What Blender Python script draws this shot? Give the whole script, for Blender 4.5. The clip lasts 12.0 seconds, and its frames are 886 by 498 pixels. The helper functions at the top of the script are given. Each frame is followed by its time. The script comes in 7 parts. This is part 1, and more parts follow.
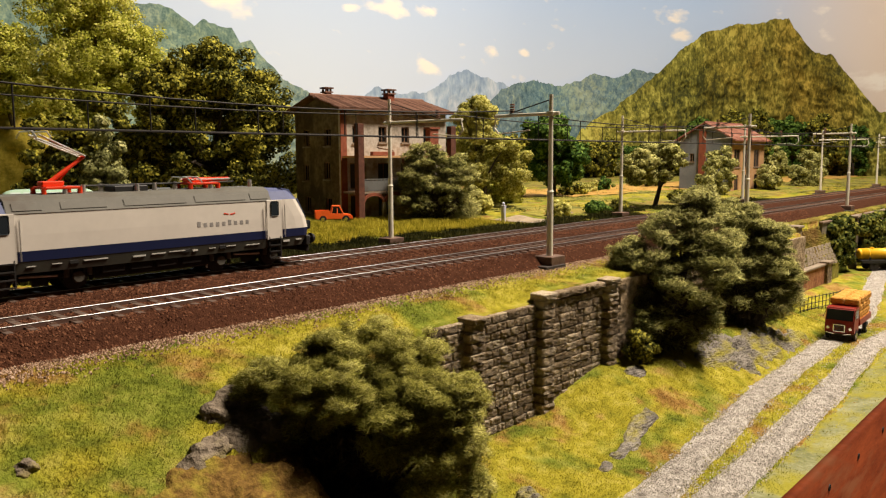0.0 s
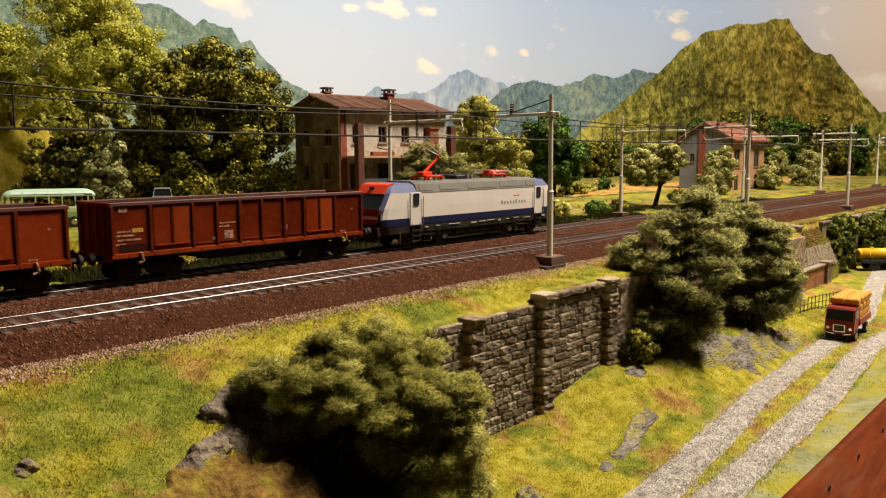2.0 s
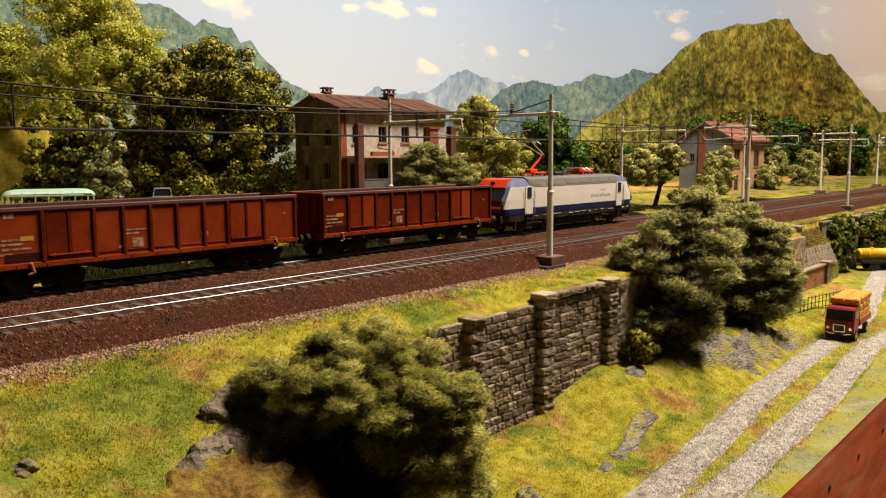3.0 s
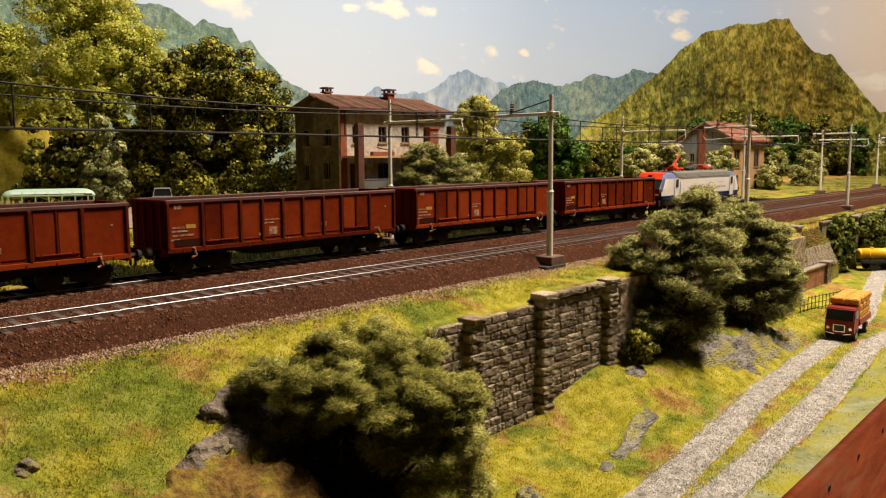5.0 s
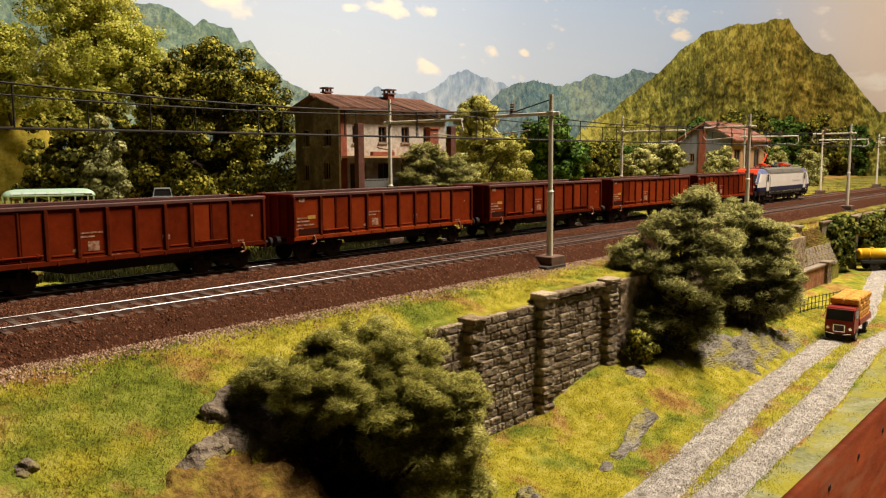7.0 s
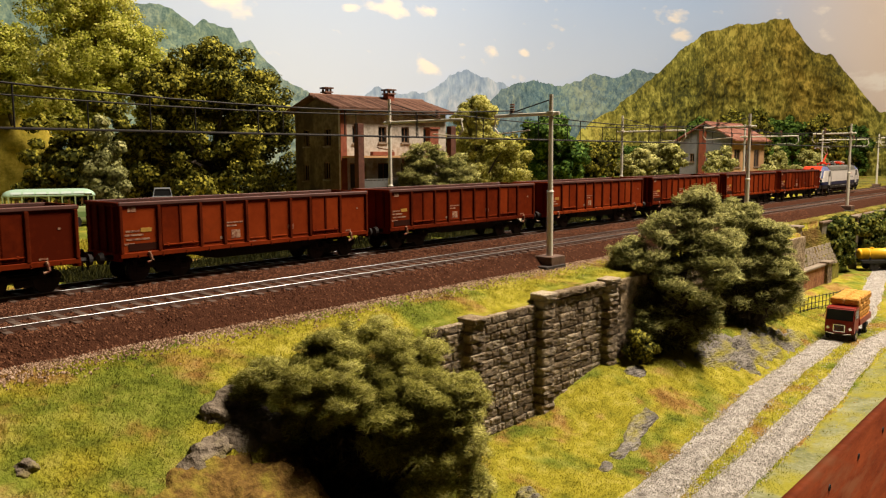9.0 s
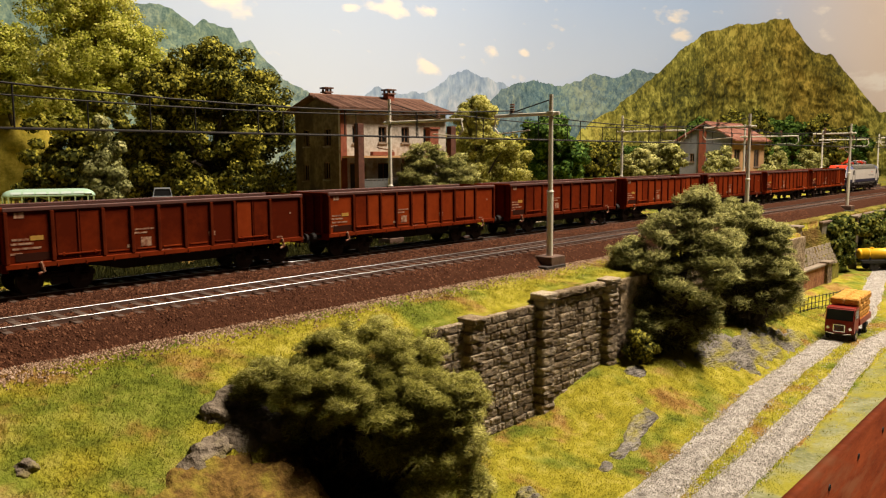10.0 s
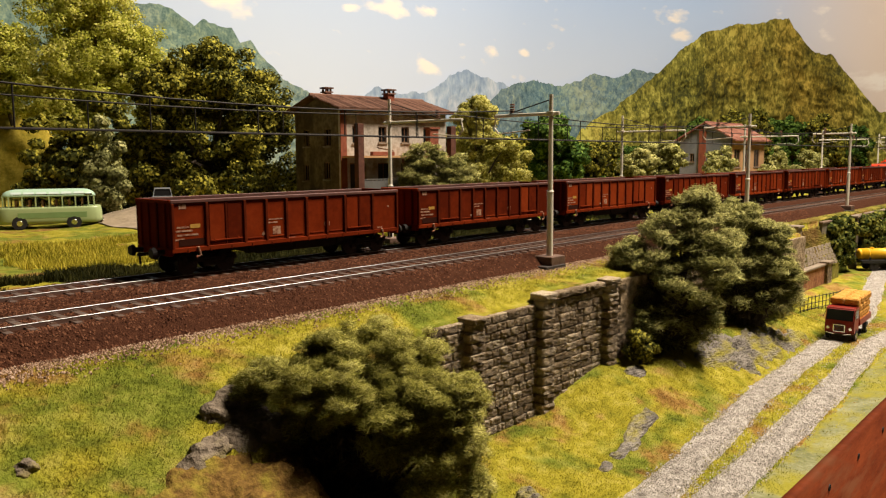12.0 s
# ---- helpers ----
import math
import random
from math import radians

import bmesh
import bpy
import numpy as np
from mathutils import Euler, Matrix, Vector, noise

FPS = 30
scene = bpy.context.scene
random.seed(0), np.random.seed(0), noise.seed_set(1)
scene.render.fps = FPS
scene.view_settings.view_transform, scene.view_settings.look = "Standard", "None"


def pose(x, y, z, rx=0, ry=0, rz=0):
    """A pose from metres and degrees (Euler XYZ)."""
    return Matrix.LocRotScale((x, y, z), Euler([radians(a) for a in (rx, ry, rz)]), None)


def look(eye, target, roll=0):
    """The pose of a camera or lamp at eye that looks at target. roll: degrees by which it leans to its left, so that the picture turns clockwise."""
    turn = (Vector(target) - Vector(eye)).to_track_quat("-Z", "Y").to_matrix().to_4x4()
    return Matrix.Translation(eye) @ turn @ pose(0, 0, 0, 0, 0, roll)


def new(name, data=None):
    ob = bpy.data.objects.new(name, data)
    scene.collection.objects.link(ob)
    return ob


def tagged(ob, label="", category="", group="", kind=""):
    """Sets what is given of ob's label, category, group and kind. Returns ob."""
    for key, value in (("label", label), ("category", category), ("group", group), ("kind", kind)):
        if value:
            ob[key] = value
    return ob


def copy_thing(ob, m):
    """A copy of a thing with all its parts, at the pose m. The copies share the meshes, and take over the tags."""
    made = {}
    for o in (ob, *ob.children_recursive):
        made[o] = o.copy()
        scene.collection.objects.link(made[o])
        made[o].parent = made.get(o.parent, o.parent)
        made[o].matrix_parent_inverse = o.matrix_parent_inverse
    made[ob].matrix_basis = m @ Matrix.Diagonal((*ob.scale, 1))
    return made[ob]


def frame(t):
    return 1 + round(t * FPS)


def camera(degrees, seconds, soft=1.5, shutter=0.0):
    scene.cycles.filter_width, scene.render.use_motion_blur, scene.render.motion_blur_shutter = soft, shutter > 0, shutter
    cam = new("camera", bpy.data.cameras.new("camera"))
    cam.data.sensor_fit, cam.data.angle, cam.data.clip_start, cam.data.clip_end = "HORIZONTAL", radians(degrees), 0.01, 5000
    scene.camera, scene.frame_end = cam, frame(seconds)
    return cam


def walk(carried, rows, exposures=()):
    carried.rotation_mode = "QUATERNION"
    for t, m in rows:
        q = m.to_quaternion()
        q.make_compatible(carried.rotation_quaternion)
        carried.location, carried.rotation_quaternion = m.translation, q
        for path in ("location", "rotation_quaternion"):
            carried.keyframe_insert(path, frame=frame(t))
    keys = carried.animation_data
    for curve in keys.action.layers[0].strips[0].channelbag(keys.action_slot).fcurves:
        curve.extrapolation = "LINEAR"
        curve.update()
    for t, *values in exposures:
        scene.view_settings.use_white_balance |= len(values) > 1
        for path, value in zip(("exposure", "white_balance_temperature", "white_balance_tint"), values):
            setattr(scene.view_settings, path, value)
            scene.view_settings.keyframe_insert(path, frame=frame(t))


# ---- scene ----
# A model railway in 1:87. Lengths below are those of the full-size railway; K brings them to the model's size.
K = 1 / 87
EYE = (0.0, -30.517, 4.835)
cam = camera(59.07, 12.0, soft=1.2, shutter=0.12)
CAM_POSE = Matrix.Translation([c * K for c in EYE]) @ Euler((radians(90 - 6.696), 0, radians(-47.818))).to_matrix().to_4x4() @ pose(0, 0, 0, 0, 0, -0.311)
walk(cam, [(0.0, CAM_POSE), (12.0, CAM_POSE)], exposures=[(0.0, 0.0), (12.0, 0.0)])

# ---- light ----
world = bpy.data.worlds.new("room_air")
scene.world = world
world.use_nodes = True
world.node_tree.nodes["Background"].inputs[0].default_value = (1.0, 0.9, 0.75, 1)
world.node_tree.nodes["Background"].inputs[1].default_value = 0.007


def area_lamp(name, eye, target, w, h, watts, colour):
    data = bpy.data.lights.new(name, "AREA")
    data.shape, data.size, data.size_y, data.energy, data.color = "RECTANGLE", w * K, h * K, watts, colour
    ob = new(name, data)
    ob.matrix_world = look([c * K for c in eye], [c * K for c in target])
    return ob


area_lamp("ceiling_lamp_main", (82, -46, 122), (42, -4, 0), 50, 18, 69, (1.0, 0.85, 0.69))
area_lamp("ceiling_lamp_back", (160, 2, 120), (165, 50, 10), 130, 14, 15.5, (1.0, 0.9, 0.78))

# ---- helpers for meshes ----


def link_mesh(name, me, material, parent=None, label=""):
    me.materials.append(material)
    ob = new(name, me)
    ob.parent = parent
    return tagged(ob, label)


def part(name, bm, material, parent=None, label="", smooth=False):
    bmesh.ops.scale(bm, vec=(K, K, K), verts=bm.verts)
    me = bpy.data.meshes.new(name)
    bm.to_mesh(me)
    bm.free()
    if smooth:
        me.polygons.foreach_set("use_smooth", [True] * len(me.polygons))
    return link_mesh(name, me, material, parent, label)


def soup(name, verts, faces, material, parent=None, label="", smooth=False, normals=None):
    """A mesh from numpy arrays: verts (n, 3), faces (m, 3 or 4)."""
    verts, faces = np.asarray(verts, float) * K, np.asarray(faces, np.int32)
    me = bpy.data.meshes.new(name)
    n = faces.shape[1]
    me.vertices.add(len(verts))
    me.vertices.foreach_set("co", verts.astype(np.float32).ravel())
    me.loops.add(faces.size)
    me.loops.foreach_set("vertex_index", faces.ravel())
    me.polygons.add(len(faces))
    me.polygons.foreach_set("loop_start", np.arange(0, faces.size, n, dtype=np.int32))
    if smooth:
        me.polygons.foreach_set("use_smooth", np.ones(len(faces), bool))
    me.update(calc_edges=True)
    if normals is not None:
        me.normals_split_custom_set_from_vertices(np.asarray(normals, np.float32))
    return link_mesh(name, me, material, parent, label)


def spot(x, y, z, rz=0, rx=0, ry=0):
    return pose(x * K, y * K, z * K, rx, ry, rz)


def thing(name, m, label, category, group="", kind=""):
    ob = new(name)
    ob.empty_display_size = 0.01
    ob.matrix_basis = m
    return tagged(ob, label, category, group, kind)


def box(bm, x, y, z, sx, sy, sz, bevel=0.0, rz=0.0, rx=0.0, ry=0.0):
    """A box with its centre at x, y, z."""
    r = bmesh.ops.create_cube(bm, size=1)["verts"]
    bmesh.ops.scale(bm, vec=(sx, sy, sz), verts=r)
    if bevel:
        edges = list({e for v in r for e in v.link_edges})
        r = bmesh.ops.bevel(bm, geom=edges, offset=bevel, segments=1, affect="EDGES", profile=0.5)["verts"]
    m = Matrix.Translation((x, y, z)) @ Euler((radians(rx), radians(ry), radians(rz))).to_matrix().to_4x4()
    bmesh.ops.transform(bm, matrix=m, verts=r)
    return bm


def tube(bm, a, b, r0, r1=None, seg=8, caps=True):
    a, b = Vector(a), Vector(b)
    d = b - a
    m = Matrix.Translation((a + b) / 2) @ d.to_track_quat("Z", "Y").to_matrix().to_4x4()
    bmesh.ops.create_cone(bm, cap_ends=caps, segments=seg, radius1=r0, radius2=r0 if r1 is None else r1, depth=d.length, matrix=m)
    return bm


def prism(bm, outline, y0, y1, axis="y"):
    """An outline in (x, z) pulled from y0 to y1; axis 'x': outline in (y, z) pulled along x."""
    def put(p, d):
        return (p[0], d, p[1]) if axis == "y" else (d, p[0], p[1])
    a = [bm.verts.new(put(p, y0)) for p in outline]
    b = [bm.verts.new(put(p, y1)) for p in outline]
    fs = [bm.faces.new(a), bm.faces.new(b[::-1])]
    for i in range(len(a)):
        j = (i + 1) % len(a)
        fs.append(bm.faces.new((a[j], a[i], b[i], b[j])))
    bmesh.ops.recalc_face_normals(bm, faces=fs)
    return bm


def B():
    return bmesh.new()


def fnoise(x, y, scale, seed=0.0):
    """Smooth value noise on arrays, about -1 to 1."""
    x, y = np.asarray(x, float) * scale + seed * 17.3, np.asarray(y, float) * scale + seed * 7.1
    xi, yi = np.floor(x), np.floor(y)
    fx, fy = x - xi, y - yi
    fx, fy = fx * fx * (3 - 2 * fx), fy * fy * (3 - 2 * fy)

    def h(a, b):
        v = np.sin(a * 127.1 + b * 311.7 + seed * 3.7) * 43758.5453
        return (v - np.floor(v)) * 2 - 1
    return (h(xi, yi) * (1 - fx) + h(xi + 1, yi) * fx) * (1 - fy) + (h(xi, yi + 1) * (1 - fx) + h(xi + 1, yi + 1) * fx) * fy


def fbm(x, y, scale, seed=0.0, octaves=4):
    v = 0
    for i in range(octaves):
        v = v + fnoise(x, y, scale * 2 ** i, seed + i) * 0.5 ** i
    return v / 1.6


def sstep(v, a, b):
    t = np.clip((np.asarray(v, float) - a) / (b - a), 0, 1)
    return t * t * (3 - 2 * t)


# ---- materials ----


def surface(name, stops, scale, rough=0.8, metal=0.0, bump=0.0, fine=6.0, island=0.0, per_object=0.0, spec=0.3, stretch=(1, 1, 1), dirt=None, dirt_scale=0.3, dirt_at=0.58, trans=0.0, contrast=2.4):
    """A noise-coloured surface. stops: colours from low to high; scale: features per full-size metre; fine: ratio of the grain to it."""
    m = bpy.data.materials.new(name)
    m.use_nodes = True
    nt = m.node_tree
    nd, lk = nt.nodes, nt.links
    bsdf = nd["Principled BSDF"]
    bsdf.inputs["Roughness"].default_value, bsdf.inputs["Metallic"].default_value = rough, metal
    bsdf.inputs["Specular IOR Level"].default_value = spec
    tc = nd.new("ShaderNodeTexCoord")
    mp = nd.new("ShaderNodeMapping")
    mp.inputs["Scale"].default_value = stretch
    lk.new(tc.outputs["Object"], mp.inputs[0])

    def noise_node(s, detail=4.0):
        n = nd.new("ShaderNodeTexNoise")
        n.inputs["Scale"].default_value, n.inputs["Detail"].default_value, n.inputs["Roughness"].default_value = s / K, detail, 0.6
        lk.new(mp.outputs[0], n.inputs["Vector"])
        return n
    big, small = noise_node(scale), noise_node(scale * fine, 3.0)

    def calc(op, a, b):
        n = nd.new("ShaderNodeMath")
        n.operation = op
        for i, v in enumerate((a, b)):
            if isinstance(v, (int, float)):
                n.inputs[i].default_value = v
            else:
                lk.new(v, n.inputs[i])
        return n.outputs[0]
    value = calc("ADD", calc("MULTIPLY", big.outputs["Fac"], 0.65), calc("MULTIPLY", small.outputs["Fac"], 0.35))
    value = calc("ADD", calc("MULTIPLY", calc("SUBTRACT", value, 0.5), contrast), 0.5)
    if island:
        geo = nd.new("ShaderNodeNewGeometry")
        value = calc("ADD", value, calc("MULTIPLY", calc("SUBTRACT", geo.outputs["Random Per Island"], 0.5), island))
    if per_object:
        info = nd.new("ShaderNodeObjectInfo")
        value = calc("ADD", value, calc("MULTIPLY", calc("SUBTRACT", info.outputs["Random"], 0.5), per_object))
    ramp = nd.new("ShaderNodeValToRGB")
    lk.new(value, ramp.inputs[0])
    el = ramp.color_ramp.elements
    el[0].color, el[-1].color = (*stops[0], 1), (*stops[-1], 1)
    el[0].position, el[-1].position = 0.12, 0.88
    for i, c in enumerate(stops[1:-1]):
        el.new(0.12 + 0.76 * (i + 1) / (len(stops) - 1)).color = (*c, 1)
    colour = ramp.outputs[0]
    if dirt:
        dn = noise_node(dirt_scale, 5.0)
        dr = nd.new("ShaderNodeValToRGB")
        dr.color_ramp.elements[0].position, dr.color_ramp.elements[1].position = dirt_at - 0.08, dirt_at + 0.08
        lk.new(dn.outputs["Fac"], dr.inputs[0])
        mix = nd.new("ShaderNodeMix")
        mix.data_type = "RGBA"
        lk.new(dr.outputs[0], mix.inputs["Factor"])
        lk.new(colour, mix.inputs[6])
        mix.inputs[7].default_value = (*dirt, 1)
        colour = mix.outputs[2]
    lk.new(colour, bsdf.inputs["Base Color"])
    if bump:
        bn = nd.new("ShaderNodeBump")
        bn.inputs["Strength"].default_value, bn.inputs["Distance"].default_value = 0.7, bump * K
        lk.new(small.outputs["Fac"], bn.inputs["Height"])
        lk.new(bn.outputs[0], bsdf.inputs["Normal"])
    if trans:
        tr = nd.new("ShaderNodeBsdfTranslucent")
        lk.new(colour, tr.inputs[0])
        ms = nd.new("ShaderNodeMixShader")
        ms.inputs[0].default_value = trans
        lk.new(bsdf.outputs[0], ms.inputs[1])
        lk.new(tr.outputs[0], ms.inputs[2])
        lk.new(ms.outputs[0], nd["Material Output"].inputs["Surface"])
    return m


def plain(name, colour, rough=0.5, metal=0.0, vary=0.12, scale=1.5, spec=0.4, dirt=None, dirt_at=0.6, dirt_scale=0.5, bump=0.0):
    lo = tuple(c * (1 - vary) for c in colour)
    hi = tuple(min(1, c * (1 + vary)) for c in colour)
    return surface(name, [lo, colour, hi], scale, rough, metal, bump, spec=spec, dirt=dirt, dirt_at=dirt_at, dirt_scale=dirt_scale)


def glass(name, tint=(0.02, 0.025, 0.03)):
    m = bpy.data.materials.new(name)
    m.use_nodes = True
    b = m.node_tree.nodes["Principled BSDF"]
    b.inputs["Base Color"].default_value = (*tint, 1)
    b.inputs["Roughness"].default_value = 0.12
    b.inputs["Specular IOR Level"].default_value = 0.3
    return m




def turf_mat(name, gain=1.0, island=0.0, trans=0.0, bump=0.0):
    """Flocked turf: patches of yellow-green, green and rusty brown, each with its own grain."""
    m = bpy.data.materials.new(name)
    m.use_nodes = True
    nd, lk = m.node_tree.nodes, m.node_tree.links
    bsdf = nd["Principled BSDF"]
    bsdf.inputs["Roughness"].default_value, bsdf.inputs["Specular IOR Level"].default_value = 0.95, 0.05
    tc = nd.new("ShaderNodeTexCoord")

    def noise_node(scale, detail):
        n = nd.new("ShaderNodeTexNoise")
        n.inputs["Scale"].default_value, n.inputs["Detail"].default_value, n.inputs["Roughness"].default_value = scale / K, detail, 0.62
        lk.new(tc.outputs["Object"], n.inputs["Vector"])
        return n.outputs["Fac"]

    def ramp(value, stops):
        r = nd.new("ShaderNodeValToRGB")
        el = r.color_ramp.elements
        el[0].position, el[0].color = stops[0][0], (*[c * gain for c in stops[0][1]], 1)
        el[1].position, el[1].color = stops[-1][0], (*[c * gain for c in stops[-1][1]], 1)
        for p, c in stops[1:-1]:
            el.new(p).color = (*[q * gain for q in c], 1)
        lk.new(value, r.inputs[0])
        return r.outputs[0]

    def blend(fac, lo, hi, a, b):
        f = nd.new("ShaderNodeMapRange")
        f.interpolation_type = "SMOOTHSTEP"
        f.inputs["From Min"].default_value, f.inputs["From Max"].default_value = lo, hi
        lk.new(fac, f.inputs["Value"])
        mix = nd.new("ShaderNodeMix")
        mix.data_type = "RGBA"
        lk.new(f.outputs[0], mix.inputs["Factor"])
        lk.new(a, mix.inputs[6])
        lk.new(b, mix.inputs[7])
        return mix.outputs[2]
    grain = noise_node(1.5, 8.0)
    if island:
        geo = nd.new("ShaderNodeNewGeometry")
        mul = nd.new("ShaderNodeMath")
        mul.operation = "MULTIPLY_ADD"
        lk.new(geo.outputs["Random Per Island"], mul.inputs[0])
        mul.inputs[1].default_value, mul.inputs[2].default_value = island, -island / 2
        add = nd.new("ShaderNodeMath")
        lk.new(mul.outputs[0], add.inputs[0])
        lk.new(grain, add.inputs[1])
        grain = add.outputs[0]
    yellow = ramp(grain, [(0.25, (0.15, 0.14, 0.014)), (0.5, (0.37, 0.325, 0.03)), (0.75, (0.52, 0.45, 0.10))])
    green = ramp(grain, [(0.25, (0.06, 0.08, 0.012)), (0.5, (0.18, 0.21, 0.025)), (0.75, (0.32, 0.33, 0.06))])
    rust = ramp(grain, [(0.25, (0.12, 0.06, 0.018)), (0.5, (0.33, 0.19, 0.05)), (0.75, (0.46, 0.33, 0.12))])
    colour = blend(noise_node(0.23, 3.0), 0.45, 0.60, yellow, green)
    colour = blend(noise_node(0.31, 4.0), 0.515, 0.65, colour, rust)
    lk.new(colour, bsdf.inputs["Base Color"])
    if bump:
        bn = nd.new("ShaderNodeBump")
        bn.inputs["Strength"].default_value, bn.inputs["Distance"].default_value = 0.8, bump * K
        lk.new(noise_node(9.0, 3.0), bn.inputs["Height"])
        lk.new(bn.outputs[0], bsdf.inputs["Normal"])
    if trans:
        tr = nd.new("ShaderNodeBsdfTranslucent")
        lk.new(colour, tr.inputs[0])
        ms = nd.new("ShaderNodeMixShader")
        ms.inputs[0].default_value = trans
        lk.new(bsdf.outputs[0], ms.inputs[1])
        lk.new(tr.outputs[0], ms.inputs[2])
        lk.new(ms.outputs[0], nd["Material Output"].inputs["Surface"])
    return m


M_GRASS = turf_mat("turf", 0.78, bump=0.12)
M_TURF = turf_mat("turf_crumbs", 0.84, 0.2)
M_TUFT = turf_mat("grass_blades", 0.84, 0.25, 0.45)
M_BALLAST = surface("ballast_bed", [(0.035, 0.014, 0.008), (0.07, 0.028, 0.015)], 4, 0.95, bump=0.1, fine=5, spec=0.03)
M_STONES = surface("ballast_stones", [(0.036, 0.014, 0.008), (0.085, 0.034, 0.018), (0.15, 0.068, 0.038)], 0.6, 0.95, fine=8, island=0.9, spec=0.03)
M_GRIT = surface("grit", [(0.10, 0.055, 0.032), (0.24, 0.15, 0.095), (0.38, 0.27, 0.19)], 1.0, 0.9, island=1.0, spec=0.1)
M_GRAVEL = surface("road_gravel", [(0.20, 0.18, 0.155), (0.36, 0.33, 0.29), (0.50, 0.465, 0.42)], 2.5, 0.95, bump=0.08, fine=9, island=0.6, spec=0.08)
M_RAIL_TOP = plain("rail_steel", (0.22, 0.22, 0.215), 0.38, 1.0, 0.3, scale=0.5)
M_CHAIR = plain("chair_steel", (0.10, 0.068, 0.052), 0.7, 0.0, 0.3, spec=0.25)
M_RAIL_SIDE = plain("rail_rust", (0.09, 0.045, 0.03), 0.8)
M_SLEEPER = surface("sleeper", [(0.06, 0.028, 0.016), (0.13, 0.062, 0.036)], 1.5, 0.95, per_object=0.5)
M_MAST = plain("mast_paint", (0.60, 0.56, 0.46), 0.55, 0, 0.1, dirt=(0.4, 0.34, 0.25))
M_WIRE = plain("wire_metal", (0.022, 0.019, 0.017), 0.6, 0.0, spec=0.2)
M_CONCRETE = surface("concrete", [(0.16, 0.125, 0.09), (0.29, 0.24, 0.18)], 1.2, 0.9, bump=0.05, dirt=(0.14, 0.09, 0.06))
M_ROCK = surface("rock", [(0.075, 0.058, 0.04), (0.19, 0.155, 0.115), (0.32, 0.27, 0.21)], 0.7, 0.95, bump=0.2, fine=8, spec=0.1, dirt=(0.17, 0.14, 0.04), dirt_scale=0.7, dirt_at=0.56)
M_STONE = surface("wall_stone", [(0.20, 0.145, 0.085), (0.44, 0.335, 0.215), (0.64, 0.53, 0.38)], 2.2, 0.95, bump=0.45, fine=7, per_object=0.9, spec=0.15, dirt=(0.07, 0.055, 0.04), dirt_scale=0.5, dirt_at=0.6)
M_MORTAR = surface("mortar", [(0.05, 0.04, 0.028), (0.10, 0.08, 0.055)], 2, 0.95)
M_BROWN_BOARD = surface("brown_board", [(0.075, 0.014, 0.004), (0.15, 0.032, 0.009)], 0.35, 0.75, fine=9, stretch=(1, 1, 4), spec=0.05, dirt=(0.12, 0.04, 0.016), dirt_at=0.62)

# ---- the lie of the land ----
TRACKS = (0.0, -5.317)
WALL_Y = -11.0
EDGE_Y = -21.7


def road_left(x):
    """Middle of the road's wheel track nearer the railway."""
    x = np.asarray(x, float)
    near = np.interp(x, (10, 27.4, 39.5, 50.7, 60), (-19.6, -17.96, -16.57, -15.95, -15.75))
    far_ = -18.25 + 0.066 * (x - 24) + 2.6 * sstep(x, 56, 88)
    return near + (far_ - near) * sstep(x, 54, 60)


def road_right(x):
    """Middle of the wheel track nearer the layout's edge."""
    x = np.asarray(x, float)
    near = np.interp(x, (10, 28.3, 34, 41, 52, 60), (-20.9, -19.85, -19.6, -19.2, -18.2, -17.9))
    return near + (road_left(x) - 2.6 - near) * sstep(x, 54, 60)


def land(x, y):
    x, y = np.asarray(x, float), np.asarray(y, float)
    shoulder = -0.78 - 0.09 * np.clip(-7.6 - y, 0, 5)
    t = np.clip(-9.0 - y, 0, 20)
    bank = -0.9 - 0.2 * t - 0.034 * t ** 2 - 2.0 * sstep(t, 6, 10)
    bank = np.maximum(bank, -7.2 - 0 * x)
    road_z = -7.1 + 0.9 * sstep(x, 55, 85)
    foot = -6.45 + 1.25 * sstep(x, 26, 33) - 1.0 * sstep(x, 52, 60)
    rl = road_left(x) + 0.8
    u = np.clip((y - rl) / np.maximum(WALL_Y - rl, 0.5), 0, 1.2)
    mound = 0.55 * np.exp(-((x - 42) / 8) ** 2 - ((u - 0.6) / 0.28) ** 2)
    low = road_z + (np.maximum(foot, road_z) - road_z) * u ** 0.8 + mound + 0.3 * sstep(rl - 4.4 - y, 0, 2.5)
    wall_y = WALL_Y + 2.2 * sstep(x, 62, 63.5)
    right = np.where(y > wall_y, shoulder, low)
    left = np.where(y > -9.0, shoulder, bank)
    right = right - np.where(y > wall_y, 0.34 * sstep(-y, 9.5, 10.9) * (1 - sstep(x, 27.3, 27.9)), 0)
    drop = 18.4 - 6.6 * sstep(-y, 12.2, 14.6)
    front = left + (right - left) * sstep(x, drop, drop + 0.9 + 1.4 * sstep(-y, 12.2, 14.6))
    far = -0.78 + 0.45 * sstep(y, 7, 26) + 0.5 * sstep(y, 40, 75) + 1.75 * np.exp(-((x - 33.5) / 4.0) ** 2 - ((y - 31.5) / 5.0) ** 2)
    z = np.where(y > 0, far, front)
    calm = np.exp(-((y - rl + 2.1) / 2.6) ** 4) * (x > 15)
    rough = fbm(x, y, 0.35, 3) * 0.24 * sstep(y - EDGE_Y, 0.2, 1.5) * sstep(np.abs(y + 2.6), 7.0, 9.5) * (1 - calm)
    edge = 1 - np.exp(-((y - wall_y) / 0.5) ** 2) * (x > 18)
    return z + rough * edge


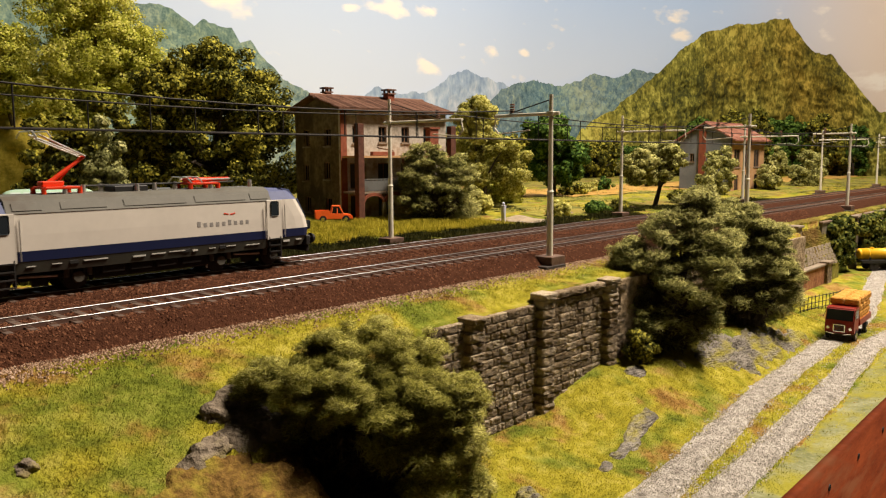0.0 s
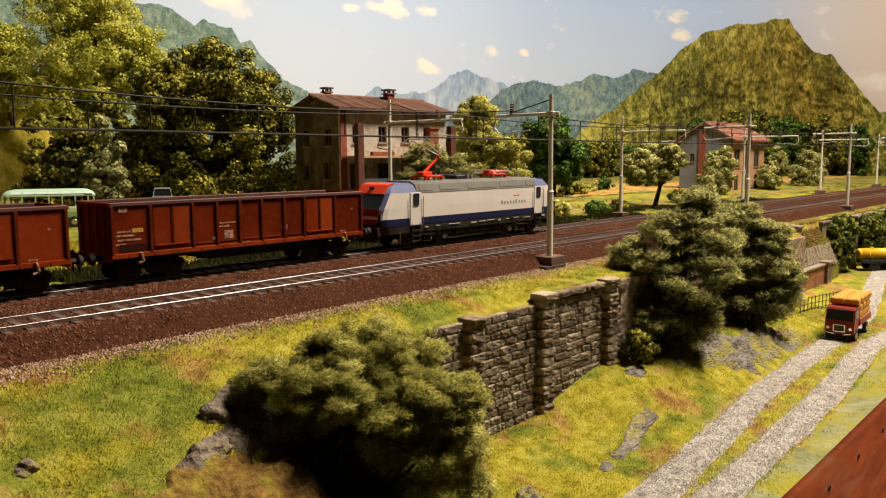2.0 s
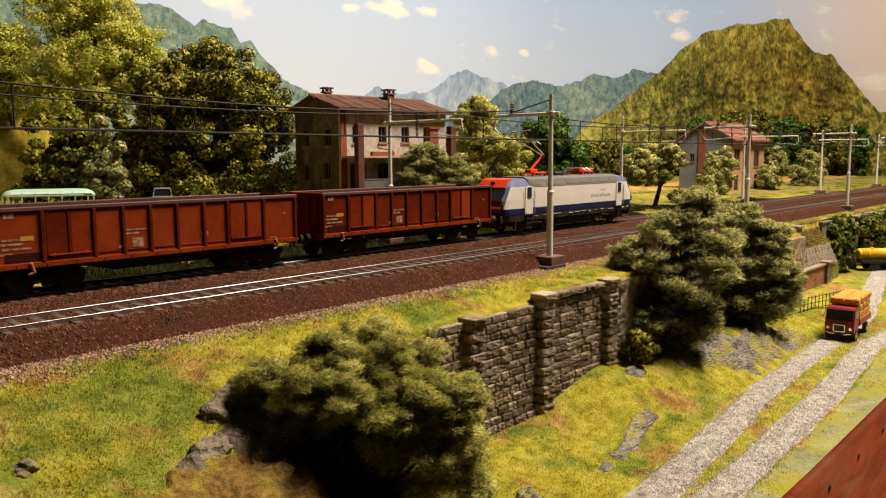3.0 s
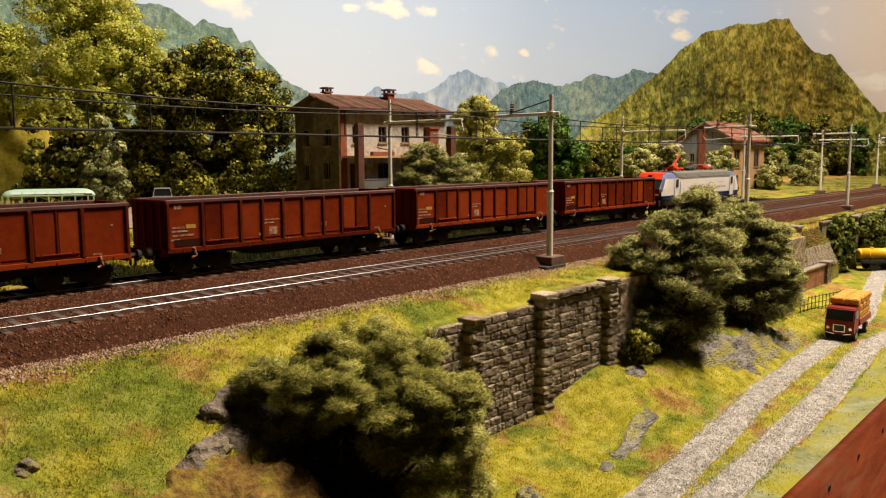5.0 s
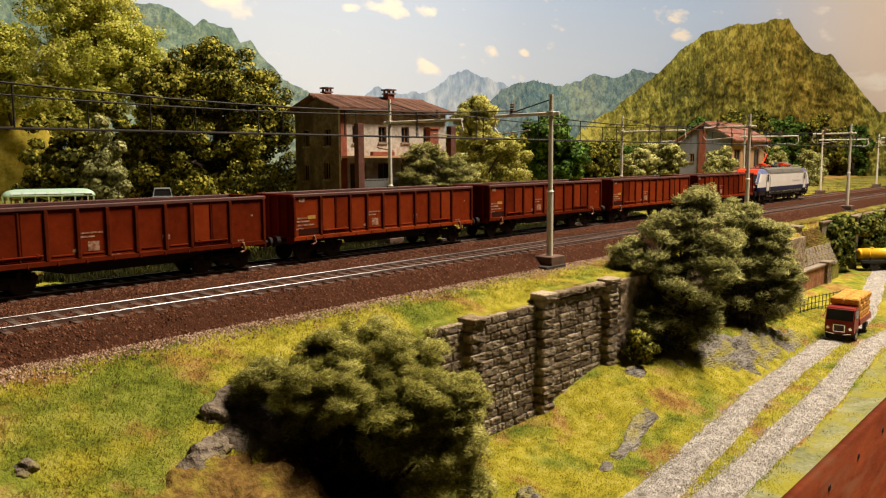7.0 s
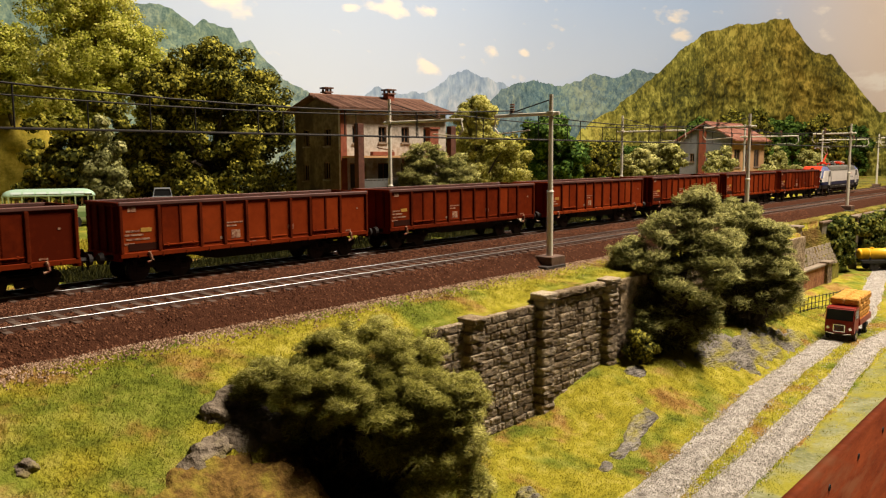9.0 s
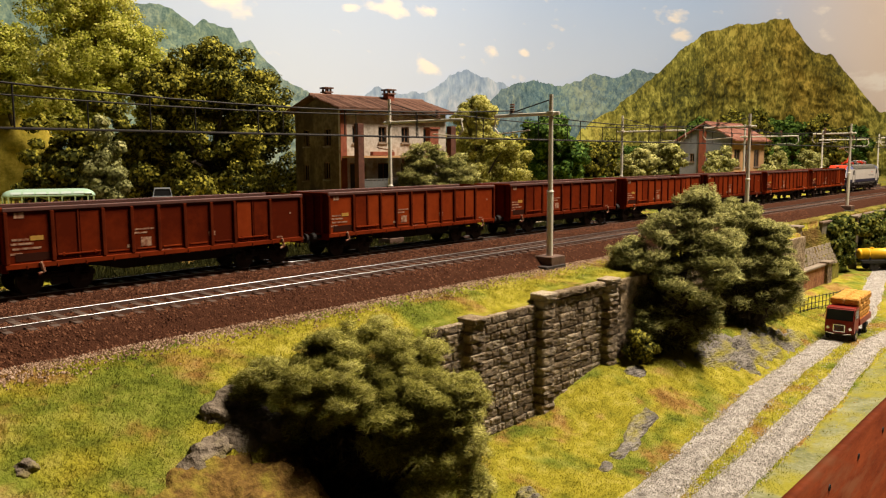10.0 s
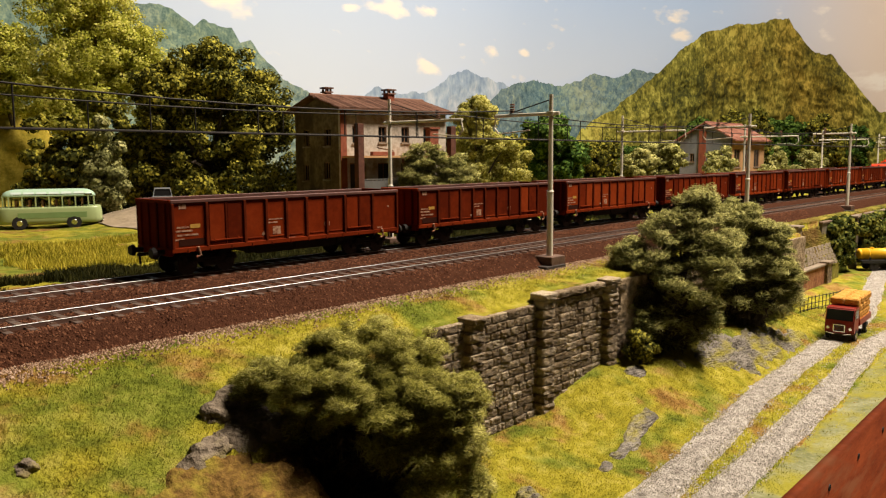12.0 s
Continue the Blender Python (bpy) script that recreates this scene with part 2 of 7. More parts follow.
def sheet(name, xs, ys, height, material, label="", smooth=True):
    X, Y = np.meshgrid(xs, ys, indexing="ij")
    Z = height(X, Y)
    n, m = X.shape
    i = np.arange(n * m).reshape(n, m)
    f = np.stack([i[:-1, :-1], i[1:, :-1], i[1:, 1:], i[:-1, 1:]], -1).reshape(-1, 4)
    return soup(name, np.stack([X, Y, Z], -1).reshape(-1, 3), f, material, None, label, smooth)


xs = np.concatenate([np.arange(-126, -6, 3.0), np.arange(-6, 80, 0.4), np.arange(80, 231, 2.5)])
ys = np.concatenate([np.arange(EDGE_Y, -11.2, 0.3), [-11.06, -10.98], np.arange(-10.8, 12, 0.35), np.arange(12, 80.5, 1.8)])
ground = tagged(sheet("ground", xs, ys, land, M_GRASS), "yellow-green flocked turf over rolling model scenery", "ground", kind="structure")


def bed_height(X, Y):
    c = np.abs(Y + 2.66)
    return -0.145 - 0.77 * sstep(c, 4.3, 5.6) + fbm(X, Y, 1.5, 5) * 0.03


ballast = tagged(sheet("ballast", np.concatenate([np.arange(-126, -6, 4.0), np.arange(-6, 231, 1.0)]), np.concatenate([np.arange(-8.3, -6.5, 0.2), np.arange(-6.5, 1.2, 0.7), np.arange(1.2, 3.2, 0.2)]), bed_height, M_BALLAST), "dark reddish-brown track ballast bed", "ballast", kind="structure")

rng = np.random.default_rng(4)


def crumbs(name, x, y, size, material, label, category="turf", lift=0.0):
    """Ground flock: many small irregular tetrahedra standing on the land."""
    n = len(x)
    v = rng.normal(size=(n, 4, 3))
    v /= np.linalg.norm(v, axis=2)[:, :, None]
    v = v * np.asarray(size) * rng.uniform(0.5, 1.4, (n, 1, 1)) + np.stack([x, y, land(x, y) + lift], -1)[:, None]
    inside_out = np.einsum("ij,ij->i", np.cross(v[:, 1] - v[:, 0], v[:, 2] - v[:, 0]), v[:, 3] - v[:, 0]) > 0
    v[inside_out] = v[inside_out][:, [1, 0, 2, 3]]
    f = (np.array([(0, 1, 2), (0, 2, 3), (0, 3, 1), (1, 3, 2)])[None] + (np.arange(n) * 4)[:, None, None]).reshape(-1, 3)
    up = np.repeat(rng.normal(0, 0.35, (n, 3)) + np.array([0, 0, 1.0]), 4, 0)
    up /= np.linalg.norm(up, axis=1)[:, None]
    return tagged(soup(name, v.reshape(-1, 3), f, material, None, "", True, up), label, category, kind="stuff")


def tufts(name, x, y, h, w, material, label, category="grass", lean=0.35):
    """Upright blades of grass or crop."""
    n = len(x)
    a = rng.uniform(0, 2 * np.pi, n)
    hh = h * rng.uniform(0.5, 1.3, n)
    base = np.stack([x, y, land(x, y) - 0.05], -1)
    d = np.stack([np.cos(a), np.sin(a), a * 0], -1) * (w * rng.uniform(0.5, 1.2, n))[:, None]
    tip = base + np.stack([rng.normal(0, lean, n) * hh, rng.normal(0, lean, n) * hh, hh], -1)
    v = np.stack([base - d, base + d, tip], 1)
    return tagged(soup(name, v.reshape(-1, 3), np.arange(n * 3).reshape(n, 3), material), label, category, kind="stuff")


def off_road(x, y):
    """Mask: outside the two gravel strips, the wall and the ballast."""
    rl = road_left(x)
    rag = 0.5 + 0.3 * fbm(x, y, 1.1, 14)
    return ((np.abs(y - rl) > rag) & (np.abs(y - road_right(x)) > rag) | (x < 15)) & ((np.abs(y - WALL_Y) > 0.35) | (x < 19.6))



def chips(name, centres, size, material, label, flat=0.8, parent=None):
    """Many small irregular stones, flat below, on given centres."""
    n = len(centres)
    base = np.array([(1, 0, -0.3), (-0.6, 0.8, -0.3), (-0.6, -0.8, -0.3), (-0.3, 0, 0.9), (0.4, 0.5, 0.7), (0.4, -0.5, 0.7)], float)
    tri = np.array([(0, 4, 5), (0, 1, 4), (1, 3, 4), (1, 2, 3), (2, 5, 3), (2, 0, 5), (3, 5, 4)])
    a = rng.uniform(0, 2 * np.pi, n)
    s = size * rng.uniform(0.5, 1.25, (n, 1, 1)) * rng.uniform(0.7, 1.2, (n, 6, 1))
    v = base[None] * s
    v[:, :, 2] *= flat
    c, si = np.cos(a)[:, None], np.sin(a)[:, None]
    t = rng.uniform(-0.6, 0.6, (n, 1))
    x, y, z = v[:, :, 0] * c - v[:, :, 1] * si, v[:, :, 0] * si + v[:, :, 1] * c, v[:, :, 2] + v[:, :, 0] * t
    v = np.stack([x, y, z], -1) + np.asarray(centres)[:, None, :]
    f = (tri[None] + (np.arange(n) * 6)[:, None, None]).reshape(-1, 3)
    return tagged(soup(name, v.reshape(-1, 3), f, material, parent), label, "stones", kind="stuff")


def scatter(n, x0, x1, y0, y1, power=1.0):
    """Random places, denser towards x0."""
    return x0 + (x1 - x0) * rng.random(n) ** power, y0 + (y1 - y0) * rng.random(n)


x, y = scatter(60000, 4, 75, -8.25, 2.9, 1.8)
keep = np.minimum(np.abs(np.abs(y) - 0.75), np.abs(np.abs(y + 5.317) - 0.75)) > 0.16
x, y = x[keep], y[keep]
chips("ballast_stones", np.stack([x, y, bed_height(x, y) + 0.0], -1), 0.052, M_STONES, "dark red-brown crushed ballast stones")
x, y = scatter(11000, 4, 60, 0, 1, 1.5)
y = -7.75 - 1.2 * np.abs(rng.normal(0, 0.5, len(x)))
chips("edge_grit", np.stack([x, y, land(x, y) + 0.03], -1), 0.045, M_GRIT, "pale pinkish grit along the ballast foot")

# ---- track ----


def track(name, y0):
    t = thing(name, spot(0, y0, 0), "straight railway track with bright rails on dark sleepers", "railway track", "tracks", "structure")
    for s in (-0.755, 0.755):
        bm = B()
        box(bm, 52, s, -0.10, 356, 0.06, 0.14)
        box(bm, 52, s, -0.165, 356, 0.16, 0.03)
        rail = part("rail", bm, M_RAIL_SIDE, t)
        bm = B()
        box(bm, 52, s, -0.018, 356, 0.068, 0.036, 0.01)
        part("rail_head", bm, M_RAIL_TOP, rail, "polished steel rail head")
    bm = box(B(), 0, 0, -0.185, 0.26, 2.6, 0.16, 0.02)
    plain_faces = len(bm.faces)
    for s in (-0.755, 0.755):
        box(bm, 0, s, -0.1, 0.24, 0.34, 0.03)
        for q in (-0.1, 0.1):
            box(bm, 0, s + q, -0.075, 0.12, 0.06, 0.05, 0.012)
    bm.faces.ensure_lookup_table()
    for fc in bm.faces[plain_faces:]:
        fc.material_index = 1
    first = part("sleeper", bm, M_SLEEPER, t)
    first.data.materials.append(M_CHAIR)
    first.matrix_basis = spot(2.0, 0, 0)
    step = 0.66
    for i in range(1, 150):
        o = new("sleeper", first.data)
        o.parent = t
        o.matrix_basis = spot(2.0 + i * step, 0, 0)
    pts = np.array([(sx * 0.13, sy * 1.3, z) for z in (-0.26, -0.105) for sx, sy in ((-1, -1), (1, -1), (1, 1), (-1, 1))])
    fc = np.array([(0, 3, 2, 1), (4, 5, 6, 7), (0, 1, 5, 4), (1, 2, 6, 5), (2, 3, 7, 6), (3, 0, 4, 7)])
    px = np.concatenate([np.arange(-125, 1.5, step), np.arange(2 + 150 * step, 228, step)])
    v = pts[None] + np.stack([px, px * 0, px * 0], -1)[:, None]
    f = fc[None] + (np.arange(len(px)) * 8)[:, None, None]
    tagged(soup("far_sleepers", v.reshape(-1, 3), f.reshape(-1, 4), M_SLEEPER, t), kind="stuff")
    return t


for y0 in TRACKS:
    track("railway_track", y0)

# ---- turf, road gravel, verge and fields ----
x, y = scatter(46000, 4, 66, EDGE_Y + 0.1, -8.2, 1.6)
keep = off_road(x, y) & (fbm(x, y, 0.5, 8) > -0.7)
crumbs("turf_flock", x[keep], y[keep], 0.022 + 0.0007 * np.clip(x[keep] - 10, 0, 60)[:, None, None], M_TURF, "yellow-green flock turf on the banks", lift=0.01)
x, y = scatter(270000, 4, 62, EDGE_Y + 0.1, -8.3, 1.7)
keep = off_road(x, y) & (fbm(x, y, 0.4, 12) > -0.6) & ((y > road_right(x) - 0.9) | (fbm(x, y, 0.5, 23) > 0.15))
tufts("grass_tufts", x[keep], y[keep], 0.12, 0.017, M_TUFT, "short yellow-green grass blades")
n = 42000
x = 15 + 83 * rng.random(n) ** 1.7
y = np.where(rng.random(n) < 0.5, road_left(x), road_right(x)) + rng.uniform(-0.85, 0.85, n) * (0.8 + 0.35 * fbm(x, x * 0, 0.7, 3)) + rng.normal(0, 0.12, n)
y = np.where(rng.random(n) < 0.06, road_right(x) + (road_left(x) - road_right(x)) * rng.random(n), y)
keep = y > EDGE_Y + 0.1
chips("road_gravel", np.stack([x, y, land(x, y) + 0.045], -1)[keep], 0.038, M_GRAVEL, "pale beige gravel in two wheel tracks", 0.6)


def strip(name, x0, x1, centre, half, seed):
    xs_ = np.arange(x0, x1, 0.5)
    c = centre(xs_)
    w = half * (1 + 0.22 * fbm(xs_, xs_ * 0, 0.6, seed))
    t = np.linspace(-1, 1, 5)
    Y = c[:, None] + w[:, None] * t[None]
    X = np.repeat(xs_[:, None], 5, 1)
    Z = land(X, Y) + 0.035 * (1 - t[None] ** 2) + 0.004
    m, k = X.shape
    i = np.arange(m * k).reshape(m, k)
    f = np.stack([i[:-1, :-1], i[1:, :-1], i[1:, 1:], i[:-1, 1:]], -1).reshape(-1, 4)
    return tagged(soup(name, np.stack([X, Y, Z], -1).reshape(-1, 3), f, M_GRAVEL, None, "", True), "pale beige gravel wheel track of a farm road", "road", kind="structure")


strip("road_1", 14, 120, road_left, 0.74, 0.0)
strip("road_2", 14, 120, road_right, 0.72, 2.6)


def verge_sheet():
    """Thinly flocked plaster between the road and the layout's edge."""
    xs_ = np.arange(12, 95, 0.5)
    t = np.linspace(0, 1, 9)
    inner = road_right(xs_) - 0.75 + 0.3 * fbm(xs_, xs_ * 0, 0.5, 6)
    Y = EDGE_Y + 0.02 + (np.maximum(inner, EDGE_Y + 0.15) - EDGE_Y)[:, None] * t[None]
    X = np.repeat(xs_[:, None], 9, 1)
    Z = land(X, Y) + 0.03 * (1 - t[None] ** 4) - 0.01 * t[None]
    i = np.arange(X.size).reshape(X.shape)
    f = np.stack([i[:-1, :-1], i[1:, :-1], i[1:, 1:], i[:-1, 1:]], -1).reshape(-1, 4)
    mat = surface("thin_turf", [(0.10, 0.11, 0.045), (0.19, 0.195, 0.095), (0.28, 0.28, 0.17)], 0.5, 0.95, bump=0.06, fine=10, spec=0.05, dirt=(0.24, 0.22, 0.03), dirt_scale=0.45, dirt_at=0.5)
    return tagged(soup("verge", np.stack([X, Y, Z], -1).reshape(-1, 3), f, mat, None, "", True), "pale grey-green thinly flocked verge beside the road", "verge", kind="structure")


verge_sheet()

M_FIELD_GREEN = surface("field_green", [(0.07, 0.075, 0.012), (0.18, 0.165, 0.022), (0.33, 0.27, 0.05)], 0.3, 0.95, bump=0.15, fine=9, contrast=3.2, dirt=(0.2, 0.12, 0.03), dirt_scale=0.12, dirt_at=0.6)
x, y = scatter(16000, 60, 120, -9.0, -8.0, 1.2)
crumbs("shoulder_turf", x, y, 0.08, M_FIELD_GREEN, "yellow-green flock turf along the track shoulder", lift=0.03)
# Olive weeds, with the passing train's shadow put into their colour.
M_VERGE_SHADE = surface("verge_weeds", [(0.010, 0.012, 0.003), (0.028, 0.030, 0.006), (0.07, 0.065, 0.014)], 0.3, 0.9, island=0.8, spec=0.1, trans=0.1)
x, y = scatter(74000, 10, 100, 3.1, 8.6, 1.4)
keep = fbm(x, y, 0.35, 21) > -0.25
tufts("verge_weeds", x[keep], y[keep], 0.4, 0.05, M_VERGE_SHADE, "dark olive weeds along the track verge, darkened further for the train's shadow", "weeds")
M_CROP = surface("crop", [(0.16, 0.15, 0.014), (0.40, 0.35, 0.03), (0.60, 0.50, 0.07)], 0.5, 0.9, island=0.8, spec=0.1, trans=0.3)
x, y = scatter(62000, 14, 52, 9.2, 20, 1.0)
keep = (fbm(x, y, 0.2, 31) > -0.5) & (y < 12 + 16 * sstep(42 - x, 0, 12) + 6.5 * sstep(52 - x, 0, 5))
tufts("yellow_crop", x[keep], y[keep], 0.4, 0.045, M_CROP, "yellow flowering crop field", "crop")


def field(name, x0, x1, y0, y1, material, label, lift=0.05):
    """A strip of farmland laid on the ground."""
    xs_, ys_ = np.linspace(x0, x1, 40), np.linspace(y0, y1, 12)
    return tagged(sheet(name, xs_, ys_, lambda X, Y: land(X, Y) + lift + 0.04 * fbm(X, Y, 1.0, 4), material), label, "field", kind="structure")


M_FIELD_GOLD = surface("field_gold", [(0.26, 0.14, 0.03), (0.42, 0.24, 0.05), (0.5, 0.32, 0.09)], 0.3, 0.95, bump=0.1, stretch=(0.3, 2, 1))
M_LANE = surface("lane_sand", [(0.20, 0.155, 0.10), (0.36, 0.29, 0.2)], 0.6, 0.95, bump=0.05)
M_MEADOW = surface("meadow_gold", [(0.24, 0.20, 0.02), (0.44, 0.34, 0.04), (0.60, 0.46, 0.08)], 0.35, 0.95, fine=7, bump=0.1, contrast=3.0, dirt=(0.10, 0.10, 0.015), dirt_scale=0.12, dirt_at=0.6)
field("field_1", 60, 230, 9, 26, M_FIELD_GREEN, "rough green meadow beside the railway", 0.03)
field("field_2", 84, 150, 24, 42, M_FIELD_GOLD, "golden stubble field", 0.06)
field("field_3", 60, 200, 39, 66, M_FIELD_GREEN, "green field before the woods", 0.04)
field("field_4", 146, 215, 22, 34, M_FIELD_GOLD, "golden field beyond the trees", 0.08)
field("meadow", -20, 36, 36, 78, M_MEADOW, "golden-green meadow rising to the hills", 0.1)
field("lane_1", 53.5, 58.5, 6.5, 13, M_LANE, "pale sandy lane coming down to the track", 0.09)
field("lane_2", 27, 36, 22, 36, M_LANE, "sandy lane beside the coach", 0.09)
x, y = scatter(70000, 50, 170, 5.0, 40, 1.5)
keep = fbm(x, y, 0.25, 51) > 0.05
crumbs("meadow_grass", x[keep], y[keep], 0.1, surface("meadow_blades", [(0.035, 0.042, 0.008), (0.12, 0.12, 0.018), (0.32, 0.27, 0.05)], 0.15, 0.9, contrast=3.2, island=0.7, spec=0.1, trans=0.2), "tufty meadow grass beyond the railway", "grass")

# ---- the train ----
M_WAGON = surface("wagon_paint", [(0.07, 0.008, 0.0015), (0.145, 0.018, 0.003), (0.22, 0.034, 0.006)], 0.45, 0.75, fine=9, per_object=0.75, spec=0.03, contrast=1.3, dirt=(0.09, 0.014, 0.004), dirt_scale=0.5, dirt_at=0.64)
# Darker copy of the wagon paint: shade put into the posts' colour.
M_POST_SHADE = surface("post_shade", [(0.055, 0.008, 0.002), (0.12, 0.017, 0.004)], 0.6, 0.8, fine=7, spec=0.03)
M_WAGON_RIM = surface("wagon_rim", [(0.06, 0.022, 0.016), (0.12, 0.046, 0.034)], 0.8, 0.65)
M_WAGON_IN = surface("wagon_inside", [(0.03, 0.012, 0.008), (0.07, 0.03, 0.02)], 0.6, 0.85)
M_UNDER = surface("underframe", [(0.008, 0.007, 0.006), (0.022, 0.018, 0.016)], 1.0, 0.7)
M_WHEEL = plain("wheel_steel", (0.03, 0.026, 0.024), 0.5, 0.4)
M_WHITE_MARK = plain("white_marking", (0.34, 0.20, 0.12), 0.8, scale=6, vary=0.4, dirt=(0.16, 0.04, 0.015), dirt_scale=5, dirt_at=0.52)
M_YELLOW_MARK = plain("yellow_marking", (0.4, 0.22, 0.03), 0.7, scale=6, vary=0.2)
M_CREAM = plain("loco_cream", (0.60, 0.555, 0.49), 0.45, 0, 0.05, 0.6, spec=0.2)
M_BLUE = plain("loco_blue", (0.011, 0.015, 0.05), 0.45, 0, 0.1, spec=0.2)
M_STEELBLUE = plain("loco_slate_blue", (0.085, 0.10, 0.19), 0.6, spec=0.2)
M_GREY = plain("loco_grey", (0.095, 0.09, 0.072), 0.65, 0, 0.12, dirt=(0.07, 0.055, 0.04))
M_SKIRT = plain("loco_skirt_grey", (0.055, 0.054, 0.04), 0.65, 0, 0.15, dirt=(0.04, 0.03, 0.022))
M_RED = plain("signal_red", (0.62, 0.045, 0.012), 0.45, spec=0.15)
M_DARKRED = plain("loco_dark_red", (0.20, 0.006, 0.005), 0.5, spec=0.1)
M_LETTER = plain("lettering_grey", (0.26, 0.245, 0.23), 0.6)
M_GLASS = glass("cab_glass")
M_SILVER = plain("silver", (0.6, 0.58, 0.54), 0.3, 0.8)
M_TAR = plain("tar_plate", (0.03, 0.009, 0.005), 0.9, spec=0.03)
M_PALE_MARK = plain("pale_marking", (0.42, 0.41, 0.37), 0.7, scale=6, vary=0.2)
M_BLACK = plain("black", (0.012, 0.011, 0.01), 0.6)

V_TRAIN = [(0.0, -106.95), (2.5, -81.55), (5.5, -50.65), (9.5, -9.75), (12.0, 15.85)]
PITCH = 14.29
MOVERS = []


def wheelset(parent, x):
    """An axle with two wheels."""
    bm = B()
    for s in (-1, 1):
        tube(bm, (x, s * 0.70, 0.46), (x, s * 0.83, 0.46), 0.46, 0.46, 20)
        tube(bm, (x, s * 0.66, 0.46), (x, s * 0.71, 0.46), 0.50, 0.50, 20)
    tube(bm, (x, -1.0, 0.46), (x, 1.0, 0.46), 0.08)
    return part("wheelset", bm, M_WHEEL, parent)


def bogie(parent, x, base, r=0.46):
    bm = B()
    for s in (-1, 1):
        box(bm, x, s * 1.0, 0.62, base + 0.9, 0.12, 0.22, 0.04)
        for w in (-1, 1):
            box(bm, x + w * base / 2, s * 1.04, 0.48, 0.34, 0.16, 0.3, 0.05)
            tube(bm, (x + w * base / 2 - 0.25, s * 1.08, 0.6), (x + w * base / 2 - 0.25, s * 1.08, 0.82), 0.1)
            tube(bm, (x + w * base / 2 + 0.25, s * 1.08, 0.6), (x + w * base / 2 + 0.25, s * 1.08, 0.82), 0.1)
        box(bm, x, s * 1.05, 0.45, 0.6, 0.1, 0.3, 0.04)
    box(bm, x, 0, 0.65, 0.7, 2.0, 0.25)
    b = part("bogie", bm, M_UNDER, parent)
    for w in (-1, 1):
        wheelset(b, x + w * base / 2)
    return b


def buffers(parent, x, d, z=1.05):
    for s in (-1, 1):
        bm = B()
        tube(bm, (x, s * 0.88, z), (x + d * 0.42, s * 0.88, z), 0.11)
        tube(bm, (x + d * 0.42, s * 0.88, z), (x + d * 0.58, s * 0.88, z), 0.25, 0.2, 14)
        part("buffer", bm, M_UNDER, parent)


L, HW, ZT, ZB = 12.774, 1.443, 3.185, 1.06


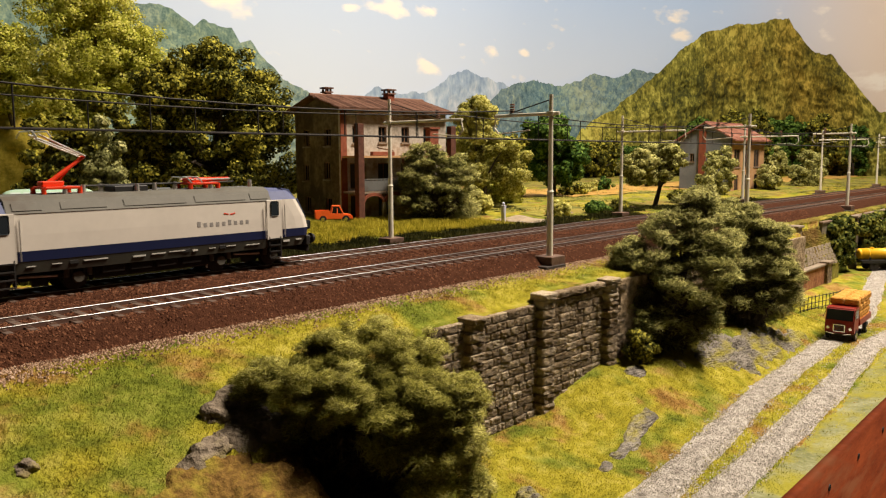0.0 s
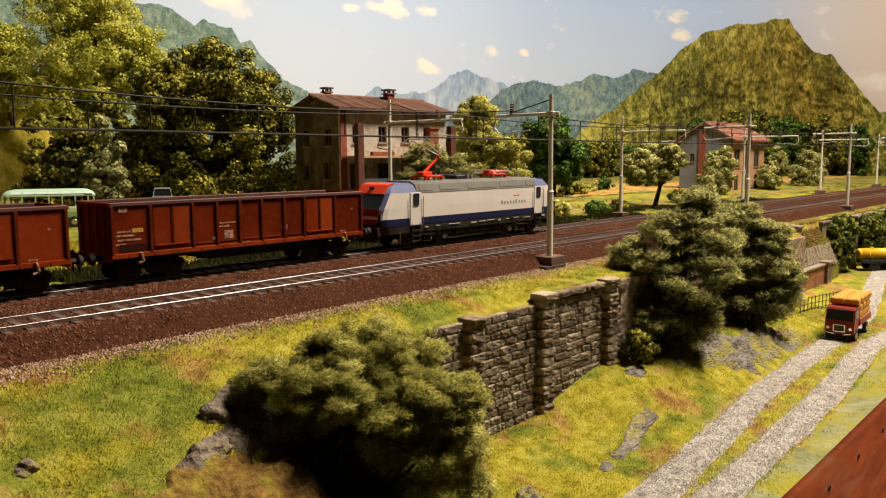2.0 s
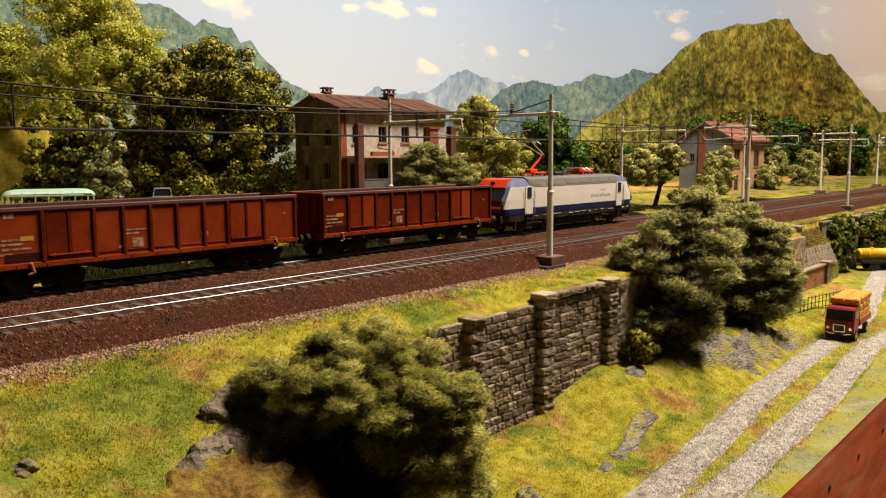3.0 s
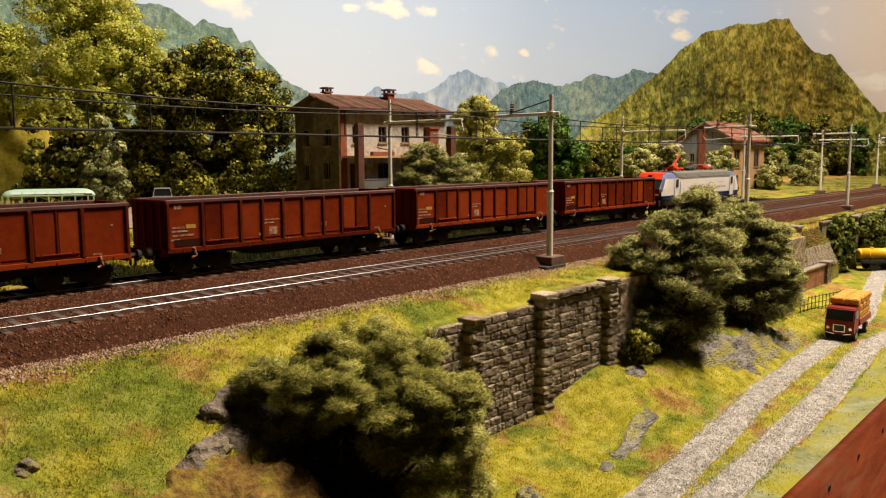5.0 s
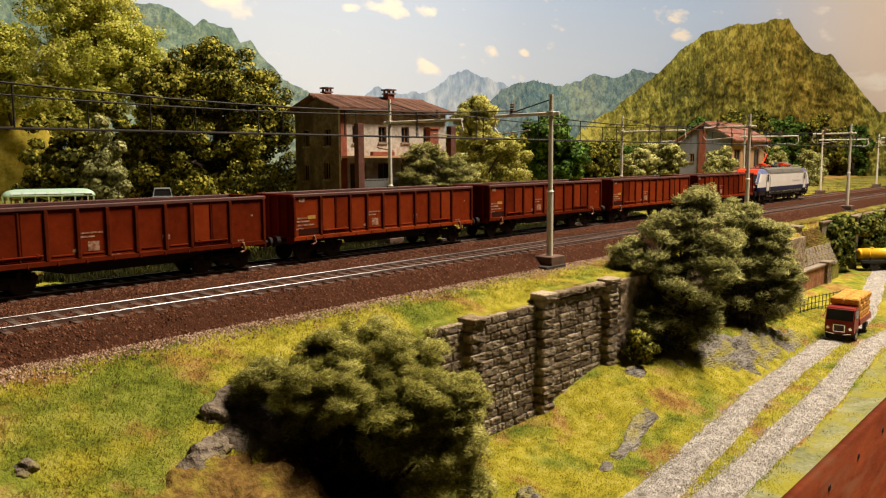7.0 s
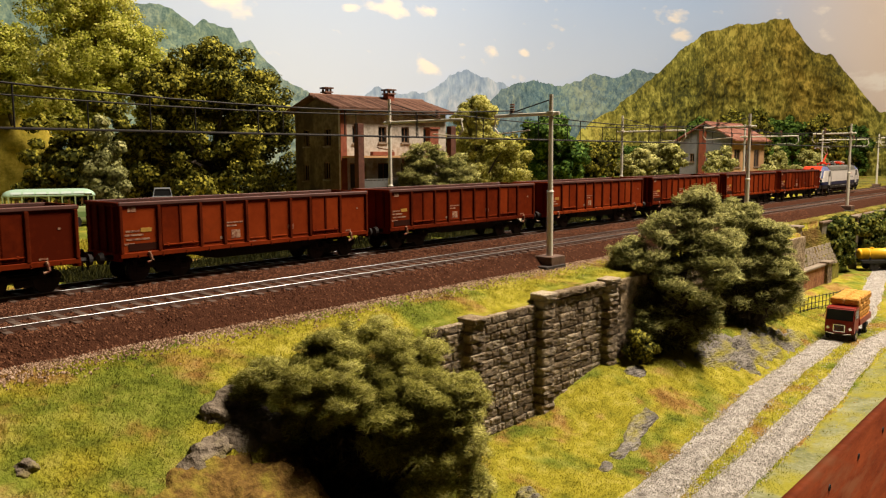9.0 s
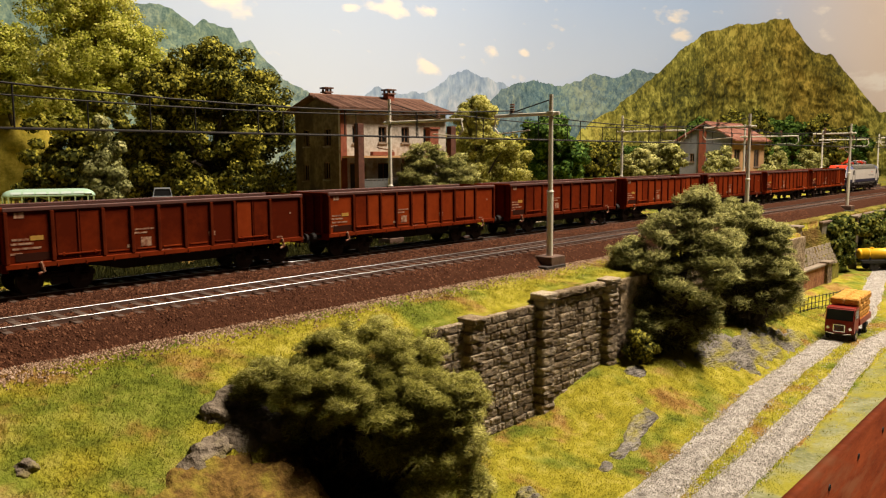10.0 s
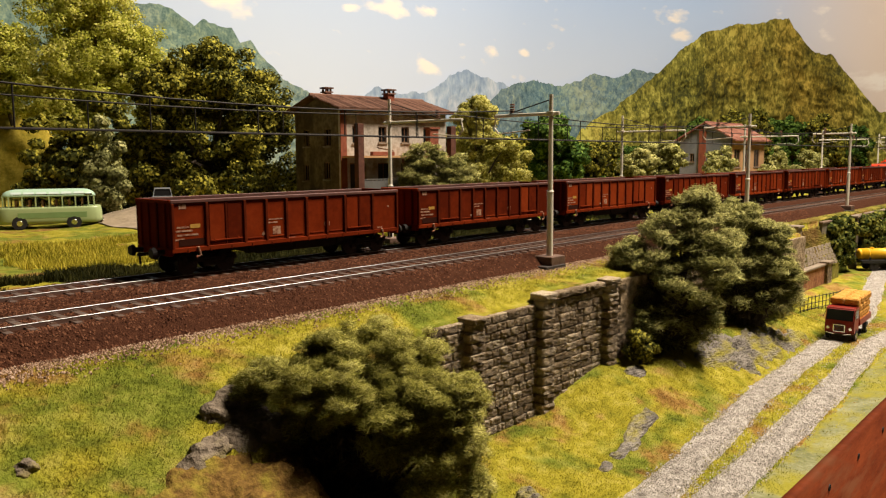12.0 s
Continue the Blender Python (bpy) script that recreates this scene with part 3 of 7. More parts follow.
def wagon():
    w = thing("open_wagon", spot(0, 0, 0), "weathered oxide-red open bogie freight wagon, empty", "freight wagon", "wagons of the goods train")
    for s in (-1, 1):
        bm = box(B(), L / 2, s * (HW - 0.10), (ZT + ZB) / 2 + 0.06, L - 0.06, 0.07, ZT - ZB - 0.12)
        part("side_wall", bm, M_WAGON, w)
        bm = box(B(), L / 2, s * (HW - 0.09), ZT - 0.08, L, 0.2, 0.16, 0.03)
        part("top_rail", bm, M_WAGON_RIM, w, "dark worn top rail")
        bm = box(B(), L / 2, s * (HW - 0.06), ZB + 0.06, L, 0.14, 0.2, 0.02)
        part("sole_bar", bm, M_WAGON, w)
        at = lambda v: v if s < 0 else L - v
        for xx, wd in ((0.08, 0.14), (1.63, 0.15), (3.47, 0.15), (4.59, 0.15), (5.69, 0.15), (6.83, 0.15), (8.04, 0.15), (9.16, 0.15), (10.99, 0.15), (L - 0.08, 0.14)):
            bm = box(B(), at(xx), s * (HW - 0.035), (ZT + ZB) / 2, wd, 0.12, ZT - ZB - 0.3, 0.025)
            part("side_post", bm, M_POST_SHADE, w, "dark red post with shade in its paint")
        # two double doors, with a narrow stile between the leaves and a locking bar below
        for a, b in ((1.63, 3.47), (9.16, 10.99)):
            m_ = (a + b) / 2
            for c in ((a + m_) / 2 + 0.03, (b + m_) / 2 - 0.03):
                part("door_leaf", box(B(), at(c), s * (HW - 0.058), (ZT + ZB) / 2 - 0.02, (b - a) / 2 - 0.2, 0.03, ZT - ZB - 0.42, 0.012), M_WAGON, w)
            part("door_stile", box(B(), at(m_), s * (HW - 0.045), (ZT + ZB) / 2, 0.06, 0.06, ZT - ZB - 0.36, 0.012), M_POST_SHADE, w)
            bm = tube(B(), (at(a + 0.15), s * (HW - 0.01), ZB + 0.36), (at(b - 0.15), s * (HW - 0.01), ZB + 0.36), 0.03, None, 6)
            for c in (a + 0.35, b - 0.35):
                box(bm, at(c), s * (HW - 0.03), ZB + 0.36, 0.09, 0.08, 0.14, 0.015)
            part("locking_bar", bm, M_WAGON, w)
        for xx in (4.03, 5.14, 6.26, 7.43, 8.6):
            part("flap_bar", box(B(), at(xx), s * (HW - 0.055), ZB + 0.3, 0.8, 0.03, 0.06, 0.01), M_WAGON, w)
        for i in range(12):
            part("rope_ring", tube(B(), (0.7 + i * (L - 1.4) / 11, s * (HW - 0.0), ZB + 0.08), (0.7 + i * (L - 1.4) / 11, s * (HW + 0.03), ZB - 0.06), 0.03, None, 5), M_POST_SHADE, w)
    for xe, d in ((0.05, -1), (L - 0.05, 1)):
        bm = box(B(), xe, 0, (ZT + ZB) / 2, 0.08, 2 * HW - 0.24, ZT - ZB)
        box(bm, xe + d * 0.03, 0, ZT - 0.08, 0.16, 2 * HW - 0.04, 0.16, 0.03)
        part("end_wall", bm, M_WAGON, w)
        for yy in (-1.0, -0.35, 0.35, 1.0):
            part("end_post", box(B(), xe + d * 0.07, yy, (ZT + ZB) / 2, 0.1, 0.12, ZT - ZB - 0.1, 0.02), M_WAGON, w)
        part("end_beam", box(B(), xe + d * 0.02, 0, ZB, 0.2, 2.7, 0.32, 0.03), M_WAGON, w)
        buffers(w, xe + d * 0.1, d)
        bm = box(B(), xe + d * 0.4, 0, 0.95, 0.8, 0.16, 0.14, 0.03)
        tube(bm, (xe + d * 0.7, 0, 1.05), (xe + d * 0.7, 0, 0.55), 0.05)
        part("coupling", bm, M_BLACK, w)
    part("floor", box(B(), L / 2, 0, ZB + 0.18, L - 0.2, 2 * HW - 0.3, 0.1), M_WAGON_IN, w)
    bm = box(B(), L / 2, 0, 0.9, L - 1.0, 0.5, 0.3)
    for xx in (3.9, 6.4, 8.9):
        box(bm, xx, 0, 0.85, 0.2, 2.4, 0.24)
    tube(bm, (4.6, 0.3, 0.72), (6.2, 0.3, 0.72), 0.24)
    for s in (-1, 1):
        prism(bm, [(2.6, 1.0), (4.3, 0.62), (8.5, 0.62), (10.2, 1.0), (10.2, 1.06), (2.6, 1.06)], s * 1.1 - 0.05, s * 1.1 + 0.05)
    part("underframe", bm, M_UNDER, w)
    for xb in (1.9, L - 1.9):
        bogie(w, xb, 1.8)
    # markings on both sides: plain bars for the lettering
    for s in (-1, 1):
        yy = s * (HW - 0.058)
        x0 = lambda v: v if s < 0 else L - v
        for (mx, mz, sx, sz, mat) in ((0.55, 2.9, 0.32, 0.2, M_WHITE_MARK), (0.55, 2.05, 0.55, 0.07, M_WHITE_MARK), (1.1, 2.08, 0.45, 0.16, M_YELLOW_MARK), (0.6, 1.9, 0.75, 0.07, M_WHITE_MARK), (0.75, 1.73, 0.95, 0.07, M_WHITE_MARK), (0.4, 1.56, 0.4, 0.07, M_WHITE_MARK),
                                     (5.05, 2.12, 0.9, 0.06, M_WHITE_MARK), (4.9, 1.98, 0.6, 0.06, M_WHITE_MARK), (5.15, 1.62, 0.42, 0.36, M_WHITE_MARK), (4.5, 1.5, 0.25, 0.12, M_WHITE_MARK), (8.05, 1.72, 0.32, 0.2, M_WHITE_MARK), (12.1, 2.35, 0.1, 0.08, M_WHITE_MARK), (6.0, 1.22, 0.4, 0.05, M_WHITE_MARK), (11.5, 1.3, 0.3, 0.07, M_WHITE_MARK)):
            part("marking", box(B(), x0(mx), yy, mz, sx, 0.012, sz), mat, w)
        part("tarred_plate", box(B(), x0(0.95), yy, 1.42, 1.2, 0.014, 0.28), M_TAR, w)
        for xx in (x0(1.15), x0(11.55)):
            bm = B()
            tube(bm, (xx, s * (HW + 0.02), ZB + 0.16), (xx + 0.1, s * (HW + 0.03), ZB - 0.2), 0.06)
            tube(bm, (xx + 0.1, s * (HW + 0.03), ZB - 0.2), (xx - 0.1, s * (HW + 0.02), ZB - 0.26), 0.05)
            part("tie_hook", bm, M_WHITE_MARK, w, "pale rope hook")
    return w


wagon_first = wagon()
wagons = [wagon_first] + [copy_thing(wagon_first, spot(0, 0, 0)) for _ in range(7)]
for i, w in enumerate(wagons):
    MOVERS.append((w, i * PITCH))

LOCO = 17.3


def locomotive():
    """Electric locomotive; x = 0 at its rear buffer face."""
    t = thing("electric_locomotive", spot(0, 0, 0), "cream and blue electric locomotive with a raised red pantograph", "locomotive")
    a, b = 0.55, LOCO - 1.0
    # body section in (y, z): lower blue band, cream wall, slanting roof edge

    def hull(name, z0, z1, y0, y1, material, nose0=0.0, nose1=0.0, label=""):
        """A body ring from z0 to z1, half widths y0 and y1, the ends set back by nose0 at z0 and nose1 at z1."""
        bm = B()
        ring = []
        for z, hw, n in ((z0, y0, nose0), (z1, y1, nose1)):
            pts = [(a + n, -hw * 0.8), (a + n + 0.13, -hw * 0.92), (a + n + 0.38, -hw * 0.98), (a + n + 0.85, -hw), (b - n - 0.85, -hw), (b - n - 0.38, -hw * 0.98), (b - n - 0.13, -hw * 0.92), (b - n, -hw * 0.8)]
            pts += [(x, -y) for x, y in pts[::-1]]
            ring.append([bm.verts.new((x, y, z)) for x, y in pts])
        bm.faces.new(ring[0][::-1])
        bm.faces.new(ring[1])
        for i in range(16):
            j = (i + 1) % 16
            bm.faces.new((ring[0][i], ring[0][j], ring[1][j], ring[1][i]))
        return part(name, bm, material, t, label)
    hull("skirt", 0.84, 1.28, 1.36, 1.46, M_SKIRT, 0.3, 0.1)
    hull("blue_band", 1.28, 1.64, 1.47, 1.48, M_BLUE, 0.05, 0.0, "dark blue waist band")
    hull("body", 1.64, 2.2, 1.48, 1.475, M_CREAM, 0.0, 0.14)
    hull("upper_body", 2.2, 2.98, 1.475, 1.45, M_CREAM, 0.14, 0.62)
    hull("roof_edge", 2.98, 3.35, 1.45, 1.18, M_STEELBLUE, 0.62, 0.95, "slate-blue roof edge over the cabs")
    hull("roof_cap", 3.35, 3.48, 1.18, 0.85, M_STEELBLUE, 0.95, 1.3)
    bm = B()
    prism(bm, [(-1.47, 2.96), (1.47, 2.96), (1.24, 3.4), (0.9, 3.56), (-0.9, 3.56), (-1.24, 3.4)], 3.2, LOCO - 3.2, "x")
    roof = part("roof", bm, M_GREY, t, "grey machine-room roof")
    for s in (-1, 1):
        for xx, ww in ((3.9, 1.0), (5.9, 1.7), (8.7, 2.6), (11.6, 2.4), (13.5, 0.9)):
            part("roof_panel", box(B(), xx, s * 1.37, 3.18, ww, 0.03, 0.3, 0.01, rx=s * 27), M_GREY, roof)
    # cab ends
    for e, d in ((a, -1), (b, 1)):
        red = e == a
        bm = B()
        prism(bm, [(e + d * 0.025, 1.4), (e - d * 0.06, 1.4), (e - d * 0.2, 2.15), (e - d * 0.10, 2.16)], -1.14, 1.14)
        part("front_panel", bm, M_DARKRED if red else M_CREAM, t, "dark red end panel" if red else "")
        bm = B()
        prism(bm, [(e - d * 0.09, 2.19), (e - d * 0.22, 2.19), (e - d * 0.68, 2.94), (e - d * 0.555, 2.95)], -1.12, 1.12)
        part("windscreen", bm, M_GLASS, t, "dark curved windscreen")
        bm = B()
        prism(bm, [(e - d * 0.52, 2.96), (e - d * 0.6, 2.96), (e - d * 1.4, 3.5), (e - d * 0.9, 3.42)], -1.02, 1.02)
        ht = part("headboard", bm, M_RED if red else M_STEELBLUE, t, "bright red cab roof front" if red else "")
        part("top_lamp", box(B(), e - d * 0.72, 0, 3.22, 0.1, 0.36, 0.2, 0.03, ry=d * 35), M_GLASS, ht)
        for s in (-1, 1):
            bm = box(B(), e - d * 0.05, s * 1.22, 1.74, 0.12, 0.34, 0.42, 0.05, rz=-s * d * 30)
            part("headlight", bm, M_GLASS, t, "dark headlight cluster")
        for s in (-1, 1):
            bm = B()
            q = [(e - d * 0.12, s * 1.17, 2.1), (e - d * 0.26, s * 1.36, 2.1), (e - d * 0.76, s * 1.335, 2.98), (e - d * 0.61, s * 1.15, 2.98)]
            f0 = [bm.verts.new(p_) for p_ in q]
            f1 = [bm.verts.new((p_[0] + d * 0.05, p_[1] + s * 0.03, p_[2] + 0.01)) for p_ in q]
            bm.faces.new(f0[::-1])
            bm.faces.new(f1)
            for i in range(4):
                bm.faces.new((f0[i], f0[(i + 1) % 4], f1[(i + 1) % 4], f1[i]))
            bmesh.ops.recalc_face_normals(bm, faces=bm.faces)
            part("cab_pillar", bm, M_STEELBLUE, t, "slate-blue windscreen pillar")
        bm = box(B(), e - d * 0.02, 0, 1.0, 0.3, 2.5, 0.5, 0.06)
        box(bm, e + d * 0.0, 0, 0.62, 0.24, 2.3, 0.3, 0.05)
        part("buffer_beam", bm, M_UNDER, t)
        buffers(t, e + d * -0.03, d)
        part("coupling", tube(box(B(), e + d * 0.3, 0, 0.95, 0.6, 0.15, 0.15, 0.03), (e + d * 0.5, 0, 1.0), (e + d * 0.5, 0, 0.5), 0.05), M_BLACK, t)
    for s in (-1, 1):
        for xx, d in ((3.05, -1), (LOCO - 3.05, 1)):
            door = part("cab_door", box(B(), xx, s * 1.478, 2.1, 0.82, 0.03, 1.75, 0.01), M_CREAM, t)
            part("door_window", box(B(), xx, s * 1.492, 2.6, 0.42, 0.03, 0.66, 0.05), M_GLASS, door)
            for q in (-0.52, 0.52):
                bm = tube(B(), (xx + q, s * 1.54, 1.3), (xx + q, s * 1.54, 2.75), 0.025)
                part("handrail", bm, M_SILVER, t, "thin steel handrail")
            for k in range(4):
                part("cab_step", box(B(), xx, s * 1.47, 0.4 + 0.28 * k, 0.6, 0.14, 0.05), M_UNDER, t)
            for q in (-0.3, 0.3):
                part("step_upright", box(B(), xx + q, s * 1.46, 0.85, 0.05, 0.08, 1.0), M_UNDER, t)
    # lettering and its bird mark
    for s in (-1, 1):
        for i in range(9):
            tall = i in (0, 5)
            lx = LOCO - 6.8 + i * 0.29 if s < 0 else 6.8 - i * 0.29
            hh = 0.36 if tall else 0.28
            bm = box(B(), lx, s * 1.478, 1.95 + hh / 2, 0.15, 0.012, hh * 0.62)
            part("lettering_bar", bm, M_LETTER, t, "plain grey bar")
        cx = LOCO - 5.3 if s < 0 else 5.3
        bm = box(B(), cx - 0.2, s * 1.474, 2.5, 0.24, 0.012, 0.04, ry=10)
        box(bm, cx + 0.12, s * 1.474, 2.49, 0.24, 0.012, 0.05, ry=-12)
        part("wing_mark", bm, M_RED, t, "small red wing-shaped mark")
        for i, (mx, wd, hh) in enumerate(((3.9, 0.3, 0.03), (4.8, 0.34, 0.03), (6.2, 0.9, 0.04), (7.9, 0.5, 0.06), (8.7, 0.6, 0.04), (9.5, 0.7, 0.035), (10.3, 0.22, 0.08), (11.1, 0.3, 0.03), (12.0, 0.5, 0.03), (13.1, 0.7, 0.03), (14.9, 0.34, 0.09), (15.6, 0.3, 0.05))):
            part("marking", box(B(), mx, s * 1.435, 1.08 + 0.02 * (i % 3), wd, 0.03, hh), M_PALE_MARK, t)
        for mx in (5.4, 9.9, 11.6, 14.2):
            part("access_flap", box(B(), mx, s * 1.425, 1.1, 0.34, 0.03, 0.16, 0.02), M_BLACK, t, "small dark access flap")
        # running gear seen below the skirt
        for xb in (4.3, LOCO - 4.3):
            for w_ in (-1.35, 1.35):
                part("axle_box", tube(B(), (xb + w_, s * 1.1, 0.5), (xb + w_, s * 1.2, 0.5), 0.23, 0.2, 14), M_GREY, t)
                for q in (-0.42, 0.42):
                    part("coil_spring", tube(B(), (xb + w_ + q, s * 1.12, 0.52), (xb + w_ + q, s * 1.12, 0.86), 0.1, None, 10), M_GREY, t)
                part("brake_block", box(B(), xb + w_ + 0.6, s * 0.8, 0.48, 0.12, 0.16, 0.4, 0.03), M_UNDER, t)
            part("damper", tube(B(), (xb - 0.75, s * 1.2, 0.72), (xb + 0.55, s * 1.2, 0.64), 0.055), M_SILVER, t, "slim silver damper")
            part("sand_pipe", tube(B(), (xb - 1.95, s * 1.0, 0.85), (xb - 1.85, s * 0.85, 0.2), 0.035), M_SILVER, t)
    # roof gear
    for i, xx in enumerate((5.6, 6.5, 7.4, 8.4, 9.4, 10.6, 11.7, 14.0)):
        bm = tube(B(), (xx, -0.5 + 0.5 * (i % 3), 3.5), (xx, -0.5 + 0.5 * (i % 3), 3.86), 0.11, 0.08)
        part("insulator", bm, M_SILVER, t)
    part("busbar", tube(B(), (5.0, 0.4, 3.8), (13.4, 0.4, 3.8), 0.04), M_BLACK, t)
    part("roof_box", box(B(), 8.2, 0, 3.66, 1.4, 0.9, 0.26, 0.04), M_BLACK, t)

    def pantograph(x, up, d):
        bm = box(B(), x, 0, 3.78, 1.25, 1.2, 0.1, 0.02)
        for sx in (-0.65, 0.65):
            for sy in (-0.5, 0.5):
                tube(bm, (x + sx, sy, 3.5), (x + sx, sy, 3.78), 0.1)
        box(bm, x - d * 0.2, 0, 3.92, 0.8, 0.5, 0.22, 0.04)
        p = part("pantograph", bm, M_RED, t, "raised red and silver pantograph" if up else "folded red pantograph")
        knee = (x + d * 1.1, 4.95) if up else (x + d * 1.5, 3.95)
        head = (x - d * 0.7, 5.84) if up else (x - d * 0.6, 4.05)
        bm = tube(B(), (x - d * 0.3, 0, 3.95), (knee[0], 0, knee[1]), 0.09, 0.07)
        tube(bm, (x - d * 0.05, 0.1, 3.85), (knee[0] - d * 0.15, 0.1, knee[1] - 0.1), 0.03)
        part("lower_arm", bm, M_RED, p)
        bm = B()
        for s in (-1, 1):
            tube(bm, (knee[0], s * 0.1, knee[1]), (head[0], s * 0.45, head[1] - 0.1), 0.04)
        tube(bm, (knee[0], 0, knee[1] - 0.1), (head[0], 0, head[1] - 0.25), 0.025)
        part("upper_arm", bm, M_SILVER, p)
        bm = B()
        for q in (-0.25, 0.25):
            box(bm, head[0] + q, 0, head[1], 0.09, 1.2, 0.06, 0.02)
            for s in (-1, 1):
                tube(bm, (head[0] + q, s * 0.6, head[1]), (head[0] + q, s * 0.95, head[1] - 0.22), 0.03)
        part("pan_head", bm, M_SILVER, p)
    pantograph(5.5, True, 1)
    pantograph(LOCO - 5.9, False, 1)
    bm = box(B(), LOCO / 2, 0, 0.75, 4.8, 2.3, 0.8, 0.06)
    box(bm, LOCO / 2, 0, 0.85, LOCO - 2.4, 1.2, 0.5)
    for k in range(4):
        box(bm, LOCO / 2 - 1.7 + k * 1.1, -1.2, 0.78, 0.9, 0.1, 0.5, 0.03)
        box(bm, LOCO / 2 - 1.7 + k * 1.1, 1.2, 0.78, 0.9, 0.1, 0.5, 0.03)
    part("transformer_box", bm, M_UNDER, t)
    for xb in (4.3, LOCO - 4.3):
        bogie(t, xb, 2.7)
    return t


loco = locomotive()
MOVERS.append((loco, 7 * PITCH + L + 0.62 + 0.1))

# ---- overhead line ----


M_PLINTH = surface("plinth_brown", [(0.09, 0.05, 0.034), (0.19, 0.12, 0.085)], 1.2, 0.7, bump=0.05, spec=0.3, dirt=(0.06, 0.03, 0.02))
M_PLATE = plain("plate_dark", (0.035, 0.026, 0.022), 0.7)


def mast(x, y, side, h=8.25, arm=0.0, base=-0.35):
    """A tubular mast on a plinth; side: +1 when its arm points to +y."""
    m = thing("catenary_mast", spot(x, y, base), "pale grey tubular catenary mast on a brown plinth", "catenary mast", "masts along the railway")
    part("plinth", box(B(), 0, 0, -0.1, 1.25, 1.1, 0.46, 0.03), M_PLINTH, m, "brown boxed plinth")
    part("base_plate", box(B(), -0.25, 0.05, -0.42, 1.75, 1.3, 0.22, 0.02), M_PLATE, m, "dark flat base plate")
    bm = B()
    tube(bm, (0, 0, 0.1), (0, 0, 3.4), 0.165, 0.16, 12)
    tube(bm, (0, 0, 3.4), (0, 0, 3.5), 0.19, 0.13, 12)
    tube(bm, (0, 0, 3.5), (0, 0, h), 0.13, 0.1, 12)
    part("pole", bm, M_MAST, m)
    za = 6.75 - base + 0.25
    reach = abs(arm)
    bm = tube(B(), (0, -side * 0.5, za), (0, side * reach, za - 0.02), 0.085)
    box(bm, 0, 0, za, 0.32, 0.4, 0.22, 0.03)
    part("bracket_arm", bm, M_MAST, m)
    part("tie_rod", tube(B(), (0, 0, h - 0.25), (0, side * reach * 0.72, za + 0.1), 0.03), M_WIRE, m)
    bm = B()
    tube(bm, (0, side * (reach - 0.1), za), (0, side * (reach + 0.05), za - 0.6), 0.05)
    tube(bm, (0, side * (reach + 0.05), za - 0.6), (0, side * (reach - 0.25), za - 0.95), 0.05)
    tube(bm, (0, side * (reach - 0.3), za - 0.95), (0, side * (reach - 2.3), za - 0.8), 0.035)
    part("registration_arm", bm, M_MAST, m)
    bm = B()
    for k in range(4):
        tube(bm, (0, side * reach * 0.68, za + 0.12 + k * 0.13), (0, side * reach * 0.68, za + 0.2 + k * 0.13), 0.15, 0.12, 10)
    part("insulator", bm, plain("insulator_brown", (0.12, 0.05, 0.03), 0.3) if "insulator_brown" not in bpy.data.materials else bpy.data.materials["insulator_brown"], m)
    return m


NEAR_X = (-21.0, 6.2, 33.0, 59.5, 86.0, 113.0, 140.0)
FAR_X = (-22.0, 6.0, 34.5, 63.5, 92.0, 121.0, 152.0)
for xx in NEAR_X:
    mast(xx + (0.3 if 30 < xx < 40 else 0), -7.75, 1, 8.3, 3.6)
for xx in FAR_X:
    mast(xx, 5.2, -1, 8.8, 6.0)


def wires(y0, supports, zc, zm, sag):
    w = thing("overhead_wire", spot(0, y0, 0), "dark contact wire hung from a catenary wire", "overhead wire", "overhead wires")
    xs_ = list(supports) + [190]
    bm = tube(B(), (xs_[0], 0, zc), (xs_[-1], 0, zc), 0.034, None, 6)
    part("contact_wire", bm, M_WIRE, w)
    path, dr = [], []
    for a, b in zip(xs_[:-1], xs_[1:]):
        for k in range(8):
            u = k / 8
            path.append((a + (b - a) * u, zm - sag * 4 * u * (1 - u)))
        for u in (0.1, 0.26, 0.42, 0.58, 0.74, 0.9):
            dr.append((a + (b - a) * u, zm - sag * 4 * u * (1 - u)))
    ring = [(0.034 * math.cos(q * math.pi / 3), 0.034 * math.sin(q * math.pi / 3)) for q in range(6)]
    vs = [(px_, cy_, pz_ + cz_) for px_, pz_ in path for cy_, cz_ in ring]
    fs = [(i * 6 + q, i * 6 + (q + 1) % 6, i * 6 + 6 + (q + 1) % 6, i * 6 + 6 + q) for i in range(len(path) - 1) for q in range(6)]
    soup("catenary_wire", vs, fs, M_WIRE, w)
    for xx, zz in dr:
        part("dropper", tube(B(), (xx, 0, zc), (xx, 0, zz), 0.03, None, 5), M_WIRE, w)


wires(-5.317, NEAR_X, 5.75, 7.22, 0.42)
wires(0.0, FAR_X, 5.97, 7.3, 0.33)

# ---- retaining wall of rough stone ----


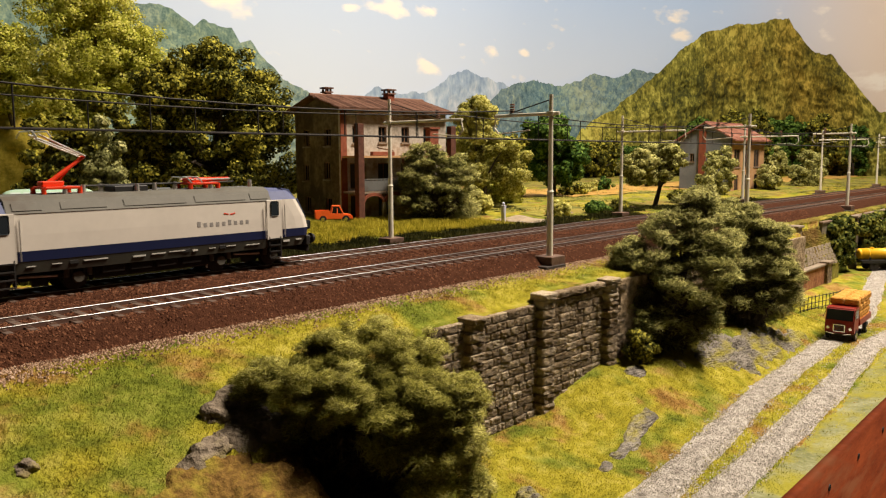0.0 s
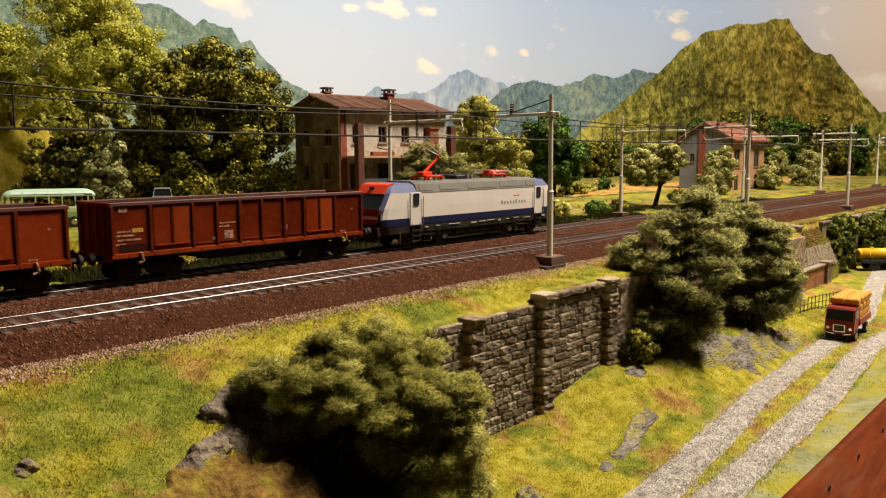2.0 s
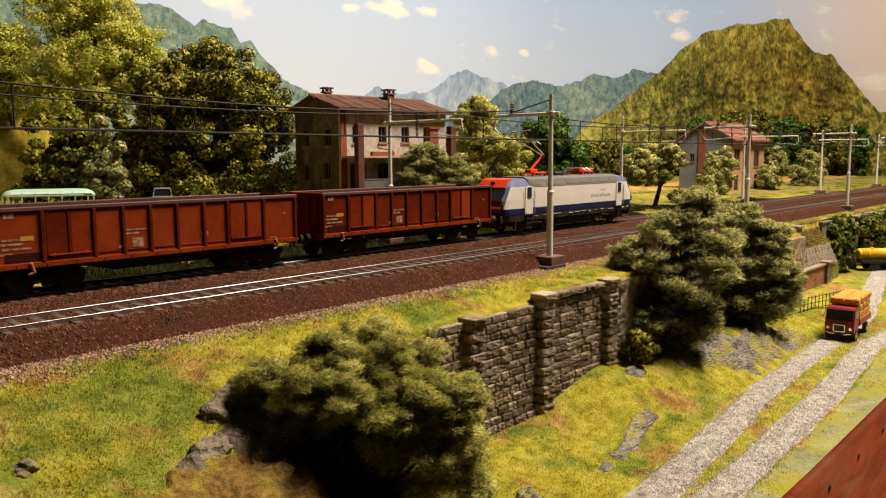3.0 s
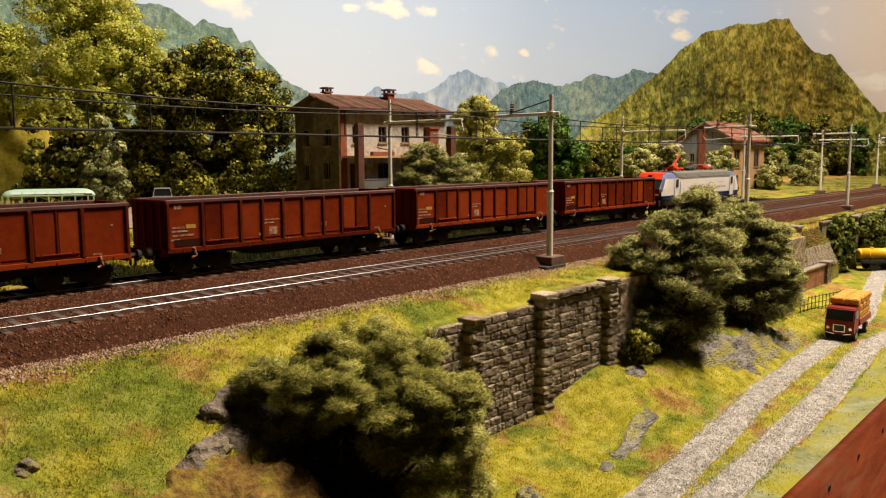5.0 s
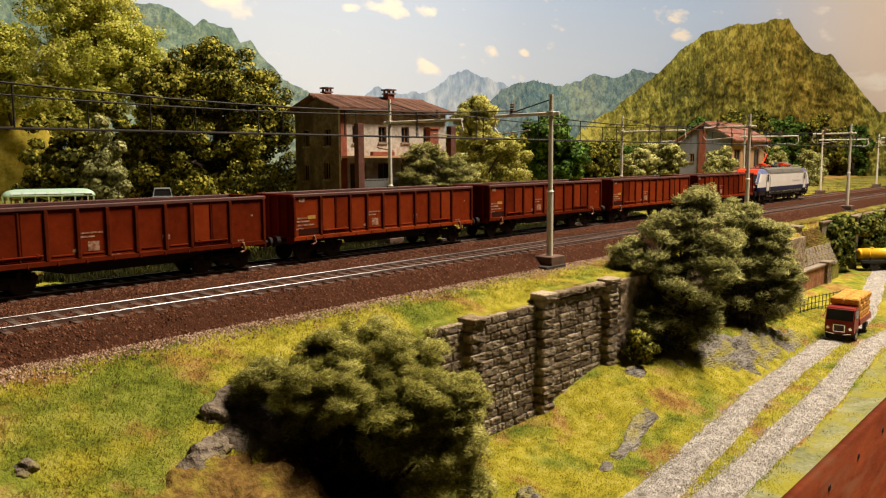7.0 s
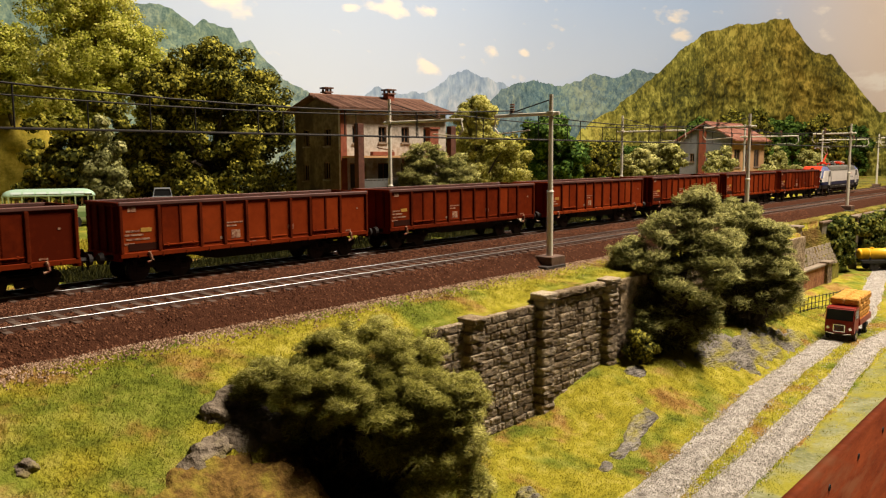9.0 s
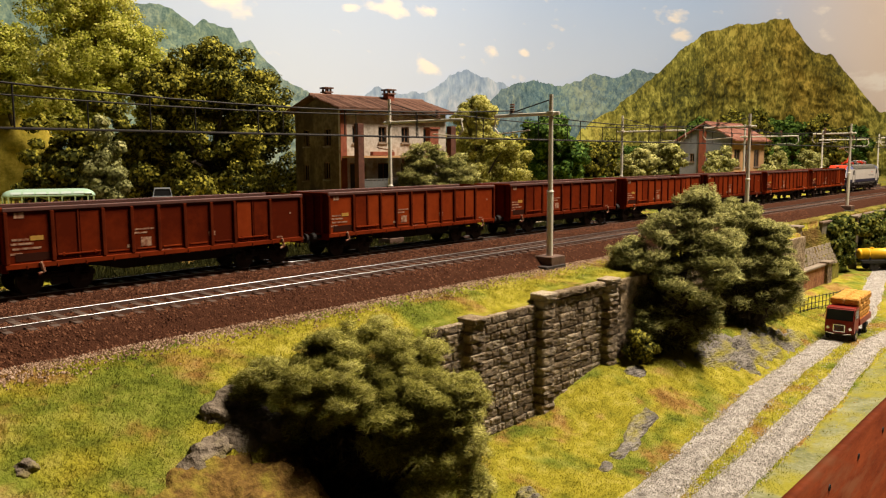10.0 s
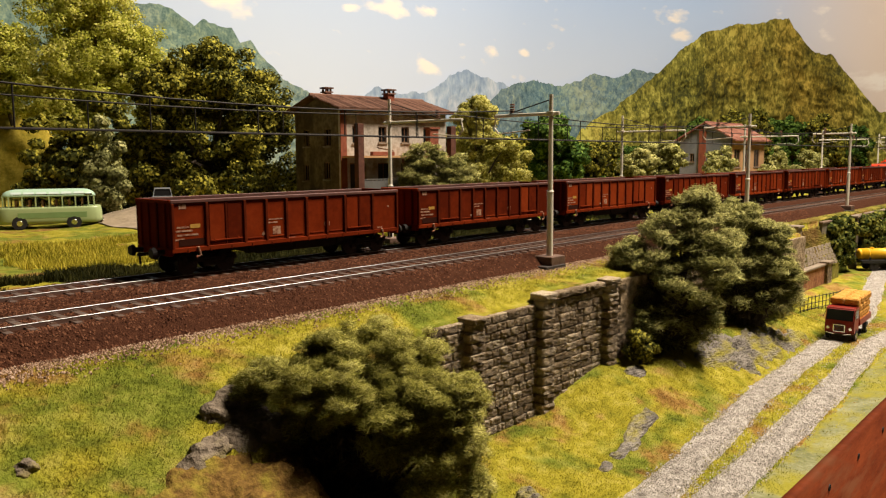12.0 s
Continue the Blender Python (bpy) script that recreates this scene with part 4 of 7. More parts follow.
def stone_wall():
    w = thing("retaining_wall", spot(0, WALL_Y, 0), "rough-hewn grey-brown stone retaining wall with pilasters and coping", "stone wall", kind="structure")
    x0, x1 = 20.2, 34.4
    part("wall_core", box(B(), (x0 + x1) / 2 + 0.2, 0.2, -4.8, x1 - x0 - 0.4, 0.5, 6.5), M_MORTAR, w)
    lib = []
    r = random.Random(5)
    for k in range(14):
        bm = B()
        box(bm, 0, 0, 0, 1, 1, 1, 0.09)
        front = [f for f in bm.faces if f.normal.y < -0.9]
        es = list({e for f in front for e in f.edges})
        bmesh.ops.subdivide_edges(bm, edges=es, cuts=2, use_grid_fill=True)
        for v in bm.verts:
            inner = v.co.y < -0.49
            v.co += Vector((r.uniform(-0.03, 0.03), r.uniform(-0.1, 0.05) if inner else r.uniform(-0.03, 0.03), r.uniform(-0.035, 0.035)))
        bmesh.ops.scale(bm, vec=(K, K, K), verts=bm.verts)
        me = bpy.data.meshes.new("stone")
        bm.to_mesh(me)
        bm.free()
        me.materials.append(M_STONE)
        lib.append(me)

    def stone(x, y, z, sx, sy, sz, name="stone"):
        o = new(name, r.choice(lib))
        o.parent = w
        o.matrix_basis = spot(x, y, z, r.uniform(-1.2, 1.2)) @ Matrix.Diagonal((sx, sy, sz, 1))
    pil = (22.9, 27.75, 33.2)

    def top(x):
        return -1.12 if x > 27.5 else -1.42
    ch = 0.355
    for row in range(15):
        zc = -1.66 - row * ch
        x = x0 + r.uniform(0, 0.4)
        while x < x1 - 0.2:
            ln = r.uniform(0.46, 0.86)
            if zc < top(x) - 0.2 and zc > float(land(x, WALL_Y - 0.4)) - 0.3 and not any(abs(x + ln / 2 - p) < 0.3 for p in pil):
                stone(x + ln / 2, -0.08 + r.uniform(-0.04, 0.03), zc, ln - 0.04, 0.34, ch - 0.04)
            x += ln
    for p in pil:
        for row in range(14):
            zc = (-1.5 if p > 27 else -1.7) - row * 0.42
            wd = 0.92 if row % 2 else 0.82
            stone(p, -0.28, zc, wd, 0.62, 0.39)
        stone(p, -0.26, -1.16 if p > 27 else -1.47, 1.06 if p > 27 else 0.9, 0.85, 0.28, "cap_stone")
    x = 28.3
    while x < 32.7:
        ln = r.uniform(0.9, 1.5)
        stone(x + ln / 2, -0.1, -1.28, ln - 0.03, 0.62, 0.28, "coping_stone")
        x += ln


stone_wall()

# ---- plants ----


def leafage(clumps, n, leaf, seed, aspect=1.0, droop=0.3, fill=0.55, squash=0.8):
    """n small leaves (bent quads) over the given clumps (x, y, z, r)."""
    g = np.random.default_rng(seed)
    c = np.asarray(clumps, float)
    wgt = c[:, 3] ** 2
    k = g.choice(len(c), n, p=wgt / wgt.sum())
    d = g.normal(size=(n, 3))
    d /= np.linalg.norm(d, axis=1)[:, None]
    rad = c[k, 3] * (fill + (1 - fill) * g.random(n) ** 0.5) * g.uniform(0.8, 1.2, n)
    pos = c[k, :3] + d * rad[:, None] * np.array([1, 1, squash])
    nrm = d + g.normal(size=(n, 3)) * 0.6
    nrm[:, 2] += droop
    nrm /= np.linalg.norm(nrm, axis=1)[:, None]
    t = np.cross(nrm, g.normal(size=(n, 3)))
    t /= np.linalg.norm(t, axis=1)[:, None]
    b = np.cross(nrm, t)
    s = leaf * g.uniform(0.6, 1.35, n)[:, None]
    v = np.stack([pos - t * s * 0.5, pos - b * s * 0.5 * aspect + nrm * s * 0.12, pos + t * s * 0.5, pos + b * s * 0.5 * aspect + nrm * s * 0.12], 1)
    mid = c[:, :3].mean(0)
    out = pos - mid
    out /= np.linalg.norm(out, axis=1)[:, None] + 1e-6
    shade = d * 0.75 + out * 0.35 + nrm * 0.45
    shade /= np.linalg.norm(shade, axis=1)[:, None]
    return v.reshape(-1, 3), np.arange(n * 4).reshape(n, 4), np.repeat(shade, 4, 0)


def blobs(ellipsoids, per, r0, r1, seed, shell=0.55):
    """Clumps spread over the outer part of some ellipsoids (x, y, z, rx, ry, rz)."""
    g = np.random.default_rng(seed)
    out = []
    for (x, y, z, rx, ry, rz) in ellipsoids:
        for _ in range(per):
            d = g.normal(size=3)
            d /= np.linalg.norm(d)
            q = shell + (1 - shell) * g.random()
            out.append((x + d[0] * rx * q, y + d[1] * ry * q, z + d[2] * rz * q, g.uniform(r0, r1)))
    return out


def limbs(bm, base, tips, r, seed):
    """A trunk that forks towards the tips."""
    g = random.Random(seed)
    base = Vector(base)
    mid = Vector([sum(t[i] for t in tips) / len(tips) for i in range(3)])
    fork = base.lerp(mid, 0.45)
    tube(bm, base - Vector((0, 0, 0.3)), fork, r, r * 0.7, 8)
    for t in tips:
        t = Vector(t)
        k = fork.lerp(t, 0.5) + Vector((g.uniform(-.3, .3), g.uniform(-.3, .3), g.uniform(-.1, .3)))
        tube(bm, fork, k, r * 0.5, r * 0.3, 6)
        tube(bm, k, t, r * 0.3, r * 0.08, 6)
        for _ in range(2):
            q = k + Vector((g.uniform(-1, 1), g.uniform(-1, 1), g.uniform(-.2, .9))) * (t - k).length * 0.7
            tube(bm, k, q, r * 0.16, r * 0.05, 5)


M_BARK = surface("bark", [(0.025, 0.018, 0.012), (0.07, 0.05, 0.032)], 2, 0.95, bump=0.1, stretch=(1, 1, 0.3))


def leaf_mat(name, stops, trans=0.14):
    return surface(name, stops, 0.25, 0.8, fine=5, island=0.9, spec=0.1, trans=trans)


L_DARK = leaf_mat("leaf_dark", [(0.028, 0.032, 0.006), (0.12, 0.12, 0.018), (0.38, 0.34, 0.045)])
L_LIGHT = leaf_mat("leaf_light", [(0.27, 0.29, 0.035), (0.50, 0.50, 0.07), (0.70, 0.66, 0.18)], 0.42)
L_OLIVE = leaf_mat("leaf_olive", [(0.20, 0.195, 0.035), (0.52, 0.49, 0.11), (0.74, 0.69, 0.25)], 0.5)
L_SAGE = leaf_mat("leaf_sage", [(0.15, 0.15, 0.04), (0.42, 0.41, 0.13), (0.68, 0.64, 0.26)], 0.42)
L_GREEN = leaf_mat("leaf_green", [(0.02, 0.05, 0.008), (0.06, 0.12, 0.018), (0.16, 0.24, 0.04)])
L_GREY = leaf_mat("leaf_greygreen", [(0.12, 0.125, 0.045), (0.30, 0.30, 0.11), (0.50, 0.48, 0.21)], 0.25)


def tree(x, y, z, ells, per, r0, r1, n, leaf, mat, seed, label, name="tree", trunk=0.35, aspect=0.8, shell=0.5, fill=0.45, squash=0.8):
    """ells: ellipsoids of the crown relative to the foot."""
    t = thing(name, spot(x, y, z), label, "bush" if "bush" in name else "tree", "trees and bushes")
    cl = blobs(ells, per, r0, r1, seed, shell)
    g = random.Random(seed)
    tips = [cl[g.randrange(len(cl))][:3] for _ in range(9)]
    bm = B()
    limbs(bm, (0, 0, -0.2), tips, trunk, seed)
    part("trunk", bm, M_BARK, t)
    v, f, shade = leafage(cl, n, leaf, seed, aspect, fill=fill, squash=squash)
    soup("crown", v, f, mat, t, "", True, shade)
    return t


# foreground bush: flat pads of teased fibre over twigs, packed dark to shade the hollow


def fibre_crown(clumps, n, length, width, seed, flat=0.55, up=0.7):
    """n thin bent fibres over the given clumps (x, y, z, r), most on their upper side."""
    g = np.random.default_rng(seed)
    c = np.asarray(clumps, float)
    wgt = c[:, 3] ** 2
    k = g.choice(len(c), n, p=wgt / wgt.sum())
    d = g.normal(size=(n, 3))
    d /= np.linalg.norm(d, axis=1)[:, None]
    d[:, 2] = np.where(g.random(n) < up, np.abs(d[:, 2]), d[:, 2])
    pos = c[k, :3] + d * (c[k, 3] * g.uniform(0.68, 1.08, n))[:, None] * np.array([1, 1, flat])
    t = g.normal(size=(n, 3)) * np.array([1, 1, 0.55]) + d * 0.5
    t /= np.linalg.norm(t, axis=1)[:, None]
    ln = (length * g.uniform(0.4, 1.5, n))[:, None]
    side = np.cross(t, g.normal(size=(n, 3)))
    side /= np.linalg.norm(side, axis=1)[:, None]
    bow = g.normal(size=(n, 3)) * 0.16
    side = side * (width * g.uniform(0.6, 1.4, n))[:, None] * 0.5
    mid_ = pos + bow * ln
    v = np.stack([pos - t * ln * 0.5, mid_ - side, pos + t * ln * 0.5, mid_ + side], 1)
    shade = d * np.array([0.7, 0.7, 0.9]) + t * 0.2 + np.array([0, 0, 0.5])
    shade /= np.linalg.norm(shade, axis=1)[:, None]
    return v.reshape(-1, 3), np.arange(n * 4).reshape(n, 4), np.repeat(shade, 4, 0)


def twigs(ells, n, length, seed):
    """Bare crooked twigs filling some ellipsoids; a dark core that keeps light out."""
    g = np.random.default_rng(seed)
    e = np.asarray(ells, float)
    k = g.integers(len(e), size=n)
    d = g.normal(size=(n, 3))
    d /= np.linalg.norm(d, axis=1)[:, None]
    pos = e[k, :3] + d * e[k, 3:] * g.random(n)[:, None] ** 0.4
    t = g.normal(size=(n, 3)) * np.array([0.7, 0.7, 1.0])
    t /= np.linalg.norm(t, axis=1)[:, None]
    s = np.cross(t, g.normal(size=(n, 3)))
    s /= np.linalg.norm(s, axis=1)[:, None]
    ln = (length * g.uniform(0.4, 1.4, n))[:, None]
    s = s * (length * g.uniform(0.005, 0.012, n))[:, None]
    v = np.stack([pos - t * ln * 0.5, pos + s + g.normal(size=(n, 3)) * 0.1 * ln, pos + t * ln * 0.5, pos - s], 1)
    return v.reshape(-1, 3), np.arange(n * 4).reshape(n, 4)


def fibre_bush(x, y, z, pads, skirts, thicket, per, r0, r1, n, length, width, mat, seed, label, name, trunk):
    """pads: lit upper ellipsoids; skirts: hanging sides; thicket: twiggy middle that blocks light; all from the foot.
    """
    t = thing(name, spot(x, y, z), label, "bush" if name == "bush" else "tree", "trees and bushes")
    cl = blobs(pads, per, r0, r1, seed, 0.4)
    side = blobs(skirts, per, r0, r1, seed + 1, 0.3)
    g = random.Random(seed)
    bm = B()
    limbs(bm, (0, 0, -0.2), [cl[g.randrange(len(cl))][:3] for _ in range(12)], trunk, seed)
    tr = part("trunk", bm, M_BARK, t)
    v, f = twigs(thicket, int(n * 0.09), length * 2.6, seed)
    tagged(soup("thicket", v, f, M_BARK, tr), kind="stuff")
    v, f, shade = fibre_crown(cl, int(n * 0.72), length, width, seed)
    soup("crown", v, f, mat, t, "", True, shade)
    v, f, shade = fibre_crown(side, int(n * 0.28), length, width, seed + 2, 0.8, 0.5)
    soup("side_foliage", v, f, mat, t, "", True, shade)
    return t


fibre_bush(13.7, -15.2, -6.6, [(1.12, 0.7, 6.23, 1.89, 1.61, 0.58), (1.65, -0.33, 5.87, 1.19, 1.01, 0.71), (0.11, 1.37, 6.0, 0.98, 0.83, 0.67), (-1.4, 1.69, 5.66, 1.13, 0.96, 0.4), (-0.5, 0.41, 5.74, 1.28, 1.09, 0.45), (-1.82, 2.46, 5.16, 0.49, 0.42, 0.4), (0.8, -1.77, 5.41, 1.33, 1.13, 0.47), (1.51, -2.27, 5.01, 0.57, 0.48, 0.51), (-0.23, -1.24, 4.87, 1.04, 0.89, 0.49), (0.3, -0.04, 5.33, 1.38, 1.17, 0.55), (-1.18, 1.01, 5.23, 1.2, 1.02, 0.45), (-0.58, -0.11, 5.06, 1.04, 0.88, 0.5), (0.6, -1.85, 4.79, 1.03, 0.87, 0.5)],
           [(0.99, -1.69, 3.88, 1.08, 0.92, 0.75), (1.8, -1.98, 3.65, 0.58, 0.49, 0.95), (0.92, -1.32, 2.62, 1.22, 1.04, 0.55), (2.21, -1.99, 2.31, 0.41, 0.35, 0.63), (-1.49, 2.83, 4.03, 0.54, 0.46, 0.6), (-0.74, 1.12, 4.31, 1.08, 0.92, 0.4), (0.32, -0.65, 3.73, 0.91, 0.77, 0.61)],
           [(0.38, 1.52, 3.34, 2.12, 1.8, 1.14), (0.6, 0.83, 2.11, 2.59, 2.2, 0.73), (-0.73, 1.7, 2.46, 1.43, 1.21, 0.95)],
           38, 0.17, 0.38, 230000, 0.27, 0.016, L_OLIVE, 11, "large olive-green bush with wispy fibrous foliage", "bush", 0.14)
tree(46.0, 45.5, -0.3, [(0, 0, 4.6, 3.0, 2.4, 4.6), (-3.4, 3.7, 7.0, 3.0, 2.5, 4.2), (-1.6, 2.0, 6.0, 3.0, 2.4, 4.2)], 34, 0.5, 0.9, 16000, 0.34, L_LIGHT, 31, "light green broadleaf tree in the wood edge", "tree", 0.25, 0.7, 0.4, 0.35)
# bushes at the end of the wall
fibre_bush(38.6, -12.8, -5.9, [(0.74, 0.08, 7.52, 1.31, 1.11, 1.01), (-1.15, 1.56, 5.03, 1.96, 1.67, 1.37), (-1.73, 2.51, 5.46, 1.01, 0.86, 1.07), (-2.06, 2.27, 3.27, 1.13, 0.96, 1.6), (-0.23, 0.85, 6.65, 1.78, 1.51, 1.19), (1.15, -0.08, 8.4, 0.9, 0.76, 0.84), (0.91, -0.55, 6.65, 1.78, 1.51, 1.48), (-0.17, -0.56, 4.53, 2.22, 1.89, 1.75), (-1.56, 1.28, 2.42, 1.77, 1.51, 1.33), (1.34, -1.18, 5.31, 1.13, 0.96, 1.48)],
           [(-1.07, 1.18, 1.44, 1.97, 1.67, 1.55), (-2.14, 2.51, 1.43, 0.78, 0.66, 1.5), (0.13, -0.44, 1.93, 1.72, 1.46, 1.13), (0.06, 0.83, 3.45, 2.41, 2.05, 1.81), (-1.47, 1.92, 0.17, 1.2, 1.02, 0.9)],
           [(-0.22, 0.98, 2.24, 1.81, 1.54, 1.81)],
           46, 0.3, 0.62, 110000, 0.4, 0.036, L_SAGE, 12, "tall grey-olive bushy tree beside the stone wall", "tree", 0.25)
fibre_bush(47.4, -12.4, -5.8, [(0.44, -0.19, 5.69, 2.07, 1.76, 1.38), (1.22, -1.34, 3.97, 1.72, 1.47, 1.72), (0.13, 0.6, 6.88, 1.59, 1.35, 1.18), (1.75, -1.93, 3.26, 0.97, 0.82, 1.24), (0.36, 0.05, 3.93, 1.74, 1.48, 1.74), (1.39, -0.94, 5.66, 1.18, 1.0, 1.04)],
           [(0.35, -0.39, 1.7, 2.29, 1.95, 1.6), (1.66, -1.68, 1.84, 1.18, 1.0, 1.39), (-0.3, 0.78, 2.18, 1.39, 1.19, 1.95), (1.39, -0.64, 2.82, 2.1, 1.79, 1.75)],
           [(0.63, -0.1, 1.8, 1.75, 1.49, 1.4)],
           46, 0.3, 0.62, 88000, 0.42, 0.038, L_SAGE, 13, "broad grey-olive bushy tree on the bank", "tree", 0.25)
tree(34.9, -12.2, -5.4, [(0, 0, 0.9, 1.0, 0.8, 0.9)], 20, 0.25, 0.4, 6000, 0.14, L_DARK, 10, "small dark green leafy shrub at the wall foot", "bush", 0.08, 0.8)
# large trees behind the railway
tree(41.8, 36.0, -0.4, [(0, 0, 7.5, 7.6, 6, 6.3), (-0.5, 0, 12.4, 5.4, 4.5, 3.8), (0.6, -1, 3.5, 7.6, 6.0, 3.6), (2.8, -1, 9.0, 4.4, 3.5, 4.2), (-5.0, 0.4, 11.2, 2.8, 2.3, 2.4), (-6.0, 3.0, 4.4, 3.2, 3.0, 4.4)], 76, 0.6, 1.3, 98000, 0.34, L_DARK, 14, "large dark green broadleaf tree, full and rounded", "tree", 0.5, 0.7, 0.55, 0.62, 0.75)
tree(40.4, 60.0, 0, [(0, 0, 15.5, 8.2, 5, 6.5), (-0.6, 0, 21.5, 6.0, 4, 4.5), (3.8, 0, 17, 5.4, 4, 4.5), (-3.0, 0, 11.5, 4.6, 4, 4.5)], 150, 0.7, 1.5, 96000, 0.3, L_LIGHT, 15, "tall yellow-green broadleaf tree, soft and full", "tree", 0.6, 0.8, 0.3, 0.3)
tree(37.0, 75.0, 9.5, [(0, 0, 8, 3.4, 1.6, 5.0), (-3.4, 0, 10, 3.4, 1.6, 6.0), (-1, 0, 3.5, 3.6, 1.6, 2.8)], 70, 0.6, 1.1, 26000, 0.34, L_LIGHT, 27, "soft green tree in the wood on the hillside", "tree", 0.25, 0.8, 0.3, 0.3)
tree(30.0, 35.4, -0.4, [(0, 0, 5, 1.4, 1.3, 4.4), (0.2, 0, 3, 1.7, 1.6, 2.8)], 40, 0.35, 0.7, 18000, 0.28, L_GREY, 16, "slim grey-green young tree", "tree", 0.2)
tree(28.5, 46, 0, [(0, 0, 2.2, 1.6, 1.4, 2.0)], 24, 0.4, 0.7, 6000, 0.3, L_DARK, 9, "small dark round bush on the meadow", "bush", 0.15)
fibre_bush(49.2, 15.0, -0.6, [(-0.3, 0.63, 5.47, 2.12, 1.8, 1.25), (-1.0, 1.11, 3.94, 1.93, 1.64, 1.74), (1.43, -1.13, 4.4, 2.03, 1.73, 1.55), (1.16, -1.29, 2.72, 2.42, 2.05, 1.55), (-0.91, 0.55, 2.03, 2.02, 1.72, 1.73)],
           [(0.02, -0.02, 0.79, 2.72, 2.31, 1.16), (1.79, -1.83, 0.92, 1.65, 1.4, 1.36), (-1.44, 1.59, 1.05, 1.16, 0.99, 1.36), (0.93, 0.46, 2.93, 2.94, 2.5, 2.21)],
           [(0.48, 0.07, 1.25, 2.19, 1.86, 1.36)],
           44, 0.32, 0.65, 60000, 0.42, 0.045, L_SAGE, 17, "grey-green rounded bush beside the farmhouse", "bush", 0.25)
tree(63.5, 21, -0.5, [(0, 0, 5, 3.4, 2.8, 4.2), (-1.2, 0, 9.2, 2.4, 2.0, 2.2), (2.4, -0.4, 4.6, 3.4, 2.8, 3.6)], 40, 0.5, 0.95, 42000, 0.25, L_OLIVE, 18, "light olive-green tree behind the bush", "tree", 0.3, 0.7, 0.4, 0.35)
tree(84, 26.5, -0.5, [(0, 0, 5.0, 5.0, 3.6, 4.0), (-1.5, 0, 8.2, 3.4, 2.4, 2.6), (2.5, 0, 5, 3, 3, 3)], 40, 0.6, 1.1, 32000, 0.38, L_GREEN, 19, "deep green leafy tree at the field edge", "tree", 0.35, 0.8, 0.4, 0.35)
tree(77.6, 9.2, -0.8, [(0, 0, 5.0, 4.6, 3.2, 2.1), (-2.6, 0, 4.4, 2.6, 2.2, 1.7), (2.4, 0, 5.6, 3.0, 2.4, 1.6)], 40, 0.45, 0.8, 34000, 0.26, L_SAGE, 20, "grey-green spreading orchard tree with a bare forked trunk", "tree", 0.3, 0.7, 0.4, 0.35, 0.6)
for (tx, ty, r, h, s) in ((107.6, 14.8, 2.9, 6.4, 21), (128.5, 14.4, 2.4, 6.6, 22), (148, 15.3, 3.0, 6.4, 23), (157, 17, 2.6, 5.6, 24), (70.5, 24, 2.6, 4.6, 25)):
    tree(tx, ty, -0.6, [(0, 0, h * 0.4, r, r, h * 0.4), (0.6, 0, h * 0.75, r * 0.6, r * 0.6, h * 0.3), (-0.7 * r, 0.3, h * 0.25, r * 0.7, r * 0.7, h * 0.28)], 26, 0.45, 0.85, 12000, 0.34, L_LIGHT if s == 25 else L_SAGE, s, "pale green rounded field tree", "tree", 0.3, 0.7, 0.4, 0.35)
for i in range(24):
    g = random.Random(60 + i)
    s_ = 96 + i * 6.6
    a_ = max(0, (s_ - 150) / 80)
    tx, ty = (s_, 66) if s_ < 150 else (150 + 66 * math.sin(a_), 66 * math.cos(a_))
    hgt = g.uniform(0.9, 1.1) * (0.85 if i < 9 else 0.68 if i < 15 else 1.0 if i == 15 else 1.3 if i < 22 else 1.05)
    tree(tx, ty + g.uniform(-3, 3), -0.2, [(0, 0, 5.0 * hgt, 5.4, 4.5, 5.0 * hgt), (1, 0, 8.5 * hgt, 3.8, 3, 3.2 * hgt)], 44, 0.8, 1.4, 6500, 0.7, (L_GREEN, L_DARK, L_DARK, L_GREEN)[i % 4], 40 + i, "dark green tree of the wood behind the fields", "tree", 0.4, 0.8, 0.4, 0.35)
# Dark trees added to fill the black shade and gaps under the crowns.
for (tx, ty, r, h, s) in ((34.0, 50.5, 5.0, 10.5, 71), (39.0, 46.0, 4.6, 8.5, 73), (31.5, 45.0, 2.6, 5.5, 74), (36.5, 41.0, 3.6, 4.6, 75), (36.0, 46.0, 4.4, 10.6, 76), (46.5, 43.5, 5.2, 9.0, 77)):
    tree(tx, ty, 0, [(0, 0, h * 0.5, r, r * 0.8, h * 0.5)], 40, 0.6, 1.1, 14000, 0.4, L_DARK, s, "dark fill tree standing in for shade under the taller crowns", "tree", 0.3, 0.8, 0.4, 0.35)
L_IVY = leaf_mat("leaf_ivy", [(0.015, 0.025, 0.005), (0.06, 0.08, 0.014), (0.2, 0.2, 0.035)])
